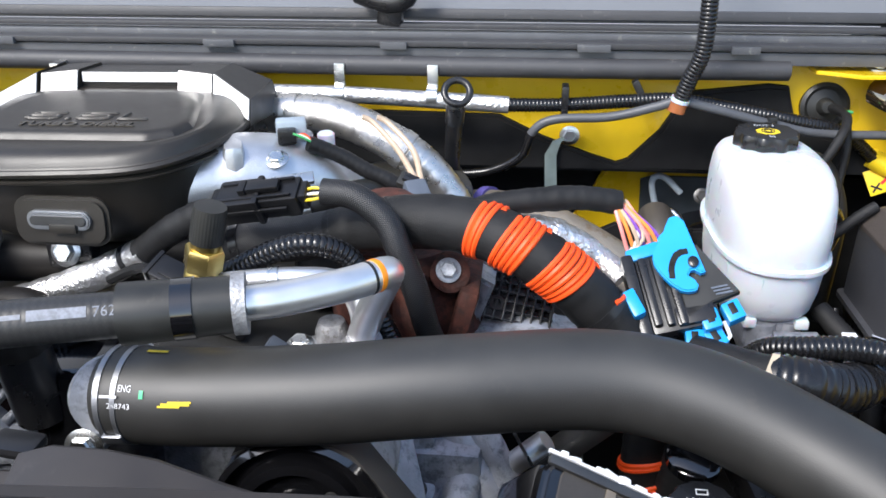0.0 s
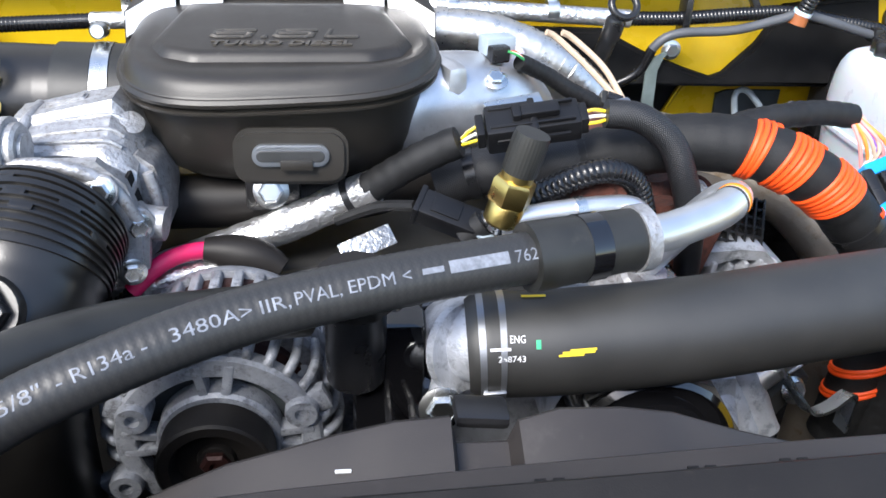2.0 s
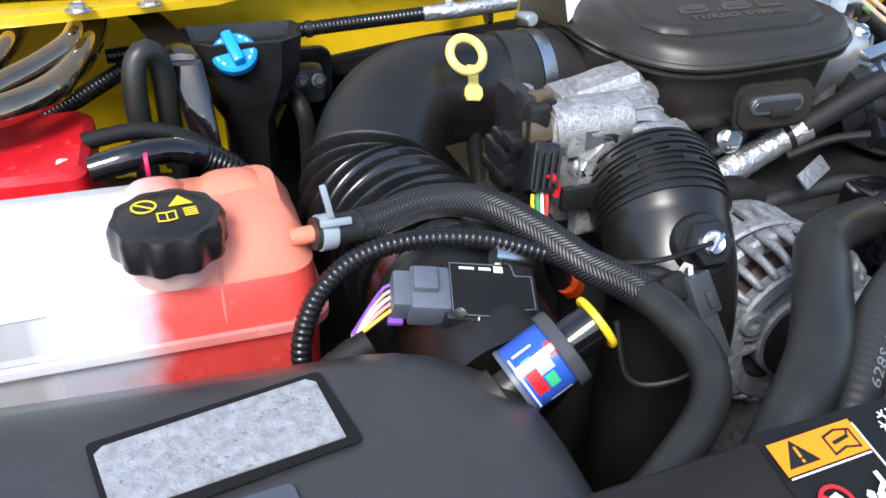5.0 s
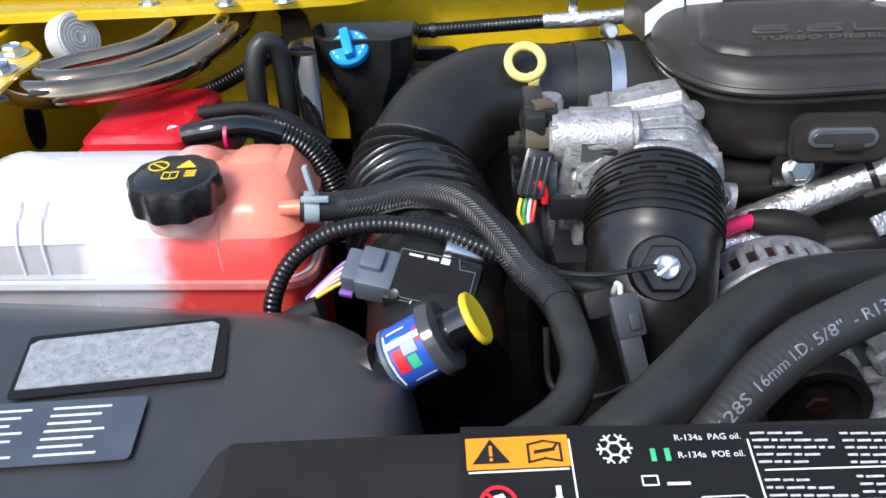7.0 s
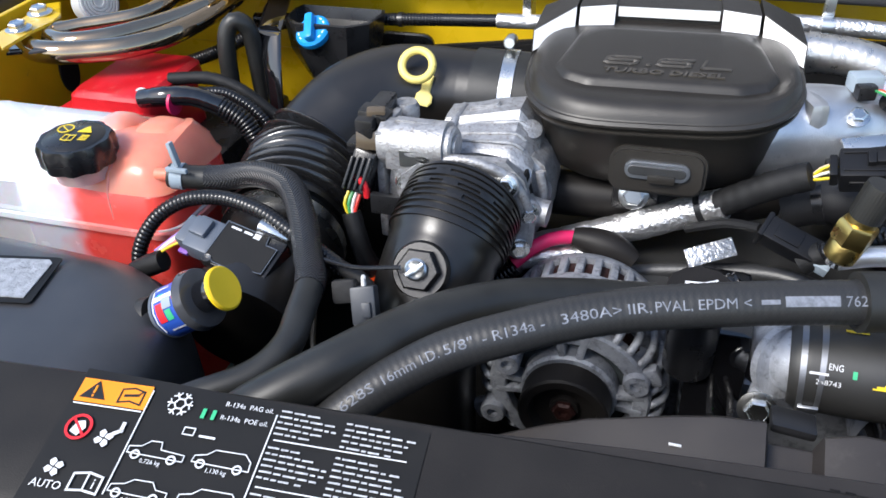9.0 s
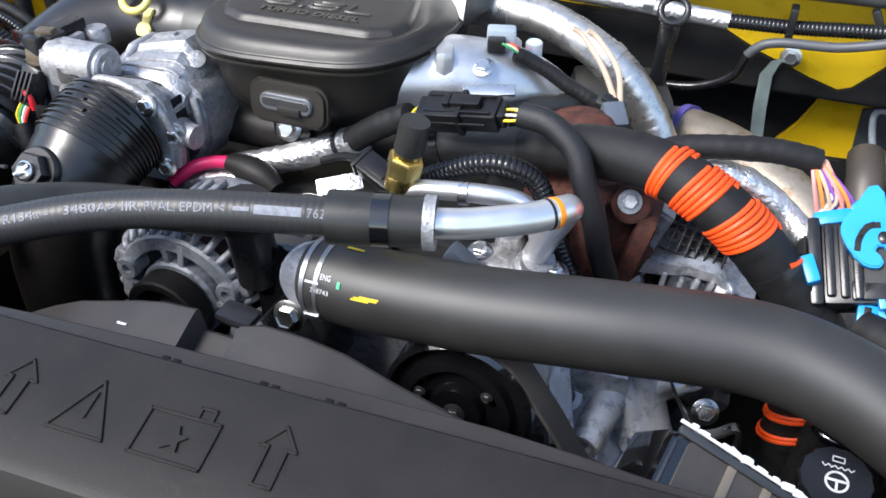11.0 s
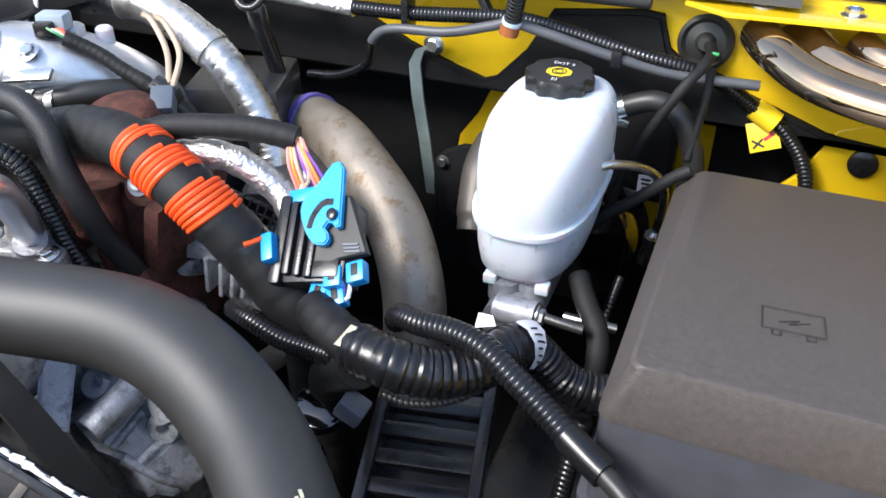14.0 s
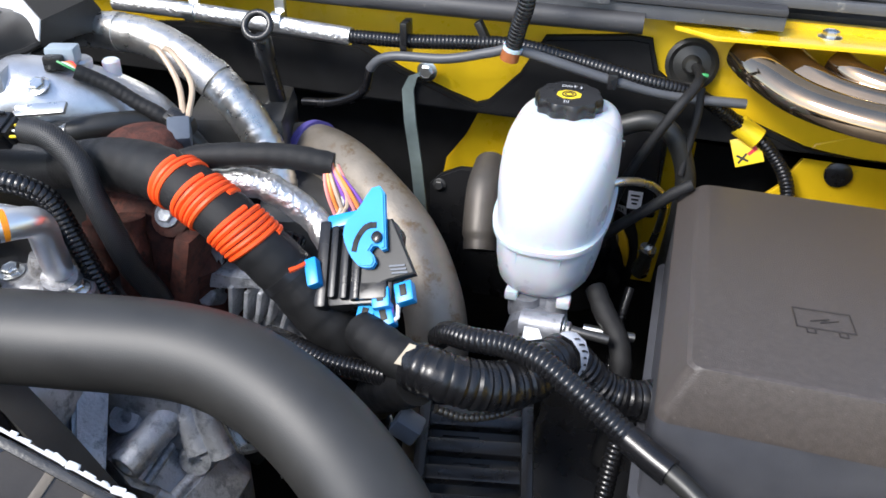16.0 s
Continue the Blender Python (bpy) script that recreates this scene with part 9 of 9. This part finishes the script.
vac = thing("vacuum_hose", (0.31, 0.85, 1.2), "black brake vacuum hose with spring clamp", "hose")
part("hose", tube([(0.235, 0.925, 1.325), (0.256, 0.938, 1.337), (0.290, 0.942, 1.3495), (0.314, 0.942, 1.339), (0.330, 0.941, 1.312), (0.337, 0.938, 1.283), (0.336, 0.935, 1.24), (0.330, 0.93, 1.16)], 0.0105, 16), RUBBER, vac)
part("clamp", tube([(0.256, 0.938, 1.337), (0.263, 0.9395, 1.340)], 0.0118, 16, 0.004), STEEL, vac)
part("clamp_ear", box((0.014, 0.004, 0.008), Matrix.Translation((0.264, 0.927, 1.328)), 0.001), STEEL, vac)
bl = thing("brake_line", (0.3, 0.8, 1.2), "bent steel brake lines with a fitting", "pipe")
part("line", tube([(0.255, 0.790, 1.340), (0.275, 0.806, 1.345), (0.300, 0.846, 1.3270), (0.3165, 0.872, 1.3010), (0.3185, 0.890, 1.2700), (0.3140, 0.910, 1.2300), (0.311, 0.920, 1.215)], 0.0040, 10), STEEL, bl)
part("fitting", lathe([(0.009, 0), (0.009, 0.014), (0.0075, 0.018), (0.0075, 0.030), (0.009, 0.032), (0.009, 0.040)], frame_z((0.3060, 0.929, 1.176), (0.13, -0.25, 1)), 16), STEEL, bl)
part("line", tube([(0.266, 0.735, 1.232), (0.29, 0.735, 1.232), (0.31, 0.74, 1.228)], 0.0045, 10), STEEL, bl)
part("line", tube([(0.150, 0.955, 1.27), (0.145, 0.94, 1.285), (0.160, 0.925, 1.285), (0.170, 0.90, 1.262), (0.18, 0.86, 1.235)], 0.0045, 10), STEEL, bl)
bp = thing("booster_bracket", (0.14, 0.97, 1.2), "grey steel bracket plate with a clamp", "bracket")
part("plate", slab([(0.1386, 1.208), (0.222, 1.208), (0.222, 1.286), (0.150, 1.286), (0.1356, 1.281)], 0.003, Matrix.Translation((0, 1.0575, 0)) @ XZ, 0.001), surf("grey blue plate", (0.09, 0.11, 0.13), 0.4, 0.5), bp)
part("mount_plate", slab([(0.060, 1.10), (0.20, 1.10), (0.20, 1.262), (0.150, 1.258), (0.140, 1.262), (0.125, 1.2675), (0.095, 1.2660), (0.072, 1.254), (0.060, 1.240)], 0.006, Matrix.Translation((0, 0.946, 0)) @ XZ, 0.002, 2), BLACK, bp, "black booster mounting plate")
bolt("bolt", (0.0720, 0.939, 1.242), (0, -1, 0.1), 0.005, bp, DARKSTEEL)
part("hook", tube([(0.180, 1.020, 1.2768), (0.170, 1.020, 1.287), (0.1595, 1.020, 1.2962), (0.1490, 1.020, 1.2975), (0.1448, 1.020, 1.2866), (0.1538, 1.020, 1.2522), (0.1630, 1.020, 1.2290), (0.1814, 1.010, 1.2185), (0.20, 0.99, 1.212)], 0.0040, 12), PALEBLUE, bp, "pale bent tube")
for k in range(3):
    part("nut", hexbolt(0.006, frame_z((0.196 + 0.012 * k, 0.975, 1.290 - 0.004 * k), (0, -1, 0.4))), DARKSTEEL, bp)
side = thing("side_cables", (0.31, 0.72, 1.15), "black cables hanging beside the fuse box", "cable")
part("cable", tube([(0.270, 0.76, 1.26), (0.282, 0.74, 1.25), (0.300, 0.715, 1.235), (0.305, 0.69, 1.20), (0.30, 0.67, 1.14)], taped(0.0095, 17), 12, 0.004), TAPE, side)
part("loom", loom([(0.312, 0.62, 1.235), (0.308, 0.60, 1.20), (0.306, 0.57, 1.14), (0.31, 0.53, 1.06)], 0.0075), LOOM, side)
part("loom", loom([(0.300, 0.80, 1.24), (0.296, 0.78, 1.215), (0.293, 0.75, 1.17)], 0.0045), LOOM, side)
part("cable", tube([(0.340, 0.852, 1.330), (0.3273, 0.850, 1.3216), (0.305, 0.85, 1.3000), (0.271, 0.85, 1.2680), (0.255, 0.85, 1.25)], taped(0.0058, 20), 10, 0.004), TAPE, side)
lowbox = thing("lower_shield", (0.3, 0.6, 0.95), "black plastic shield low beside the fuse box", "shield")
part("shield", box((0.10, 0.30, 0.16), Matrix.Translation((0.285, 0.62, 1.06)), 0.01), BLACK, lowbox)
for k, (x, y, z) in enumerate(((0.255, 0.50, 1.150), (0.275, 0.50, 1.152), (0.268, 0.53, 1.148))):
    part("chip", slab([(0, 0), (0.004, 0.012), (0.008, 0.004), (0.006, -0.006)], 0.001, Matrix.Translation((x, y, z)) @ Matrix.Rotation(k, 4, "Z"), 0), LABELWHITE, lowbox, "pale chip of debris")


# ---- printed label on the radiator cover ----
lab = thing("instruction_label", (-0.56, 0.21, 1.415), "black instruction label with white text and pictograms", "label")


def on_label(x, f, lift=0.0012):
    """A frame on the label: x across, f metres down the slope from its reference line."""
    m = on_cover(0.0464 + 1.0824 * x + 0.0596 * f, 0.0384 + 0.0422 * x + 1.1744 * f)
    m.translation += m.to_3x3() @ Vector((0, 0, lift + 0.0006))
    return m


bm = bmesh.new()
grid = [[bm.verts.new(on_label(-0.6455 + 0.182 * i / 12, f, 0.0002).translation) for i in range(13)] for f in (-0.0105, 0.056)]
for i in range(12):
    bm.faces.new((grid[0][i], grid[0][i + 1], grid[1][i + 1], grid[1][i]))
part("film", bm, LABELDARK, lab)
og = part("warning_field", box((0.0415, 0.0143, 0.0004), on_label(-0.6245, 0.0005), 0), LABELORANGE, lab)
m = on_label(-0.6345, 0.0005, 0.0015)
part("triangle", slab([(-0.0075, -0.0052), (0.0075, -0.0052), (0, 0.0058)], 0.0003, m, 0), WIRES["black"], og)
part("bang", add(stroke([(0, 0.002), (0, -0.0015)], 0.0013, m @ Matrix.Translation((0, 0, 0.0004)), 0.0003), stroke([(0, -0.0036), (0, -0.0037)], 0.0013, m @ Matrix.Translation((0, 0, 0.0004)), 0.0003)), LABELORANGE, og)
m = on_label(-0.6145, 0.0005, 0.0015)
part("book", add(add(stroke([(-0.0065, -0.0045), (-0.0065, 0.0035), (0, 0.005), (0.0065, 0.0035), (0.0065, -0.0045), (0, -0.003)], 0.0010, m, 0.0003, True), stroke([(-0.0035, 0.0), (0.0035, 0.001)], 0.0016, m, 0.0003)), stroke([(0.0035, 0.001), (0.005, 0.003)], 0.001, m, 0.0003)), WIRES["black"], og)
part("line", box((0.0007, 0.060, 0.0004), on_label(-0.6045, 0.021), 0), WHITEPRINT, lab)
part("line", box((0.0007, 0.060, 0.0004), on_label(-0.5382, 0.021), 0), WHITEPRINT, lab)
part("line", box((0.040, 0.0007, 0.0004), on_label(-0.6245, 0.0076), 0), WHITEPRINT, lab)
m = on_label(-0.6328, 0.0195, 0.0013)
part("ban_ring", add(lathe([(0.0075, 0), (0.0075, 0.0004), (0.0060, 0.0004), (0.0060, 0)], m, 28, False), stroke([(-0.0047, 0.0047), (0.0047, -0.0047)], 0.0014, m, 0.0004)), LABELRED, lab, "red prohibition ring")
part("palm_shape", slab([(-0.004, -0.003), (0.001, -0.005), (0.004, 0.0), (0.002, 0.004), (-0.002, 0.003)], 0.0002, m, 0), WHITEPRINT, lab)
for x, f in ((-0.6175, 0.0225), (-0.634, 0.0395)):
    m = on_label(x, f, 0.0013)
    for k in range(4):
        part("blade", slab([(0.0004, 0.0004), (0.0035, -0.0005), (0.0050, 0.0015), (0.0032, 0.0035), (0.001, 0.0025)], 0.0003, m @ Matrix.Rotation(math.pi / 2 * k, 4, "Z"), 0), WHITEPRINT, lab)
part("arrow", stroke([(-0.6135 + 0.6145, 0.0), (0.004, 0.002), (0.004, 0.006)], 0.0022, on_label(-0.6145, 0.0195, 0.0013), 0.0003), WHITEPRINT, lab)
flat_text("lettering", "AUTO", 0.0062, on_label(-0.6335, 0.0475, 0.0010), WHITEPRINT, lab)
m = on_label(-0.6148, 0.0435, 0.0013)
part("book", add(stroke([(-0.008, -0.005), (-0.008, 0.004), (0, 0.0055), (0.008, 0.004), (0.008, -0.005), (0, -0.004)], 0.0012, m, 0.0003, True), stroke([(0, -0.004), (0, 0.0055)], 0.001, m, 0.0003)), WHITEPRINT, lab)
flat_text("lettering", "i", 0.008, on_label(-0.6108, 0.0435, 0.0010), WHITEPRINT, lab)
m = on_label(-0.5883, -0.0005, 0.0013)
bm = stroke([(0.0032 * math.cos(radians(60 * k)), 0.0032 * math.sin(radians(60 * k))) for k in range(6)], 0.0010, m, 0.0003, True)
for k in range(6):
    a = radians(60 * k)
    add(bm, stroke([(0.003 * math.cos(a), 0.003 * math.sin(a)), (0.0068 * math.cos(a), 0.0068 * math.sin(a))], 0.0010, m, 0.0003))
    for s in (-0.5, 0.5):
        add(bm, stroke([(0.0052 * math.cos(a), 0.0052 * math.sin(a)), (0.0064 * math.cos(a + s * 0.7), 0.0064 * math.sin(a + s * 0.7))], 0.0008, m, 0.0003))
part("snowflake", bm, WHITEPRINT, lab)
flat_text("lettering", "R-134a  PAG oil.", 0.0040, on_label(-0.5655, -0.0048, 0.0010), WHITEPRINT, lab, align="LEFT")
flat_text("lettering", "R-134a  POE oil.", 0.0040, on_label(-0.5655, 0.0020, 0.0010), WHITEPRINT, lab, align="LEFT")
m = on_label(-0.5712, 0.0017, 0.0013)
part("green_sign", add(stroke([(-0.0035, -0.0018), (-0.0035, 0.0018)], 0.0022, m, 0.0003), stroke([(0.0022, -0.0018), (0.0022, 0.0018)], 0.0022, m, 0.0003)), LABELGREEN, lab)
part("square", stroke([(-0.003, -0.002), (0.003, -0.002), (0.003, 0.002), (-0.003, 0.002)], 0.0007, on_label(-0.5775, 0.0115, 0.0013), 0.0003, True), WHITEPRINT, lab)
part("print_bar", box((0.009, 0.0012, 0.0003), on_label(-0.5675, 0.0125, 0.0013), 0), WHITEPRINT, lab)
PICK = [(-0.0155, -0.003), (-0.0155, 0.0005), (-0.009, 0.0015), (-0.005, 0.0050), (0.001, 0.0052), (0.002, 0.001), (0.0155, 0.0), (0.0155, -0.0035)]
SUV = [(-0.0155, -0.003), (-0.0150, 0.0005), (-0.009, 0.0018), (-0.005, 0.0050), (0.011, 0.0052), (0.0150, 0.0015), (0.0155, -0.0035)]
SED = [(-0.0155, -0.003), (-0.0150, 0.0005), (-0.008, 0.0018), (-0.004, 0.0046), (0.006, 0.0048), (0.009, 0.0012), (0.0155, 0.0006), (0.0155, -0.0035)]
for (x, f), shape, kg in (((-0.5885, 0.0235), PICK, "0,726 kg"), ((-0.5555, 0.0215), SUV, "1,130 kg"), ((-0.5885, 0.0415), SED, "0,726 kg"), ((-0.5545, 0.0395), SUV, "1,360 kg")):
    m = on_label(x, f, 0.0013)
    bm = stroke(shape, 0.0006, m, 0.0003, True)
    for wx in (-0.0105, 0.0095):
        add(bm, lathe([(0.0026, 0), (0.0026, 0.0005), (0.0017, 0.0005), (0.0017, 0)], m @ Matrix.Translation((wx, -0.0036, 0)), 16, False))
    part("vehicle_sign", bm, WHITEPRINT, lab)
    flat_text("lettering", kg, 0.0034, on_label(x - 0.001, f + 0.0055, 0.0010), WHITEPRINT, lab)
random.seed(5)
for x0, f0, n, w in ((-0.5368, -0.0070, 5, 0.028), (-0.5035, -0.0070, 5, 0.032), (-0.5368, 0.0110, 6, 0.030), (-0.5035, 0.0095, 7, 0.034), (-0.5368, 0.0325, 5, 0.022)):
    for k in range(n):
        ww = w * random.uniform(0.55 if k in (0, n - 1) else 0.8, 0.72 if k in (0, n - 1) else 1.0)
        x = x0
        while x < x0 + ww:
            seg = random.uniform(0.0022, 0.0070)
            part("print_bar", box((min(seg, x0 + ww - x + 0.002), 0.0009, 0.0003), on_label(x + seg / 2, f0 + 0.0028 * k, 0.0013), 0), LABELPRINT, lab)
            x += seg + 0.0007
for f in (0.0062, 0.0282):
    part("line", box((0.070, 0.0006, 0.0003), on_label(-0.503, f, 0.0013), 0), WHITEPRINT, lab)
for k in range(2):
    part("print_bar", box((0.014, 0.0014, 0.0003), on_label(-0.475, 0.033 + 0.005 * k, 0.0013), 0), WHITEPRINT, lab)
